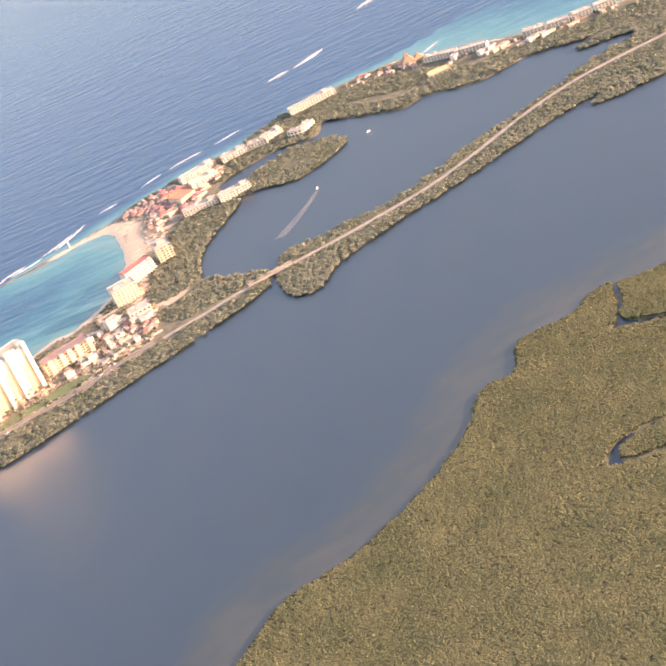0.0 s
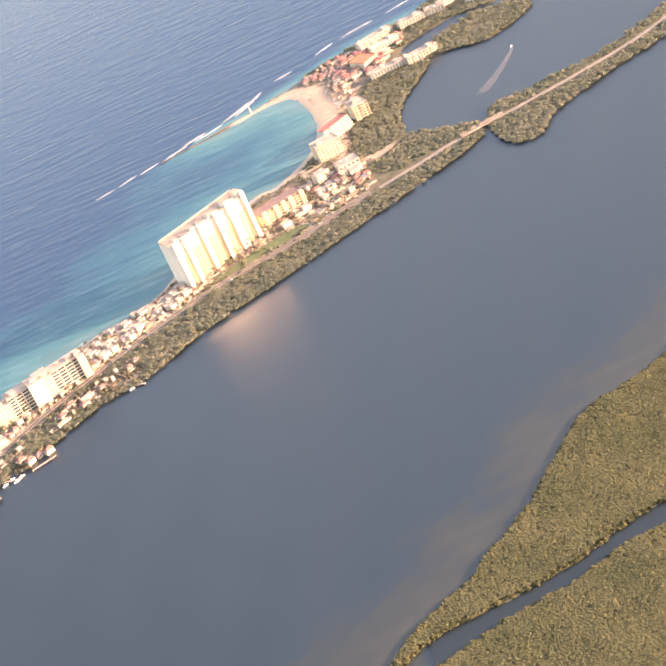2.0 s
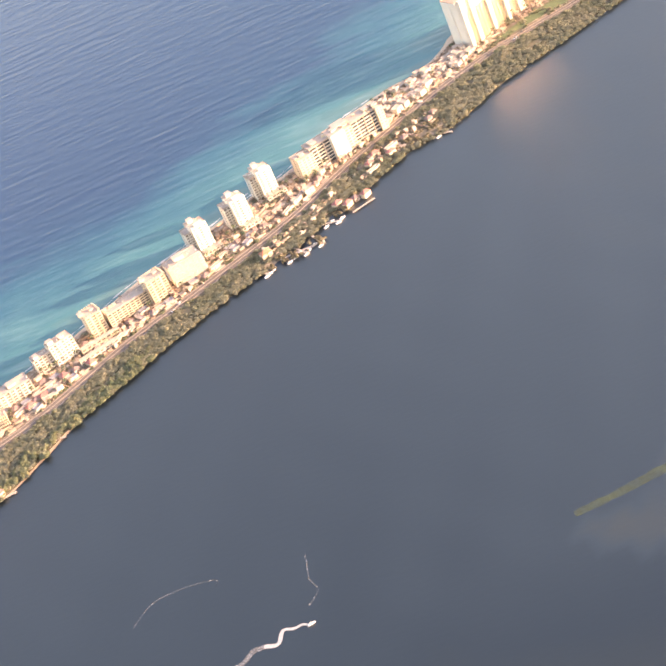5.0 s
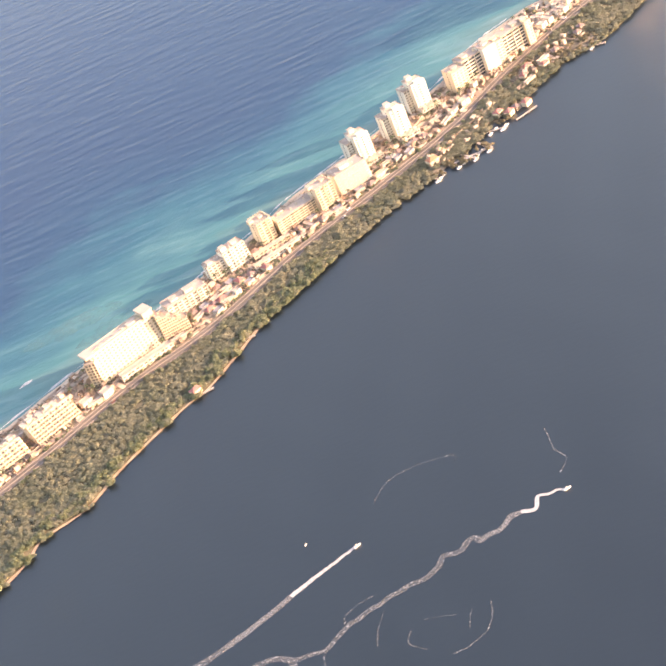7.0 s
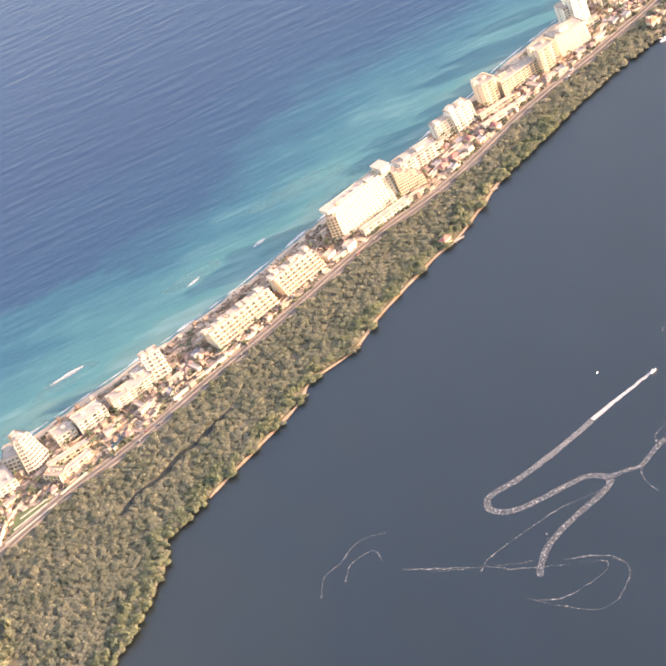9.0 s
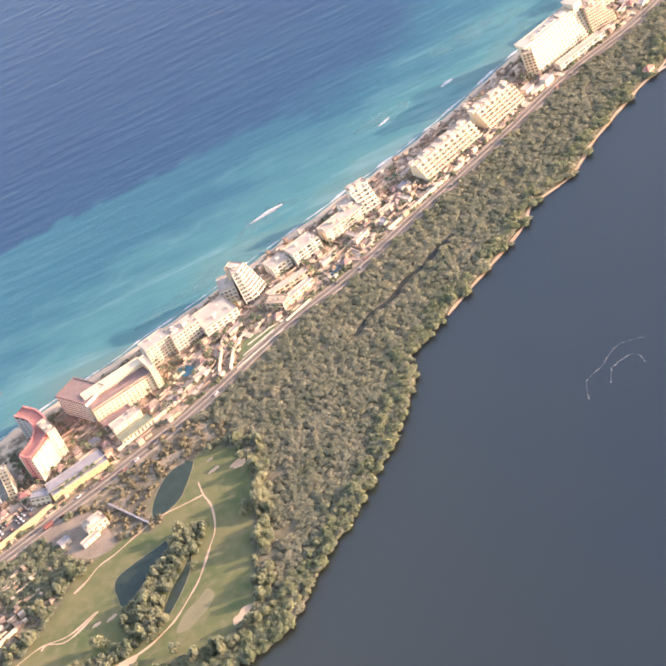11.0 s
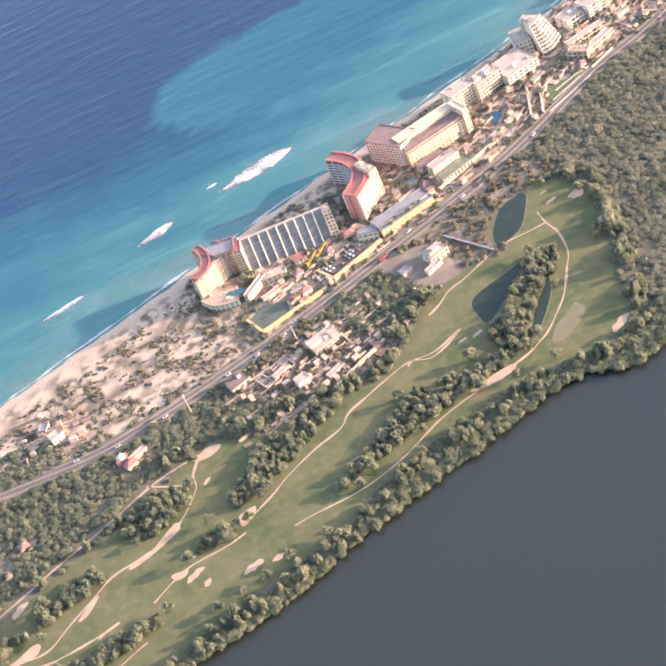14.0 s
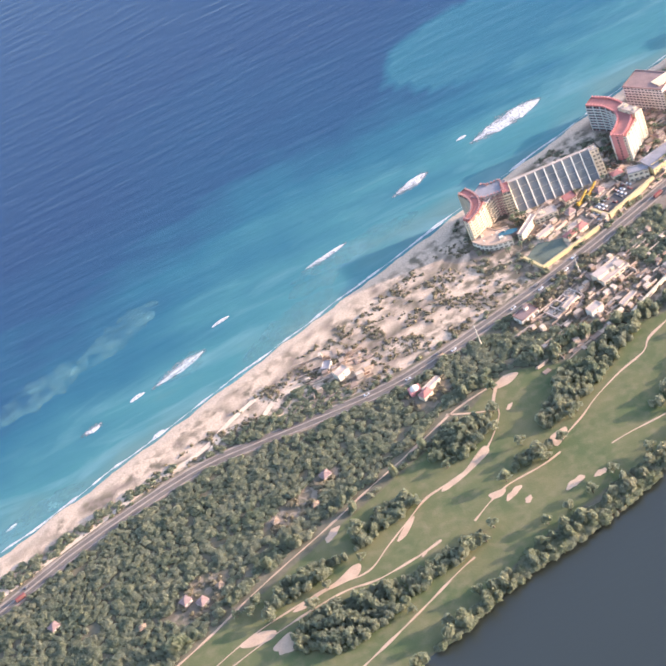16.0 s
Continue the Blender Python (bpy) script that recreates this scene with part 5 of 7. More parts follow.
def atrium(label, a, b, depth, height, ribs):
    a, b = Vector(a), Vector(b)
    along = (b - a)
    u, l = along.normalized(), along.length
    me = thing("glass_atrium", (a.x, a.y, 0.4), label, "hotel", "seaside hotels", math.degrees(math.atan2(u.y, u.x)))
    part("wall", *prism([(0, 0.15), (l, 0.15), (l, depth), (0, depth)], -0.4, height - 0.25, [(0, depth * 0.88 + 0.15), (l, depth * 0.88 + 0.15), (l, depth), (0, depth)]), TAUPE, me)
    part("roof", *box(-0.15, depth * 0.88, height - 0.2, l + 0.15, depth + 0.2, height + 0.1), WHITE_ROOF, me)
    for k in range(ribs):
        x0, x1 = l * k / ribs, l * (k + 1) / ribs
        for r in range(4):
            f0, f1 = r / 4, (r + 1) / 4
            v = [(x0 + 0.12, depth * 0.88 * f0, height * f0), (x1 - 0.12, depth * 0.88 * f0, height * f0), (x1 - 0.12, depth * 0.88 * f1 - 0.03, height * f1 - 0.07), (x0 + 0.12, depth * 0.88 * f1 - 0.03, height * f1 - 0.07)]
            v += [(x, y + 0.05, z - 0.05) for x, y, z in v]
            part("pane", v, [(0, 1, 2, 3), (7, 6, 5, 4), (0, 4, 5, 1), (1, 5, 6, 2), (2, 6, 7, 3), (3, 7, 4, 0)], SLOPE_GLASS, me)
    for k in range(ribs + 1):
        x = l * k / ribs
        w = 0.13
        v = [(x - w, -0.25, 0), (x + w, -0.25, 0), (x + w, depth * 0.88 - 0.2, height + 0.12), (x - w, depth * 0.88 - 0.2, height + 0.12)]
        v += [(c[0], c[1] + 0.3, c[2] - 0.1) for c in v]
        part("rib", v, [(0, 1, 2, 3), (7, 6, 5, 4), (0, 4, 5, 1), (1, 5, 6, 2), (2, 6, 7, 3), (3, 7, 4, 0)], BRIGHT, me)
    return me


atrium("hotel atrium with slanting dark glass and white ribs", (-184.6, 321.0), (-165, 318.4), 4.2, 6.4, 9)
hotel("cream frame wing with open balconies beside the atrium", [(-164.9, 318.2), (-163.2, 318.0)], 4.6, 6.3, 8, 0.65, CREAM, WHITE_ROOF, CREAM, lean=3.0, balcony=0.2)
hotel("white curved podium with pool terrace", [(-197.8, 317.2), (-196.0, 313.7), (-193.2, 312.0), (-190.2, 311.2)], 5.2, 1.5, 2, 1.1, WHITE, PAVING, curve=True, balcony=0.15, name="hotel_podium", fins=False)
hotel("cream entrance wing with flat canopy roof", [(-188.0, 310.5), (-182.5, 315.1)], 1.2, 1.9, 2, 1.0, CREAM, WHITE_ROOF, balcony=0, windows=0.2, name="hall")
hotel("low taupe entrance hall with broad canopy", [(-183.6, 313.8), (-178.0, 313.0)], 2.6, 1.5, 2, 1.1, CREAM, WHITE_ROOF, balcony=0, name="hall")
hotel("small red-roofed lobby building", [(-175.2, 314.8), (-172.4, 315)], 2.2, 1.4, 2, 1.0, CREAM, RED_ROOF, balcony=0, name="hall")


def wall_run(label, line, height, mat, thick=0.5, z=0.42):
    p = front_of(line, 3.0, False)
    mid = p.mean(0)
    p = p - mid
    d = np.gradient(p, axis=0)
    nrm = np.stack([-d[:, 1], d[:, 0]], -1) / np.hypot(d[:, 0], d[:, 1])[:, None]
    me = thing("boundary_wall", (*mid, z), label, "wall", "boundary walls")
    part("wall_body", *prism(np.concatenate([p, (p + nrm * thick)[::-1]]).tolist(), -0.3, height), mat, me)
    part("coping", *prism(np.concatenate([p - nrm * 0.06, (p + nrm * (thick + 0.06))[::-1]]).tolist(), height + 0.004, height + 0.1), mat, me)
    return me


wall_run("long yellow wall along the hotel drive", [(-169.5, 303.5), (-156, 308.5)], 1.0, YELLOW, 0.6)
for line in ([(-190.8, 304.4), (-188.9, 298.3)], [(-188.6, 298.0), (-173.0, 301.8)], [(-171.9, 308.7), (-169.9, 304.3)]):
    wall_run("yellow wall around a sunken court", line, 0.8, YELLOW, 0.45)
wall_run("pale wall beside the golf course", [(-180, 271), (-167, 277.5)], 0.7, CREAM, 0.45)
for a, b in (((-107.0, 338.0), (-110.9, 326.3)), ((-104.2, 336.6), (-108.2, 325.4))):
    wall_run("white colonnade along a hotel drive", [b, a], 0.7, CREAM, 0.4)
for a, b in (((-104.5, 328.5), (-95.5, 332.6)), ((-102.5, 331.6), (-95.0, 334.4)), ((-107, 325.0), (-93.5, 331.0))):
    wall_run("low white kerb wall beside a lawn", [a, b], 0.15, PALE, 0.2)
wall_run("grey wall beside the pond", [(-144.4, 300.4), (-137.4, 288.2)], 0.5, GREY_ROOF, 0.35)
wall_run("cream wall before the hotel forecourt", [(-138.5, 316.5), (-122, 323.5)], 0.7, CREAM, 0.4)
wall_run("cream wall along the road", [(-92, 333.4), (-84, 337.4)], 0.35, CREAM, 0.25)
wall_run("cream gatehouse wall by the road", [(-60, 349), (-36, 360.5)], 0.6, CREAM, 0.5)


def patch(name, line, z, mat, label, cat, kind="structure", bank=0.0):
    """A flat field with a ragged round outline, a little above the ground."""
    n = len(line)
    verts = [(x, y, z) for x, y in line]
    c = np.mean(line, 0)
    if bank:
        verts += [(x + (x - c[0]) * 0.04, y + (y - c[1]) * 0.04, z - bank) for x, y in line]
    faces = [tuple(range(n))] + ([(k, n + k, n + (k + 1) % n, (k + 1) % n) for k in range(n)] if bank else [])
    ob = mesh_object(name, verts, faces, mat)
    return tagged(ob, label, cat, kind=kind)


def ccw(line):
    x, y = np.asarray(line).T
    return line if np.sum(x * np.roll(y, -1) - y * np.roll(x, -1)) > 0 else line[::-1]


for line in PONDS:
    patch("pond", ccw(line).tolist(), 0.49, POND, "still green pond on the golf course", "pond")
    rim = np.concatenate([line, line[:1]])
    ribbon("pond_bank", rim, 0.4 + 0.25 * ripple(rim[:, 0], rim[:, 1], 4, 5), 0.475, DRY_GRASS, "dry grassy bank of a pond", "bank")
ribbon("ditch", FOREST_DITCH, 1.5 + 0.5 * ripple(FOREST_DITCH[:, 0], FOREST_DITCH[:, 1], 6, 3), 0.49, material("creek_mud", (0.035, 0.036, 0.03), 0.7, 0.3, 2, 6, 0.2, spec=0.2), "narrow dark creek through the shore wood", "creek")
patch("sunken_court", ccw([(-190.2, 304.6), (-188.4, 298.8), (-181.2, 301.0), (-181.0, 305.2), (-186.0, 307.6)]), 0.47, material("court_turf", (0.13, 0.15, 0.11), 0.8, 0.2, 3, 8, 0.2), "grey-green sunken court", "court")
patch("yard", ccw(YARD).tolist(), 0.462, PATH_DIRT, "bare brown yard around a small building", "yard")
patch("car_park", ccw([(-171.4, 308.2), (-162.4, 312.4), (-156.6, 309.0), (-169.2, 304.2)]), 0.475, ROAD, "brown asphalt hotel car park", "car park")
patch("lawn", ccw([(-103.2, 334.2), (-93.8, 334), (-94.4, 330.8), (-106.4, 326)]), 0.48, TURF, "green lawn before a hotel", "lawn")
patch("lawn", ccw(smooth([(187, 481.6), (200, 485), (212, 487.6), (222, 491.5), (221, 494.5), (211, 493.5), (200, 490), (190, 484.5)])).tolist(), 0.478, TURF, "worn green lawn before the slab hotel", "lawn")
patch("pool", ccw(smooth([(-119.8, 335.3), (-117.2, 335.4), (-116, 332.7), (-118.6, 331.2)], step=0.4)).tolist(), 0.55, POOL, "blue hotel pool among sunshades", "pool")
patch("pool", ccw(smooth([(-77.7, 344.1), (-73.4, 346.9), (-71.1, 347.3), (-77.3, 341.9)], step=0.4)).tolist(), 0.55, POOL, "long green-blue hotel pool", "pool")
patch("pool", ccw(smooth([(-192.2, 314.2), (-189.0, 312.8), (-187.9, 314.0), (-191.1, 315.3)], step=0.4)).tolist(), 2.2, POOL, "turquoise swimming pool on a hotel terrace", "pool")

# bunkers and greens
for k, (x, y, r) in enumerate(((-255.1, 253.8, 1.4), (-220.9, 240.7, 1.3), (-210.1, 235.6, 1.4), (-205.1, 234.8, 1.0), (-271.4, 232.8, 2.4), (-219.2, 237.3, 0.8), (-212.1, 263.3, 0.7), (-241.3, 237.1, 0.5), (-120.5, 295.2, 0.9), (-120.5, 299.0, 0.6), (-115.2, 293.4, 1.5), (-114.4, 281.8, 1.2), (-118.5, 259.7, 1.1), (-125.7, 250.4, 1.7), (-150.3, 266.6, 0.8), (-153.6, 266.8, 0.7))):
    a = np.linspace(0, 2 * np.pi, 26, endpoint=False)
    rr = r * (1 + 0.25 * np.sin(2 * a + k) + 0.12 * np.sin(5 * a + 2 * k))
    line = np.stack([x + rr * np.cos(a) * 1.25, y + rr * np.sin(a) * 0.8 + rr * np.cos(a) * 0.4], -1)
    patch("bunker", line.tolist(), 0.489, PATH_SAND, "pale sand bunker on the golf course", "bunker", kind="structure")
for line in ([(-232.3, 250.8), (-227.1, 252.3), (-223.2, 255.0), (-220.7, 256.3), (-220.4, 254.3), (-223.4, 252.6), (-227.6, 250.9), (-231.7, 249.9)], [(-244.7, 243.6), (-241.7, 246.7), (-239.5, 247.7), (-240.4, 246.1), (-242.8, 243.8)],
             [(-268.2, 239.7), (-263.2, 241.1), (-258.6, 241.5), (-254.3, 243.3), (-252.8, 242.5), (-254.3, 240.3), (-258.1, 240.2), (-262.1, 240.3), (-265.7, 238.9)], [(-279.8, 238.2), (-275.6, 238.9), (-272.5, 237.3), (-273.8, 235.8), (-278.1, 236.4)],
             [(-209.1, 249.7), (-205.5, 250.5), (-205.9, 248.6), (-208.9, 246.6)], [(-225.2, 243.4), (-221.8, 242.8), (-222.8, 241.5), (-224.6, 241.6)],
             [(-158, 252), (-152, 253.4), (-147.5, 253.6), (-149, 251.6), (-155, 251)], [(-213, 270.4), (-209.4, 272.6), (-206.6, 271.4), (-209.5, 269.6)], [(-130.4, 261.7), (-129.5, 259.1), (-131.4, 256.6), (-135.8, 253.6), (-138.9, 254.1), (-136.4, 257.9), (-132.6, 260.2)]):
    patch("waste_sand", ccw(smooth(line, step=0.6)).tolist(), 0.485, DRY_GRASS if line[0][0] > -142 else PATH_SAND, "worn sandy ground beside a cart path", "sand")

# cart paths
for line in CART:
    p = smooth(line, False, 1.0)
    ribbon("cart_path", p, 0.40 + 0.30 * ripple(p[:, 0], p[:, 1], 11, 2).clip(-0.5, 1.6), 0.482, PATH_SAND, "pale sandy cart path through the golf course", "path")
for line in ([(-244, 299), (-250, 301), (-254, 300), (-258, 297), (-266, 298), (-273, 292.5)], [(-330, 281), (-288, 293), (-273, 296), (-264, 301), (-255, 305)]):
    ribbon("sand_track", smooth(line, False, 1.0), 1.3, 0.482, SAND, "sandy track through the dunes", "track")

ribbon("lagoon_beach", LAGOON_BEACH, 0.8 + 0.5 * ripple(LAGOON_BEACH[:, 0], LAGOON_BEACH[:, 1], 9, 12), 0.16, PATH_SAND, "narrow pale beach at the lagoon's edge", "beach")

# ---- road ----
tangent = np.gradient(ROAD_LINE, axis=0)
across = np.stack([-tangent[:, 1], tangent[:, 0]], -1) / np.hypot(tangent[:, 0], tangent[:, 1])[:, None]
LAND_ROAD = ROAD_LINE[:, 0] < 246
main = ROAD_LINE[LAND_ROAD]
ribbon("road_shoulder", main, 4.2 + 0.8 * ripple(main[:, 0], main[:, 1], 13, 8), 0.485, SHOULDER, "pale dusty shoulder along the coast road", "shoulder")
ribbon("road", main, 2.7, 0.50, ROAD, "grey asphalt coast road with two carriageways", "road")
ribbon("road", ROAD_LINE[~LAND_ROAD], 1.8, 0.50, KERB, "pale concrete causeway road", "road")


def kerb(line, off, width, z0, z1, mat, name, label):
    nrm = across[LAND_ROAD]
    a, b = line + nrm * (off - width / 2), line + nrm * (off + width / 2)
    m = len(line)
    co = np.concatenate([np.c_[q, np.full(m, z)] for q, z in ((a, z0), (a, z1), (b, z1), (b, z0))])
    i = np.arange(m - 1)
    quads = np.concatenate([np.stack([k * m + i, (k + 1) * m + i, (k + 1) * m + i + 1, k * m + i + 1], -1)[:, ::-1] for k in range(3)])
    return tagged(fast_mesh(name, co, quads, mat), label, "kerb", kind="structure")


kerb(main, 0, 0.35, 0.46, 0.58, KERB, "median", "raised pale median between the carriageways")
kerb(main, 1.5, 0.28, 0.44, 0.55, KERB, "pavement", "pale pavement on the sea side of the road")
kerb(main, -1.5, 0.28, 0.44, 0.55, KERB, "pavement", "pale pavement on the lagoon side of the road")


def bridge():
    a, b = Vector((277.5, 505.3)), Vector((293, 507.9))
    u = (b - a).normalized()
    me = thing("road_bridge", (a.x, a.y, 0), "pale concrete road bridge over the lagoon channel", "bridge", turn=math.degrees(math.atan2(u.y, u.x)))
    l = (b - a).length
    part("deck", *box(0, -1.2, 0.62, l, 1.2, 0.86), KERB, me)
    for y in (-1.2, 1.05):
        part("parapet", *box(0, y, 0.864, l, y + 0.15, 1.15), KERB, me)
    for k in range(1, 5):
        part("pier", *box(l * k / 5 - 0.2, -1.0, -1.6, l * k / 5 + 0.2, 1.0, 0.616), KERB, me)


bridge()


# ---- small houses ----
def house(label, l, d, h, wall, roof, kind, group):
    """A small building with its foot at the origin; its long face looks to -y."""
    me = thing("house", (0, 0, 0), label, "house", group)
    part("wall", *box(-l / 2, -d / 2, -0.3, l / 2, d / 2, h), wall, me)
    o, r = 0.15, min(l, d) * 0.3
    if kind == "hip":
        e = max(l / 2 - d / 2, 0.05)
        v = [(-l / 2 - o, -d / 2 - o, h + 0.004), (l / 2 + o, -d / 2 - o, h + 0.004), (l / 2 + o, d / 2 + o, h + 0.004), (-l / 2 - o, d / 2 + o, h + 0.004), (-e, 0, h + r), (e, 0, h + r)]
        part("roof", v, [(0, 1, 5, 4), (1, 2, 5), (2, 3, 4, 5), (3, 0, 4), (3, 2, 1, 0)], roof, me)
    else:
        v, f = joined(box(-l / 2 - 0.06, -d / 2 - 0.06, h + 0.004, l / 2 + 0.06, d / 2 + 0.06, h + 0.1), box(-l / 2, -d / 2, h + 0.1, -l / 2 + 0.1, d / 2, h + 0.25), box(l / 2 - 0.1, -d / 2, h + 0.1, l / 2, d / 2, h + 0.25),
                      box(-l / 2 + 0.1, -d / 2, h + 0.1, l / 2 - 0.1, -d / 2 + 0.1, h + 0.25), box(-l / 2 + 0.1, d / 2 - 0.1, h + 0.1, l / 2 - 0.1, d / 2, h + 0.25))
        part("roof", v, f, roof, me)
    n = max(1, int(l / 2.1))
    for k in range(n):
        for z in np.arange(0.25, h - 0.4, 0.85):
            w = new("window", pane_mesh(0.4, 0.4, GLASS))
            w.parent = me
            w.matrix_basis = pose(-l / 2 + l * (k + 0.5) / n, -d / 2, z)
    return me


HOUSES = [house("small white flat-roofed building among the hotels", 3.0, 2.2, 1.7, WHITE, WHITE_ROOF, "flat", "small buildings"),
          house("small cream building with red hipped roof", 2.6, 1.9, 1.1, CREAM, RED_ROOF, "hip", "small buildings"),
          house("low white two-storey house with flat roof", 2.0, 1.6, 1.5, WHITE, WHITE_ROOF, "flat", "small buildings"),
          house("long low pavilion with pale roof", 4.4, 1.3, 0.9, CREAM, WHITE_ROOF, "flat", "small buildings"),
          house("small pavilion with brown hipped roof", 1.9, 1.9, 0.8, TAUPE, BROWN_ROOF, "hip", "small buildings"),
          house("white three-storey villa with terrace roof", 2.2, 1.9, 2.4, WHITE, WHITE_ROOF, "flat", "small buildings"),
          house("small building with grey flat roof", 2.6, 1.8, 1.0, PALE, GREY_ROOF, "flat", "small buildings"),
          house("open hut with thatched hipped roof", 1.3, 1.3, 0.55, TAUPE, THATCH, "hip", "small buildings"),
          house("cream house with orange tiled roof", 3.0, 2.4, 1.5, CREAM, ORANGE_ROOF, "hip", "small buildings")]
taken = []
for ob in bpy.data.objects:
    if ob.type == "EMPTY" and ob.parent is None and ob.get("category") in ("hotel", "building"):
        wall_part = next(c for c in ob.children if c.name.startswith("wall"))
        pts = np.array([ob.matrix_world @ v.co for v in wall_part.data.vertices])[:, :2]
        half = len(pts) // 2
        taken.append(pts[:half])


taken += [np.array(p) for p in ([(-190.2, 304.6), (-188.4, 298.8), (-181.2, 301.0), (-181.0, 305.2), (-186.0, 307.6)], [(-171.4, 308.2), (-162.4, 312.4), (-156.6, 309.0), (-169.2, 304.2)],
                                 [(-103.2, 334.2), (-93.8, 334), (-94.4, 330.8), (-106.4, 326)], [(-119.8, 335.3), (-117.2, 335.4), (-116, 332.7), (-118.6, 331.2)], [(184, 478.5), (200, 484), (212, 486.6), (223, 490.5), (222, 495.5), (211, 494.5), (200, 491), (186, 484.5)])]      # court, car park, lawn, pool
boxes_of = [(*t.min(0), *t.max(0)) for t in taken]


def free_of_hotels(x, y, gap):
    near_by = [t for t, (x0, y0, x1, y1) in zip(taken, boxes_of) if x0 - gap < x < x1 + gap and y0 - gap < y < y1 + gap]
    return all(signed(t, np.array([x]), np.array([y]))[0] < -gap for t in near_by)


def street_angle(x):
    return math.degrees(math.atan2(road_y(x + 3) - road_y(x - 3), 6.0))


rng = random.Random(4)
used_first, spots = set(), []


def place(k, x, y, turn):
    """The first of a kind is moved, the others are copies."""
    if k in used_first:
        copy_thing(HOUSES[k], pose(x, y, 0.42, 0, 0, turn))
    else:
        used_first.add(k)
        HOUSES[k].matrix_world = pose(x, y, 0.42, 0, 0, turn)
    spots.append((x, y))


def settle(x0, x1, lo, hi, count, kinds, line=None, gap=1.9):
    """Small buildings in a stretch of the shore, from lo to hi metres beyond the road."""
    for _ in range(count * 6):
        if count <= 0:
            return
        x = rng.uniform(x0, x1)
        y = float(road_y(x) if line is None else np.interp(x, *line)) + rng.uniform(lo, hi)
        if not free_of_hotels(x, y, 1.7) or signed(COAST, np.array([x]), np.array([y]))[0] < 3.0 or any((x - a) ** 2 + (y - b) ** 2 < gap**2 for a, b in spots):
            continue
        place(rng.choice(kinds), x, y, street_angle(x) + rng.choice((0, 0, 0, 90, 12, -12)))
        count -= 1


settle(146, 180, 4.5, 17, 46, (2, 3, 2, 0, 4, 3, 2), None, 1.7)                  # the close quarter south of the tower
settle(131, 160, -15, -6.5, 8, (1, 3, 4))                      # lagoon side
settle(215, 246, 5, 30, 26, (0, 2, 3, 1, 6))
settle(88, 130, 4.2, 9, 18, (2, 3, 4, 7, 6))
settle(48, 92, 3.8, 9, 14, (3, 4, 6, 7))
settle(14, 50, 4, 16, 24, (3, 4, 2, 7, 6, 1))
settle(-12, 20, 3.6, 7, 7, (3, 0, 4))
settle(-62, -10, 4, 18, 16, (3, 3, 4, 7, 6))
settle(-112, -62, 4, 15, 12, (3, 3, 4, 7))
settle(-160, -112, 5, 22, 10, (3, 4, 7, 6))
settle(-184, -160, 5, 14, 3, (4, 6, 3))
cape = ([240, 262, 280, 300], [612, 604, 606, 612])
settle(243, 283, -4, 14, 30, (1, 4, 3, 1), cape, 2.0)
village = np.array([(250, 611), (260, 618), (269, 613.5), (276, 606), (274, 597), (268, 588.5), (254, 595)])
for _ in range(420):
    x, y = rng.uniform(248, 278), rng.uniform(586, 620)
    if signed(village, np.array([x]), np.array([y]))[0] > 0 and free_of_hotels(x, y, 1.2) and all((x - a) ** 2 + (y - b) ** 2 > 2.6 for a, b in spots):
        place(rng.choice((1, 4, 1, 7, 3, 4, 1)), x, y, rng.choice((20, 110, 35, 5)))
settle(340, 372, -3, 6, 14, (4, 7, 1), ([340, 372], [640, 632]), 2.0)
settle(376, 440, -4, 4, 14, (0, 4, 3), ([376, 400, 440], [622, 608, 601]), 2.2)
settle(302, 314, -3, 3, 3, (1, 0), ([300, 320], [590, 590]), 2.0)
for k, x, y, turn in ((1, -179.4, 303.8, 15), (1, -176.3, 304.6, 15), (1, -161.6, 316.4, -10), (3, -179, 275.5, 25), (6, -155.5, 295, 20),
                      (3, -150, 292, 25), (0, -186, 277, 15), (3, -189, 283, 25), (1, -225, 278, 20), (3, -223, 280, 25), (6, -240, 302, 60), (0, -238, 297, 20), (4, -286.4, 255.5, 30), (4, -283.3, 253.2, 30), (7, -279, 255.3, 20), (7, -296, 254.6, 0), (4, -312.8, 266.7, 30),
                      (7, -264.1, 264.6, 10), (4, -251, 270, 20), (7, -255.4, 263.5, 0), (7, -218, 287, 0), (1, 16, 361.5, 30), (8, 98.9, 417.6, 20), (1, 122.4, 427.6, 35), (1, 125.0, 425.2, 35), (4, 127.6, 426.6, 30), (1, 130.7, 426.4, 30), (7, 105.9, 423.9, 0), (0, 117.1, 442.0, 20),
                      (7, 250.5, 596, 20), (4, 252, 592, 35), (7, 251.5, 588, 0), (1, 253.8, 584, 60), (7, 252.3, 579.5, 10), (4, 254.5, 575.5, 50), (7, 252.0, 572, 0), (1, 255.2, 589.5, 30), (3, 254.6, 594.5, 110), (7, 250.0, 583, 0)):
    if k == 1:
        turn += 5
    place(k, x, y, turn)


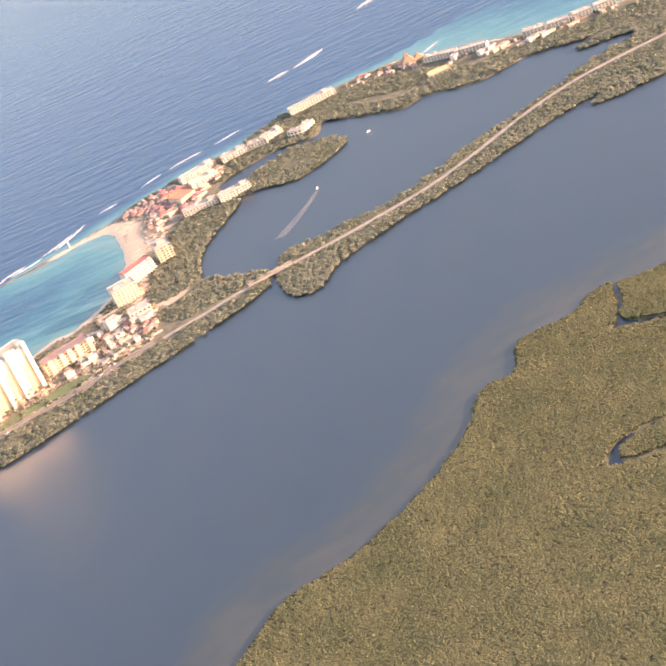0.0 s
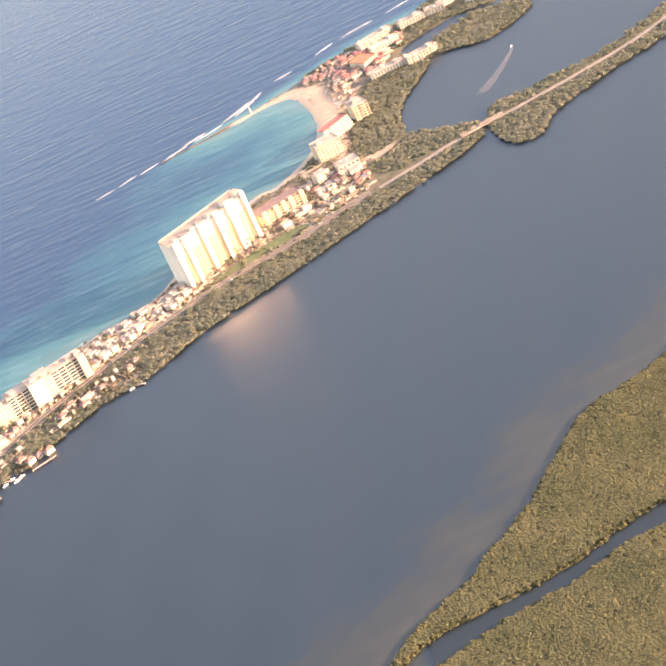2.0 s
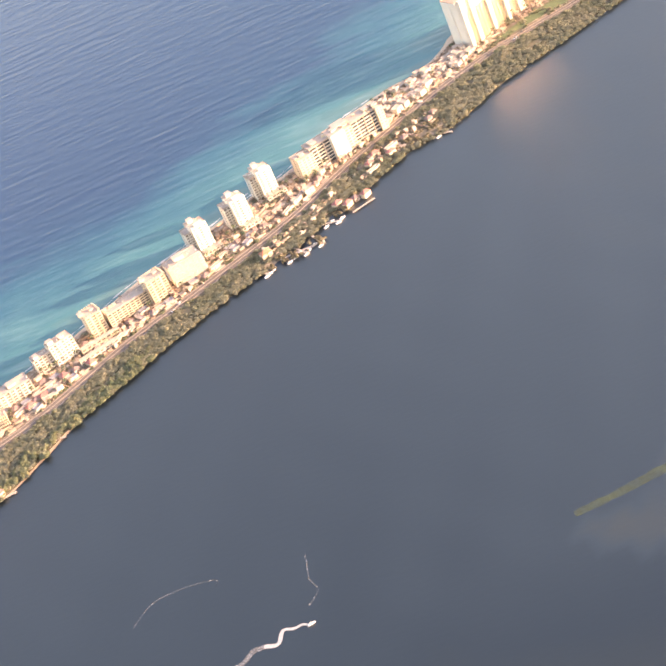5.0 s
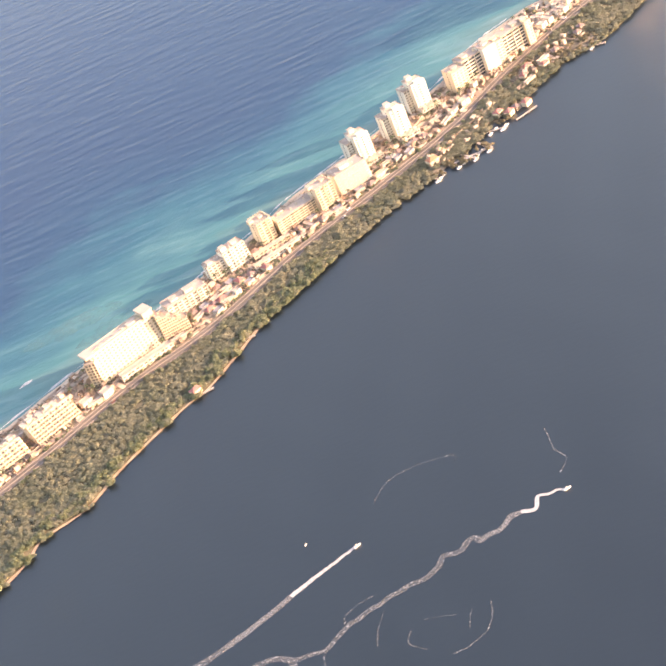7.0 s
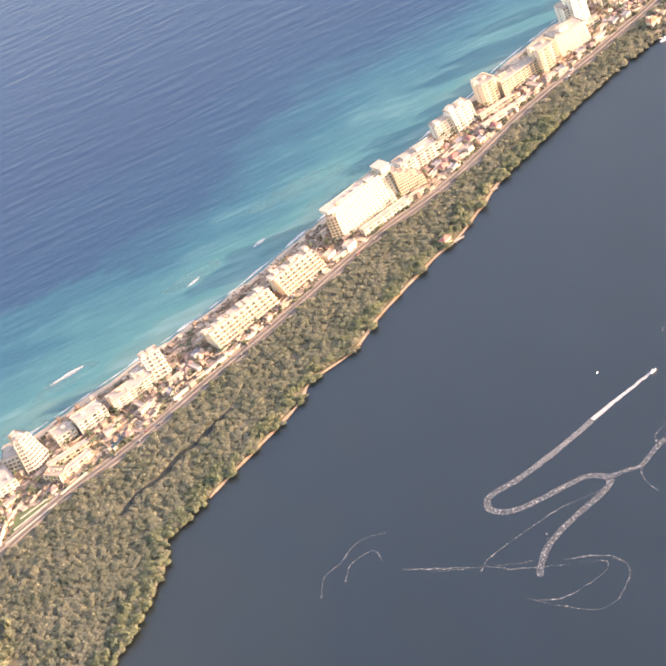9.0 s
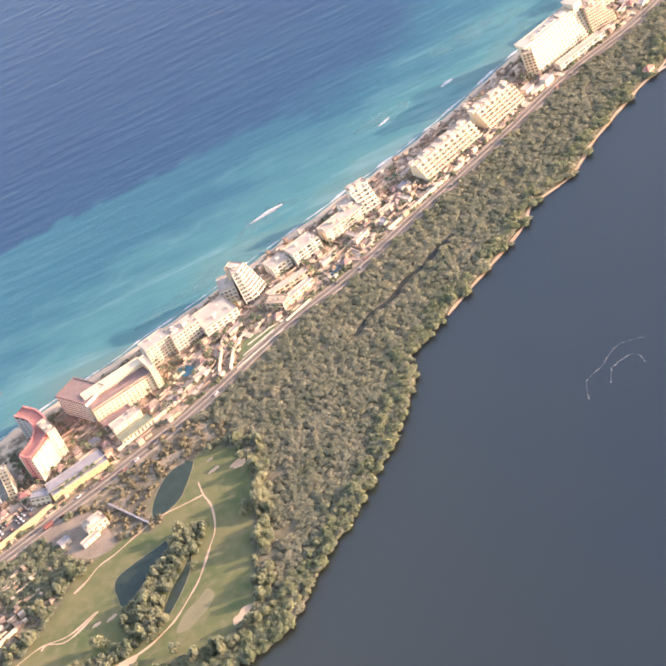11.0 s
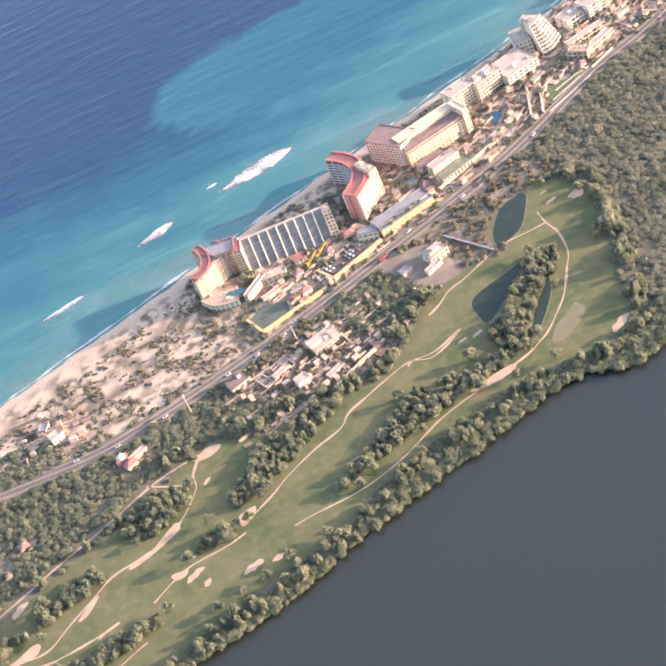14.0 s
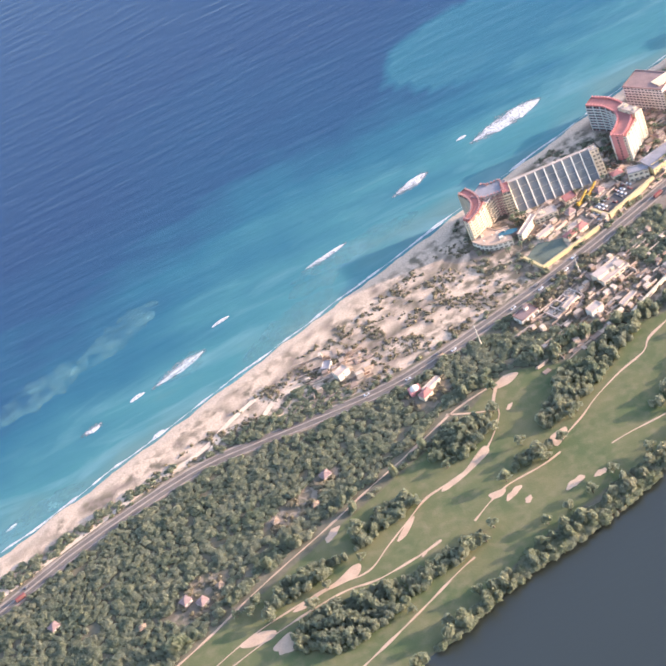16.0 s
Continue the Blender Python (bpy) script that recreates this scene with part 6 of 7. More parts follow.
# ---- landmarks of the cape ----
def great_hut():
    me = thing("thatched_hall", (365, 637, 0.4), "great brown thatched hall with steep peaked roof", "hall")
    part("wall", *box(-2.6, -2.2, -0.3, 2.6, 2.2, 0.8), TAUPE, me)
    for x, h, w in ((0, 4.6, 3.1), (4.2, 2.4, 2.2)):
        v = [(x - w, -w * 0.9, 0.85), (x + w, -w * 0.9, 0.85), (x + w, w * 0.9, 0.85), (x - w, w * 0.9, 0.85)]
        v += [(x - w * 0.35, -w * 0.3, 0.85 + h * 0.45), (x + w * 0.35, -w * 0.3, 0.85 + h * 0.45), (x + w * 0.35, w * 0.3, 0.85 + h * 0.45), (x - w * 0.35, w * 0.3, 0.85 + h * 0.45), (x, 0, 0.85 + h)]
        part("roof", v, [(k, (k + 1) % 4, 4 + (k + 1) % 4, 4 + k) for k in range(4)] + [(4 + k, 4 + (k + 1) % 4, 8) for k in range(4)] + [(3, 2, 1, 0)], THATCH, me)


great_hut()


def beacon(x, y):
    me = thing("beacon_tower", (x, y, 0.3), "small white beacon tower on the reef spit", "lighthouse")
    a = np.linspace(0, 2 * math.pi, 10, endpoint=False)
    ring = lambda r: [(r * math.cos(t), r * math.sin(t)) for t in a]
    part("shaft", *prism(ring(0.35), -0.2, 2.4, ring(0.22)), WHITE, me)
    part("gallery", *prism(ring(0.36), 2.404, 2.5), WHITE, me)
    part("lantern", *prism(ring(0.18), 2.504, 2.9, ring(0.1)), GLASS, me)


beacon(221, 605.5)

# ---- reef and foam ----
frng = np.random.RandomState(9)


def foam_patch(x0, y0, x1, y1, wide, mat=None, name="breaking_wave"):
    """A streak of foam with a torn outline."""
    a, b = np.array((x0, y0), float), np.array((x1, y1), float)
    l = np.hypot(*(b - a))
    u = (b - a) / max(l, 0.1)
    nrm = np.array((-u[1], u[0]))
    m = max(12, int(l * 6))
    s = np.linspace(0, 1, m)
    shape = np.sin(np.pi * s) ** 0.6 * wide * (0.75 + 0.5 * s)
    k = frng.randint(1000)
    torn = lambda j: ripple(s * l + 7 * j + k, s * 0 + 3.1 * j, 5.0, 1) * 0.45 + ripple(s * l + 5 * j + k, s * 0 + j, 1.6, 2) * 0.1
    up = shape * np.clip(0.72 + 0.35 * torn(1), 0.45, 1.0)
    down = shape * np.clip(0.62 + 0.35 * torn(2), 0.4, 1.0)
    bow = np.sin(np.pi * s) * wide * 0.3 * frng.uniform(-1, 1)
    c = a + u * (s * l)[:, None] + nrm * bow[:, None]
    z = 0.06 + 0.14 * np.sin(np.pi * s) * min(1, wide / 2)
    co = np.concatenate([np.c_[c + nrm * up[:, None], np.full(m, 0.03)], np.c_[c, z], np.c_[c - nrm * down[:, None], np.full(m, 0.03)]])
    i = np.arange(m - 1)
    quads = np.concatenate([np.stack([(k + 1) * m + i, (k + 1) * m + i + 1, k * m + i + 1, k * m + i], -1) for k in range(2)])
    return tagged(fast_mesh(name, co, quads, mat or FOAM, True), "white foam of a breaking wave", "surf", kind="stuff")


for spec in ((-181.5, 357.4, -162, 361, 3.6), (-205, 352, -196, 354.5, 2.0), (-233, 341, -222, 343, 1.2), (-276, 326, -263, 330, 2.0), (-283, 325, -279, 326, 1.0), (-259, 337, -254, 338, 0.9), (-295, 322, -291, 322.5, 1.4),
             (-281, 309, -278, 310, 0.8), (-318, 303, -315, 304, 0.8), (-185, 361, -182, 361.5, 0.8), (-89, 381, -79, 383, 1.2), (-27, 401, -23, 402.5, 0.9), (-47, 397, -43, 399, 0.8), (105, 463.5, 110, 466, 1.4), (96, 456, 101, 459, 0.7),
             (193, 603, 203, 607, 1.6), (210, 609, 223, 618, 1.5), (215, 609, 228, 622, 1.3), (234, 627, 242, 629, 1.0), (252, 634, 261, 639, 1.0), (264, 640, 279, 644, 1.3), (284, 645, 296, 649, 1.0),
             (314, 689, 324, 692, 2.2), (326, 692, 341, 700, 2.4), (363, 731, 373, 736, 2.5), (157, 590.2, 165, 592.4, 0.6), (166, 592.4, 174, 596.2, 0.8), (175, 595.0, 183, 598.4, 1.0), (185, 598.0, 195, 602.5, 1.1), (197, 602.6, 210, 607.5, 1.1), (370, 640, 380, 648, 1.2), (400, 690, 403, 693, 1.5), (425, 700, 428, 705, 2.0)):
    foam_patch(*spec)
    if spec[4] > 1.1:                                          # thin spent foam around the crest
        x0, y0, x1, y1, w = spec
        foam_patch(x0 - 1.5, y0 - 0.6, x1 + 0.8, y1 + 0.3, w * 1.25, THIN_FOAM).location.z = -0.025
for x0, y0, x1, y1, w in ((-238, 338, -203, 341, 4), (-256, 319, -230, 329, 4.5), (-294, 346, -268, 358, 6), (-318, 341, -288, 349, 6), (-276, 327, -262, 330, 4), (-240, 333, -224, 339, 5), (-325, 299, -298, 306, 3),
                          (-126, 360, -84, 368, 4), (-94, 377, -75, 382, 4), (-26, 419, 6, 421, 5), (-54, 399, -36, 402, 4), (-10, 408, 14, 415, 4)):
    tagged(foam_patch(x0, y0, x1, y1, w * 1.3, MILKY, "stirred_sand"), "pale drift of stirred sand in shallow water", "sea").location.z = -0.028
shore = smooth(SEA_LINE[1:24], False, 1.5)
lift = np.gradient(shore, axis=0)
out = np.stack([-lift[:, 1], lift[:, 0]], -1) / np.hypot(lift[:, 0], lift[:, 1])[:, None]
ribbon("shore_foam", shore + out * (1.1 + 0.35 * ripple(shore[:, 0], shore[:, 1], 14)[:, None]), np.clip(0.45 + 0.6 * ripple(shore[:, 0], shore[:, 1], 11, 3) + 0.5 * ripple(shore[:, 0], shore[:, 1], 3, 5), 0.1, 2.4), 0.04, FOAM,
       "white foam of small waves along the beach", "surf")
spit = smooth([(207, 601), (196, 599), (184, 597)], False, 0.9)
rocks = []
for x, y in spit:
    for _ in range(2):
        r = frng.uniform(0.25, 0.6)
        o = [(x + frng.uniform(-0.6, 0.6) + r * math.cos(a) * frng.uniform(0.7, 1.3), y + frng.uniform(-0.2, 0.2) + r * math.sin(a) * frng.uniform(0.7, 1.3)) for a in np.linspace(0, 6.28, 6, endpoint=False)]
        c = np.mean(o, 0)
        rocks.append(prism(o, -0.5, frng.uniform(0.1, 0.4), [tuple(c + (np.array(q) - c) * 0.6) for q in o]))
tagged(mesh_object("reef", *joined(*rocks), ROCK), "line of brown reef rocks awash in the surf", "rocks", kind="stuff")

# pale weed in a shallow channel by the mangroves
weed = smooth([(135, 266.6), (144, 267.0), (156, 268.2), (170, 270.0), (182, 271), (197, 272.4)], False, 1.0)
ribbon("weed_bed", weed, np.linspace(2.0, 3.4, len(weed)) * (1 + 0.25 * ripple(weed[:, 0], weed[:, 1], 4, 3)), 0.02, WEED, "olive weed in shallow lagoon water", "weed")
# wakes on the lagoon
for line, w in (([(34.8, 281.2), (22.1, 276.8), (11.5, 272.5), (1.1, 269.2), (-6.9, 267.8), (-8.5, 265.2), (-7.1, 262.3), (-2.5, 260.4), (5.8, 260.7), (11.3, 260.6), (14.5, 257.9), (14.1, 255.4), (10.8, 253.6), (5.7, 251.8), (0.2, 249), (-3.8, 246), (-6.8, 240.7)], 1.5),
                ([(78, 269), (74, 271), (70, 268), (66, 269.5), (65.7, 268.4), (62.4, 267), (58.3, 266.3), (57.2, 268), (53.5, 266.1), (50, 266.6), (48, 264.2), (44.7, 263), (40, 262.9), (32.9, 261.5), (26.6, 259.6), (21.9, 256.7), (18.4, 257.1), (15.4, 257.7)], 1.3)):
    p = smooth(line, False, 0.6)
    fade = np.linspace(1, 0.3, len(p))
    p = p + np.c_[ripple(p[:, 0], p[:, 1], 2.5, 1), ripple(p[:, 0], p[:, 1], 2.5, 2)] * 0.12
    if line[0][0] > 70:                                      # this boat weaves
        far = np.arange(len(p)) * 0.6
        p = p + np.c_[-0.25 * np.ones(len(p)), np.ones(len(p))] * (0.75 * np.sin(far * 6.28 / 4.6) * np.exp(-far / 26))[:, None]
    half, along = len(p) // 3, np.linspace(0, 1, len(p))
    way = np.gradient(p, axis=0)
    side = np.stack([-way[:, 1], way[:, 0]], -1) / np.hypot(way[:, 0], way[:, 1])[:, None]
    body = w * np.clip(0.42 + along * 2.6, 0.42, 1) * (1 + 0.12 * ripple(p[:, 0], p[:, 1], 1.6, 6)) * (0.75 + 0.25 * fade)
    ribbon("boat_wake", p[: half // 2 + 1], 1.05 * body[: half // 2 + 1], 0.03, WAKE, "white wake of a speedboat on the lagoon", "wake")
    ribbon("boat_wake", p[half // 2: half + 1], body[half // 2: half + 1], 0.03, OLD_WAKE, "pale wake of a speedboat on the lagoon", "wake")
    ribbon("boat_wake", p[half:], body[half:], 0.03, THIN_FOAM, "fading grey wake of a speedboat on the lagoon", "wake")
    for k, sign in enumerate((-1, 1)):                       # the two edges of the wake
        q = p + side * (sign * 0.46 * body * (1 + 0.25 * ripple(p[:, 0], p[:, 1], 1.7, 30 + k)))[:, None]
        wide = 0.24 * fade * np.clip(1 + 0.8 * ripple(p[:, 0], p[:, 1], 1.3, 6 + k), 0.15, 2)
        ribbon("wake_edge", q[half // 2:], wide[half // 2:], 0.036 + 0.006 * k, OLD_WAKE, "thin foam edge of a fading wake", "wake")
for line in ([(-9, 235), (-5, 233), (3, 234), (5, 237), (-4, 242), (-11, 246), (-14, 249), (-29, 259)], [(-11, 237), (-5, 230), (1, 226), (7, 230), (8, 234), (6, 238), (-1, 242)], [(82, 291), (81, 283), (82, 278), (79, 275)],
             [(26.9, 260.2), (27.4, 262.8), (30.8, 264.6), (34.3, 265)], [(42.7, 291.7), (45.1, 295.1), (48.9, 297.2), (55.1, 297.5), (62.3, 295.3), (61.9, 293.4)], [(34.8, 259.3), (32.3, 255.3), (31.1, 251.2)], [(37.9, 251.1), (36.6, 247.9), (39.2, 244.5)],
             [(41.1, 252.3), (47.2, 249.6)], [(26.7, 226.1), (24.9, 221.9), (25.8, 220)], [(32.7, 226.2), (37.2, 224.9)], [(54.1, 248.9), (52, 243.3), (46.7, 240.4), (43.1, 240.3)], [(-46, 262), (-44.2, 267.2), (-39.6, 269.4), (-34.6, 272.8), (-28.4, 271.5)],
             [(-40.3, 263.5), (-38, 267.6), (-32.9, 268.1), (-32.3, 264.4)], [(-17.1, 247.7), (-14.4, 250.7), (-8.4, 253.1), (-2.6, 254.3), (3.3, 255.6), (12, 255)], [(-24.9, 255.3), (-12.4, 248.3), (-6.3, 245.1)], [(6.7, 236.8), (8.3, 233.9), (7.7, 230.9)],
             [(-1.4, 250.8), (-2.4, 246.3), (-5.5, 243.3)], [(22.1, 257.2), (20.4, 252.8), (21.2, 247.5)], [(50.1, 249.1), (48.2, 244.8)]):
    p = smooth(line, False, 0.5)
    p = p + np.c_[ripple(p[:, 0], p[:, 1], 3, 1), ripple(p[:, 0], p[:, 1], 3, 2)] * 0.2
    ribbon("old_wake", p, np.clip(0.22 + 0.26 * ripple(p[:, 0], p[:, 1], 4, 7), 0.06, 0.5), 0.03, THIN_FOAM, "thin curling foam line left by boats", "wake")
broad = smooth([(311.2, 557.8), (304, 546), (293, 532)], False, 0.6)
ribbon("boat_wake", broad, np.linspace(0.5, 3.6, len(broad)), 0.026, THIN_FOAM, "pale spreading wake of a boat in the creek", "wake")
for line in ([(311, 558), (303, 546), (290, 532)], [(311.6, 557.6), (305, 546), (296, 534)], [(338, 588), (336, 584), (340, 586)]):
    p = smooth(line, False, 1.0)
    ribbon("boat_wake", p, np.linspace(1.0, 0.5, len(p)), 0.03, THIN_FOAM, "pale wake behind a motorboat", "wake")


# ---- boats and piers ----
def boat(label, l, mat, group):
    me = thing("motorboat", (0, 0, 0.05), label, "boat", group)
    w = l * 0.15
    o = [(-l / 2, -w), (l * 0.15, -w), (l / 2, 0), (l * 0.15, w), (-l / 2, w)]
    part("hull", *prism([(x * 0.9, y * 0.75) for x, y in o], -0.15, 0.28, o), mat, me)
    part("cabin", *prism([(-l * 0.2, -w * 0.7), (l * 0.12, -w * 0.6), (l * 0.12, w * 0.6), (-l * 0.2, w * 0.7)], 0.284, 0.6, [(-l * 0.18, -w * 0.6), (l * 0.05, -w * 0.5), (l * 0.05, w * 0.5), (-l * 0.18, w * 0.6)]), WHITE, me)
    part("windscreen", *prism([(l * 0.124, -w * 0.5), (l * 0.16, -w * 0.4), (l * 0.16, w * 0.4), (l * 0.124, w * 0.5)], 0.29, 0.5), GLASS, me)
    return me


BOAT = boat("white motorboat moored at a lagoon pier", 1.9, CAR_WHITE, "moored boats")
BOAT.matrix_world = pose(108, 412.5, 0.05, 0, 0, 20)
for x, y, a in ((110, 411.5, 20), (112, 413, 25), (113.5, 411, 15), (106, 410.8, 20), (109, 409.8, 25), (104, 409.6, 25), (117, 419.5, 30), (119, 421, 30), (120.5, 418.8, 10), (116, 422, 120), (122, 420.5, 20), (98, 408.5, 30), (99.5, 410, 60),
                (157, 441, 20), (162, 444, 60), (97, 407.6, 10), (114.5, 412.5, 80), (29, 374.5, 30), (32, 375, 40), (174, 272.8, 110), (173.6, 269.3, 110), (280, 594, 0), (268, 597, 20)):
    copy_thing(BOAT, pose(x, y, 0.05, 0, 0, a) @ Matrix.Scale(0.55 if 173 < x < 175 else 1.0, 4))
RUNNER = boat("white speedboat running across the lagoon", 1.7, CAR_WHITE, "running boats")
RUNNER.matrix_world = pose(35.6, 281.2, 0.05, 0, 0, 17)
for x, y, a, k in ((78.6, 269.2, 10, 1), (26, 289, 40, 0.4), (311.3, 558.8, 60, 1), (337, 588.5, 200, 1)):
    copy_thing(RUNNER, pose(x, y, 0.05, 0, 0, a) @ Matrix.Scale(k, 4))


def pier(x0, y0, x1, y1, w=0.7):
    a, b = Vector((x0, y0)), Vector((x1, y1))
    l = (b - a).length
    me = thing("pier", (x0, y0, 0), "narrow wooden pier on posts over the lagoon", "pier", "lagoon piers", math.degrees(math.atan2(y1 - y0, x1 - x0)))
    n = int(l / 0.5)
    for k in range(n):
        part("plank", *box(k * l / n, -w / 2, 0.3, (k + 0.9) * l / n, w / 2, 0.38), TAUPE, me)
    for k in range(0, n + 1, 4):
        for y in (-w / 2 + 0.08, w / 2 - 0.08):
            part("post", *box(k * l / n - 0.06, y - 0.06, -1.5, k * l / n + 0.06, y + 0.06, 0.296), TAUPE, me)


for ends in ((102, 413, 115, 412.4), (115, 422, 122, 419), (125.3, 420.6, 132.4, 423), (156, 444, 165, 447), (157, 442.5, 161, 440.6), (14, 359.5, 20.5, 360.5), (30, 376, 35, 374.5), (95, 412, 98, 407.5), (106, 417, 109.5, 409.5), (112, 419, 114.5, 411)):
    pier(*ends)


# ---- cars ----
def car(label, mat):
    me = thing("car", (0, 0, 0.51), label, "car", "cars by the hotels")
    part("body", *prism([(-0.62, -0.25), (0.62, -0.25), (0.62, 0.25), (-0.62, 0.25)], 0.08, 0.26, [(-0.6, -0.24), (0.58, -0.23), (0.58, 0.23), (-0.6, 0.24)]), mat, me)
    part("cabin", *prism([(-0.42, -0.23), (0.28, -0.23), (0.28, 0.23), (-0.42, 0.23)], 0.264, 0.42, [(-0.3, -0.19), (0.12, -0.19), (0.12, 0.19), (-0.3, 0.19)]), GLASS, me)
    for x in (-0.38, 0.38):
        for y in (-0.25, 0.21):
            a = np.linspace(0, 2 * math.pi, 8, endpoint=False)
            ring = [(x + 0.1 * math.cos(t), 0.1 + 0.1 * math.sin(t)) for t in a]
            v = [(p, y, q) for p, q in ring] + [(p, y + 0.04, q) for p, q in ring]
            part("wheel", v, [(k, (k + 1) % 8, 8 + (k + 1) % 8, 8 + k) for k in range(8)] + [tuple(range(8)), tuple(range(15, 7, -1))], TYRE, me)
    return me


CARS = [car("small white car", CAR_WHITE), car("small dark car", CAR_DARK), car("small red car", CAR_RED)]
for k, c in enumerate(CARS):
    c["label"] = ("white car parked near the hotels", "dark car parked near the hotels", "red car parked near the hotels")[k]
    c.matrix_world = pose(-150 + 3 * k, float(road_y(-150 + 3 * k)) + 1.3, 0.505, 0, 0, street_angle(-150))
for k in range(36):
    x = rng.uniform(-330, 240)
    side = rng.choice((-0.85, 0.85))
    i = int(np.argmin(np.abs(main[:, 0] - x)))
    q = main[i] + across[LAND_ROAD][i] * side
    copy_thing(CARS[rng.choice((0, 0, 1, 1, 2))], pose(q[0], q[1], 0.505, 0, 0, street_angle(q[0]) + (180 if side > 0 else 0)))
for k in range(34):                                            # the hotel car park
    r, c = divmod(k, 12)
    x, y = -172 + c * 0.95 + r * 0.5, 305.5 + c * 0.42 + r * 1.7
    if rng.random() < 0.62:
        copy_thing(CARS[rng.choice((0, 0, 1, 2))], pose(x, y, 0.46, 0, 0, 115 + rng.uniform(-4, 4)))
BUS_AT = ((-158, 309), (-318, 283))


def bus():
    me = thing("bus", (0, 0, 0.505), "red bus on the coast road", "bus", "buses")
    part("body", *box(-1.15, -0.3, 0.12, 1.15, 0.3, 0.75), CAR_RED, me)
    part("window_band", *box(-1.1, -0.31, 0.42, 1.1, 0.31, 0.62), GLASS, me)
    part("roof", *box(-1.1, -0.27, 0.754, 1.1, 0.27, 0.8), CAR_RED, me)
    for x in (-0.7, 0.7):
        for y in (-0.31, 0.25):
            part("wheel", *box(x - 0.15, y, 0, x + 0.15, y + 0.06, 0.25), TYRE, me)
    return me


BUS = bus()
for k, (x, y) in enumerate(BUS_AT):
    m = pose(x, float(road_y(x)) - 0.9, 0.505, 0, 0, street_angle(x))
    if k:
        copy_thing(BUS, m)
    else:
        BUS.matrix_world = m


# ---- masts, crane, dome ----
def mast(x, y, h):
    me = thing("mast", (x, y, 0.4), "tall pale mast beside the road", "mast", "masts")
    a = np.linspace(0, 2 * math.pi, 8, endpoint=False)
    part("pole", *prism([(0.16 * math.cos(t), 0.16 * math.sin(t)) for t in a], -0.2, h, [(0.08 * math.cos(t), 0.08 * math.sin(t)) for t in a]), PALE, me)
    part("foot", *box(-0.4, -0.4, -0.2, 0.4, 0.4, 0.12), PALE, me)
    part("head", *box(-0.3, -0.1, h + 0.004, 0.3, 0.1, h + 0.14), PALE, me)


mast(-209.5, 284.5, 5.6)
mast(-183, 291.5, 4.6)
mast(239.5, 512.5, 4.2)
mast(116.5, 441, 3.0)


def crane(x, y):
    me = thing("mobile_crane", (x, y, 0.45), "yellow construction crane beside the glass atrium", "crane", turn=25)
    part("chassis", *box(-1.0, -0.4, 0.1, 1.0, 0.4, 0.5), CRANE, me)
    part("cab", *box(-0.9, -0.35, 0.504, -0.3, 0.35, 1.0), CRANE, me)
    for k in range(3):
        v = [(-0.2 + 0.9 * k, -0.2, 0.6 + 0.45 * k), (0.9 + 0.9 * k, -0.2, 1.1 + 0.45 * k), (0.9 + 0.9 * k, 0.2, 1.1 + 0.45 * k), (-0.2 + 0.9 * k, 0.2, 0.6 + 0.45 * k)]
        v += [(p, q, r + 0.3) for p, q, r in v]
        part("boom", v, [(3, 2, 1, 0), (4, 5, 6, 7), (0, 1, 5, 4), (1, 2, 6, 5), (2, 3, 7, 6), (3, 0, 4, 7)], CRANE, me)
    for q in (-0.7, 0.7):
        for r in (-0.42, 0.34):
            part("wheel", *box(q - 0.18, r, 0, q + 0.18, r + 0.08, 0.3), TYRE, me)


crane(-172.4, 313.2)
crane(-169.6, 314.4)


def dome(x, y):
    me = thing("domed_hall", (x, y, 0.42), "small white domed hall with red walls", "hall")
    part("wall", *box(-1.3, -1.1, -0.3, 1.3, 1.1, 0.9), PINK, me)
    verts, faces, n = [], [], 12
    for r in range(5):
        a = r / 4 * math.pi / 2
        verts += [(1.0 * math.cos(a) * math.cos(t), 1.0 * math.cos(a) * math.sin(t), 0.904 + 0.8 * math.sin(a)) for t in np.linspace(0, 2 * math.pi, n, endpoint=False)]
    for r in range(4):
        faces += [(r * n + k, r * n + (k + 1) % n, (r + 1) * n + (k + 1) % n, (r + 1) * n + k) for k in range(n)]
    part("dome", verts, faces, WHITE, me, soft=True)


dome(-226.5, 281)


# ---- foundations of an unfinished building ----
def foundations():
    me = thing("foundation", (-190.3, 284.2, 0.42), "bare concrete foundation walls of an unfinished building", "building", turn=22)
    for k in range(5):
        part("wall", *box(-4 + 2 * k, -2.2, -0.2, -3.75 + 2 * k, 2.2, 0.55), WHITE_ROOF, me)
    for y in (-2.2, -0.1, 2.0):
        part("wall", *box(-3.75, y, -0.2, 4, y + 0.2, 0.5), WHITE_ROOF, me)


foundations()


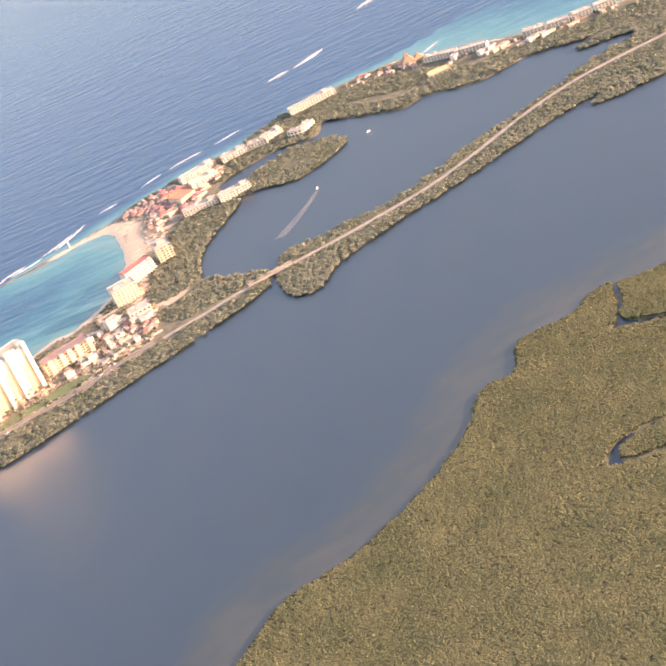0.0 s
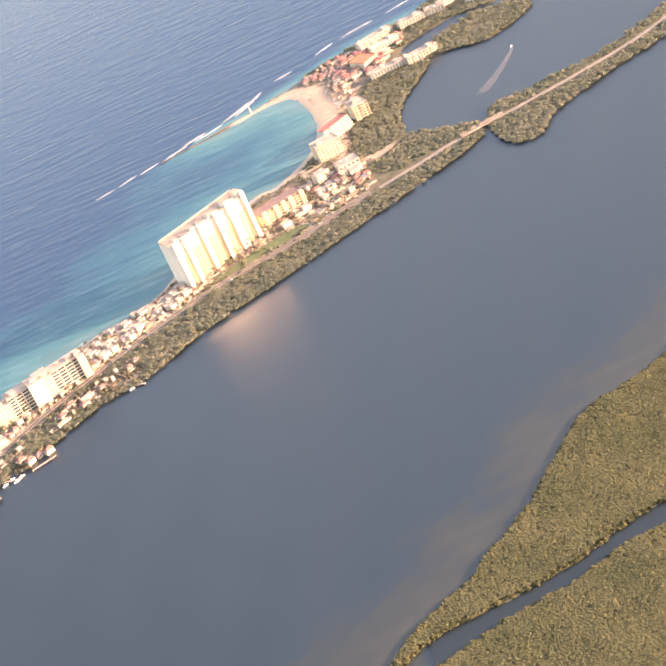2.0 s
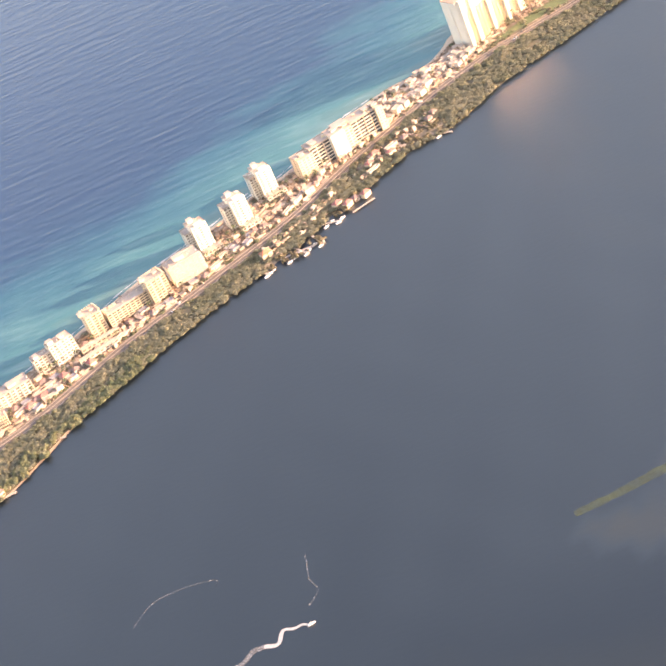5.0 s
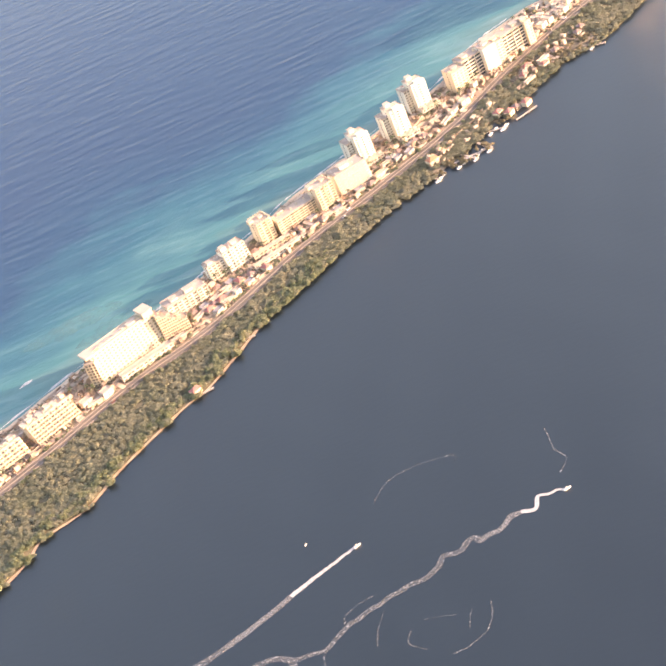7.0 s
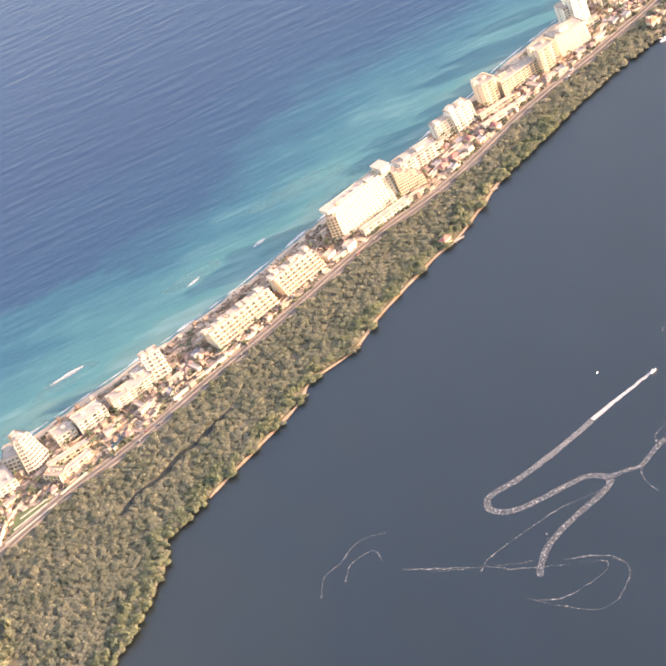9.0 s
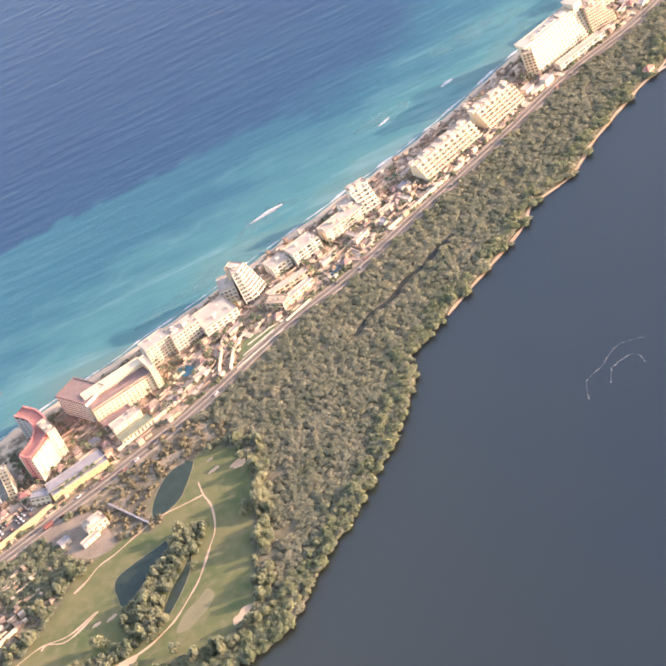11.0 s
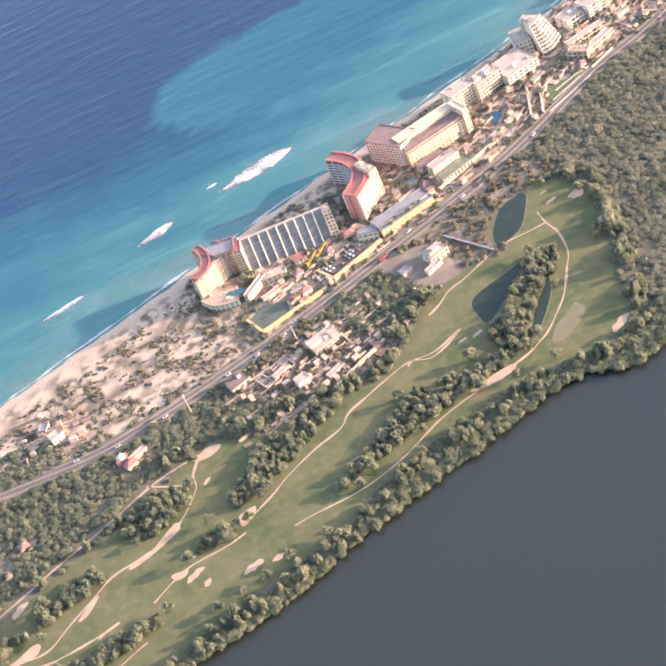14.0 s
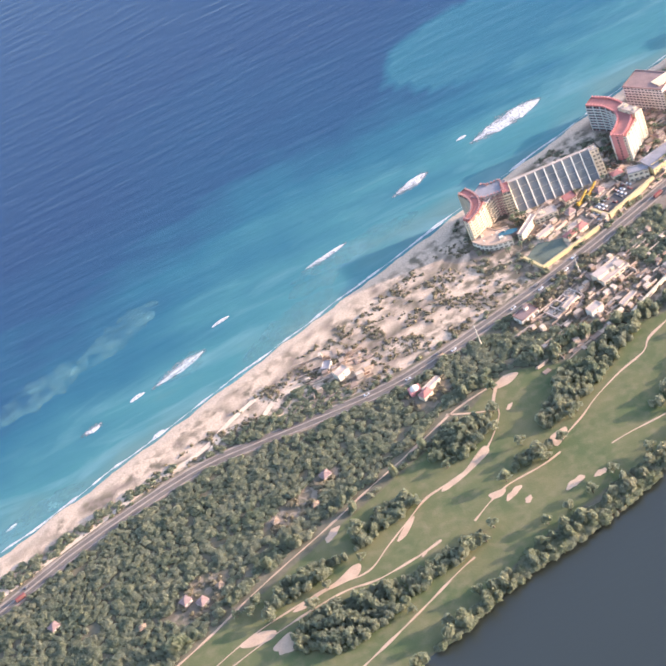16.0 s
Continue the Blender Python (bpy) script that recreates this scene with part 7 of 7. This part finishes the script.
# ---- terraces: low walls, awnings, kiosks and sunshades of the hotel grounds ----
def terrace_clutter(name, x0, x1, lo, hi, count, seed, line=None):
    r = np.random.RandomState(seed)
    bits, made = [], 0
    while made < count:
        x = r.uniform(x0, x1)
        y = float(road_y(x) if line is None else np.interp(x, *line)) + r.uniform(lo, hi)
        if signed(COAST, np.array([x]), np.array([y]))[0] < 1.9:
            made += 0.2
            continue
        made += 1
        if not free_of_hotels(x, y, 0.4):
            continue
        kind, a = r.choice((0, 0, 0, 1, 2, 3, 3, 3, 4, 4, 5)), radians(street_angle(x) + r.choice((0, 0, 0, 90)))
        l, w, h = ((r.uniform(1.5, 5.0), 0.16, 0.45), (r.uniform(0.5, 1.1), r.uniform(0.5, 1.0), r.uniform(0.5, 0.9)), (r.uniform(0.3, 0.5), 0.35, 0.5), (r.uniform(1.5, 4.5), r.uniform(0.6, 1.6), 0.12),
                   (r.uniform(0.8, 2.2), 0.2, r.uniform(0.4, 0.8)), (r.uniform(0.9, 1.8), r.uniform(0.7, 1.2), r.uniform(0.7, 1.4)))[kind]
        h += r.uniform(0, 0.09)
        c, s = math.cos(a), math.sin(a)
        o = [(x + c * u * l / 2 - s * v * w / 2, y + s * u * l / 2 + c * v * w / 2) for u, v in ((-1, -1), (1, -1), (1, 1), (-1, 1))]
        m = np.mean(o, 0)
        top = [tuple(m + (np.array(q) - m) * (0.1 if kind == 2 else 0.97)) for q in o]
        bits.append(prism(o, 0.42, 0.45 + h, top))
    return tagged(mesh_object(name, *joined(*bits), CLUTTER), "low walls, awnings and kiosks on the hotel terraces", "terraces", kind="stuff")


for k, (x0, x1, lo, hi, n) in enumerate(((-186, -110, 2.8, 26, 540), (-112, -10, 2.8, 24, 900), (-12, 60, 2.8, 22, 750), (58, 132, 2.8, 22, 800), (130, 184, 2.8, 20, 950), (182, 246, 2.8, 34, 600))):
    terrace_clutter("terrace_clutter", x0, x1, lo, hi, n, 50 + k)
sea_xy = tuple(np.array(SEA_LINE).T)
for k, (x0, x1, n) in enumerate(((-112, -60, 190), (-60, 0, 230), (0, 70, 230), (70, 135, 190))):
    terrace_clutter("beach_terraces", x0, x1, -10.5, -2.4, n, 80 + k, sea_xy)
terrace_clutter("terrace_clutter", 131, 160, -14, -5, 80, 61)
terrace_clutter("terrace_clutter", 97, 124, -14, -5, 70, 62)
terrace_clutter("terrace_clutter", 242, 284, -5, 14, 190, 63, cape)
terrace_clutter("terrace_clutter", 249.2, 257, -14, 14, 70, 67, ([240, 270], [583, 588]))
terrace_clutter("terrace_clutter", 340, 440, -3, 4, 130, 64, ([340, 372, 400, 440], [640, 630, 609, 602]))
terrace_clutter("terrace_clutter", -202, -160, -24, -5, 260, 65)
terrace_clutter("terrace_clutter", -246, -232, 6, 20, 60, 66)


# ---- palms and single trees ----
def palm(h, seed):
    r = random.Random(seed)
    me = thing("palm_tree", (0, 0, 0), "slender green coconut palm in hotel grounds", "palm", "palms")
    a = [k * math.pi / 3 for k in range(6)]
    lean = r.uniform(-0.15, 0.15) * h
    part("trunk", *prism([(0.09 * math.cos(t), 0.09 * math.sin(t)) for t in a], -0.1, h, [(lean + 0.05 * math.cos(t), 0.05 * math.sin(t)) for t in a]), BARK, me)
    verts, faces = [], []
    for k in range(11):
        t, l, d = k * 2.4 + r.uniform(-0.2, 0.2), r.uniform(0.7, 1.0), r.uniform(-0.1, 0.5)
        c, s = math.cos(t), math.sin(t)
        for j in range(4):
            f = j / 3
            x, z, w = l * f, h + 0.1 + (0.25 * d + 0.3) * math.sin(f * 2.6) - 0.45 * f * f, 0.16 * (1 - 0.75 * f)
            verts += [(lean + c * x - s * w, s * x + c * w, z - 0.08), (lean + c * x, s * x, z), (lean + c * x + s * w, s * x - c * w, z - 0.08)]
        b = len(verts) - 12
        faces += [(b + 3 * j + i, b + 3 * j + i + 1, b + 3 * j + i + 4, b + 3 * j + i + 3) for j in range(3) for i in range(2)]
    part("crown", verts, faces, PALM_LEAF, me)
    return me


def tree(seed, w):
    r = np.random.RandomState(seed)
    me = thing("tree", (0, 0, 0), "dark green spreading tree with lumpy crown", "tree", "single trees")
    a = [k * math.pi / 3 for k in range(6)]
    part("trunk", *prism([(0.14 * math.cos(t), 0.14 * math.sin(t)) for t in a], -0.1, w * 0.55, [(0.07 * math.cos(t), 0.07 * math.sin(t)) for t in a]), BARK, me)
    for k in range(3):
        t = k * 2.1 + seed
        p, q = np.array((0, 0, w * 0.3)), np.array((0.3 * w * math.cos(t), 0.3 * w * math.sin(t), w * 0.6))
        v = [tuple(e + np.array((0.05 * math.cos(s), 0.05 * math.sin(s), 0)) * g) for e, g in ((p, 1), (q, 0.5)) for s in a[::2]]
        part("limb", v, [(i, (i + 1) % 3, 3 + (i + 1) % 3, 3 + i) for i in range(3)], BARK, me)
    verts, faces = [], []
    for k in range(150):
        d = r.normal(size=3)
        d /= np.linalg.norm(d)
        d[2] = abs(d[2]) * 1.0 - 0.25
        c = np.array((0, 0, w * 0.62)) + d * np.array((0.5, 0.5, 0.36)) * w * r.uniform(0.55, 1.0) * (0.85 + 0.25 * math.sin(3 * math.atan2(d[1], d[0]) + seed))
        e = r.normal(size=(2, 3))
        e = e / np.linalg.norm(e, axis=1)[:, None] * 0.13 * w
        b = len(verts)
        verts += [tuple(c - e[0]), tuple(c + e[1]), tuple(c + e[0]), tuple(c - e[1])]
        faces.append((b, b + 1, b + 2, b + 3))
    part("crown", verts, faces, TREE_LEAF, me)
    return me


PALMS = [palm(2.2, 1), palm(1.7, 2), palm(2.6, 3)]
TREES = [tree(1, 2.4), tree(2, 3.0), tree(3, 2.0), tree(4, 2.6)]
first = set()


def plant(kinds, x, y):
    k = rng.randrange(len(kinds))
    m = pose(x, y, 0.4, 0, 0, rng.uniform(0, 360))
    ob = kinds[k]
    if ob.name in first:
        copy_thing(ob, m)
    else:
        first.add(ob.name)
        ob.matrix_world = m


for x0, x1, lo, hi, n in ((-195, -110, 4.5, 24, 46), (-110, -5, 4.5, 20, 50), (-5, 130, 4, 18, 46), (130, 244, 4, 20, 40)):
    tries = 0
    while n and tries < 800:
        tries += 1
        x = rng.uniform(x0, x1)
        y = float(road_y(x)) + rng.uniform(lo, hi)
        if free_of_hotels(x, y, 0.8) and signed(COAST, np.array([x]), np.array([y]))[0] > 4 and all((x - a) ** 2 + (y - b) ** 2 > 1.9 for a, b in spots):
            plant(PALMS, x, y)
            n -= 1
for k in range(7):
    plant(PALMS, -152.5 + 1.6 * k, 311.0 + 0.52 * k)
n = 66
while n:
    x, y = rng.uniform(-330, -114), rng.uniform(205, 305)
    p, q = np.array([x]), np.array([y])
    if 0.5 < signed(GOLF, p, q)[0] < 2.4 and near_land(PONDS, p, q)[0] < -1 or (signed(GOLF, p, q)[0] > 0.5 and -2.6 < near_land(GROVES, p, q)[0] < -0.4 and near_land(PONDS, p, q)[0] < -1):
        plant(TREES, x, y)
        n -= 1
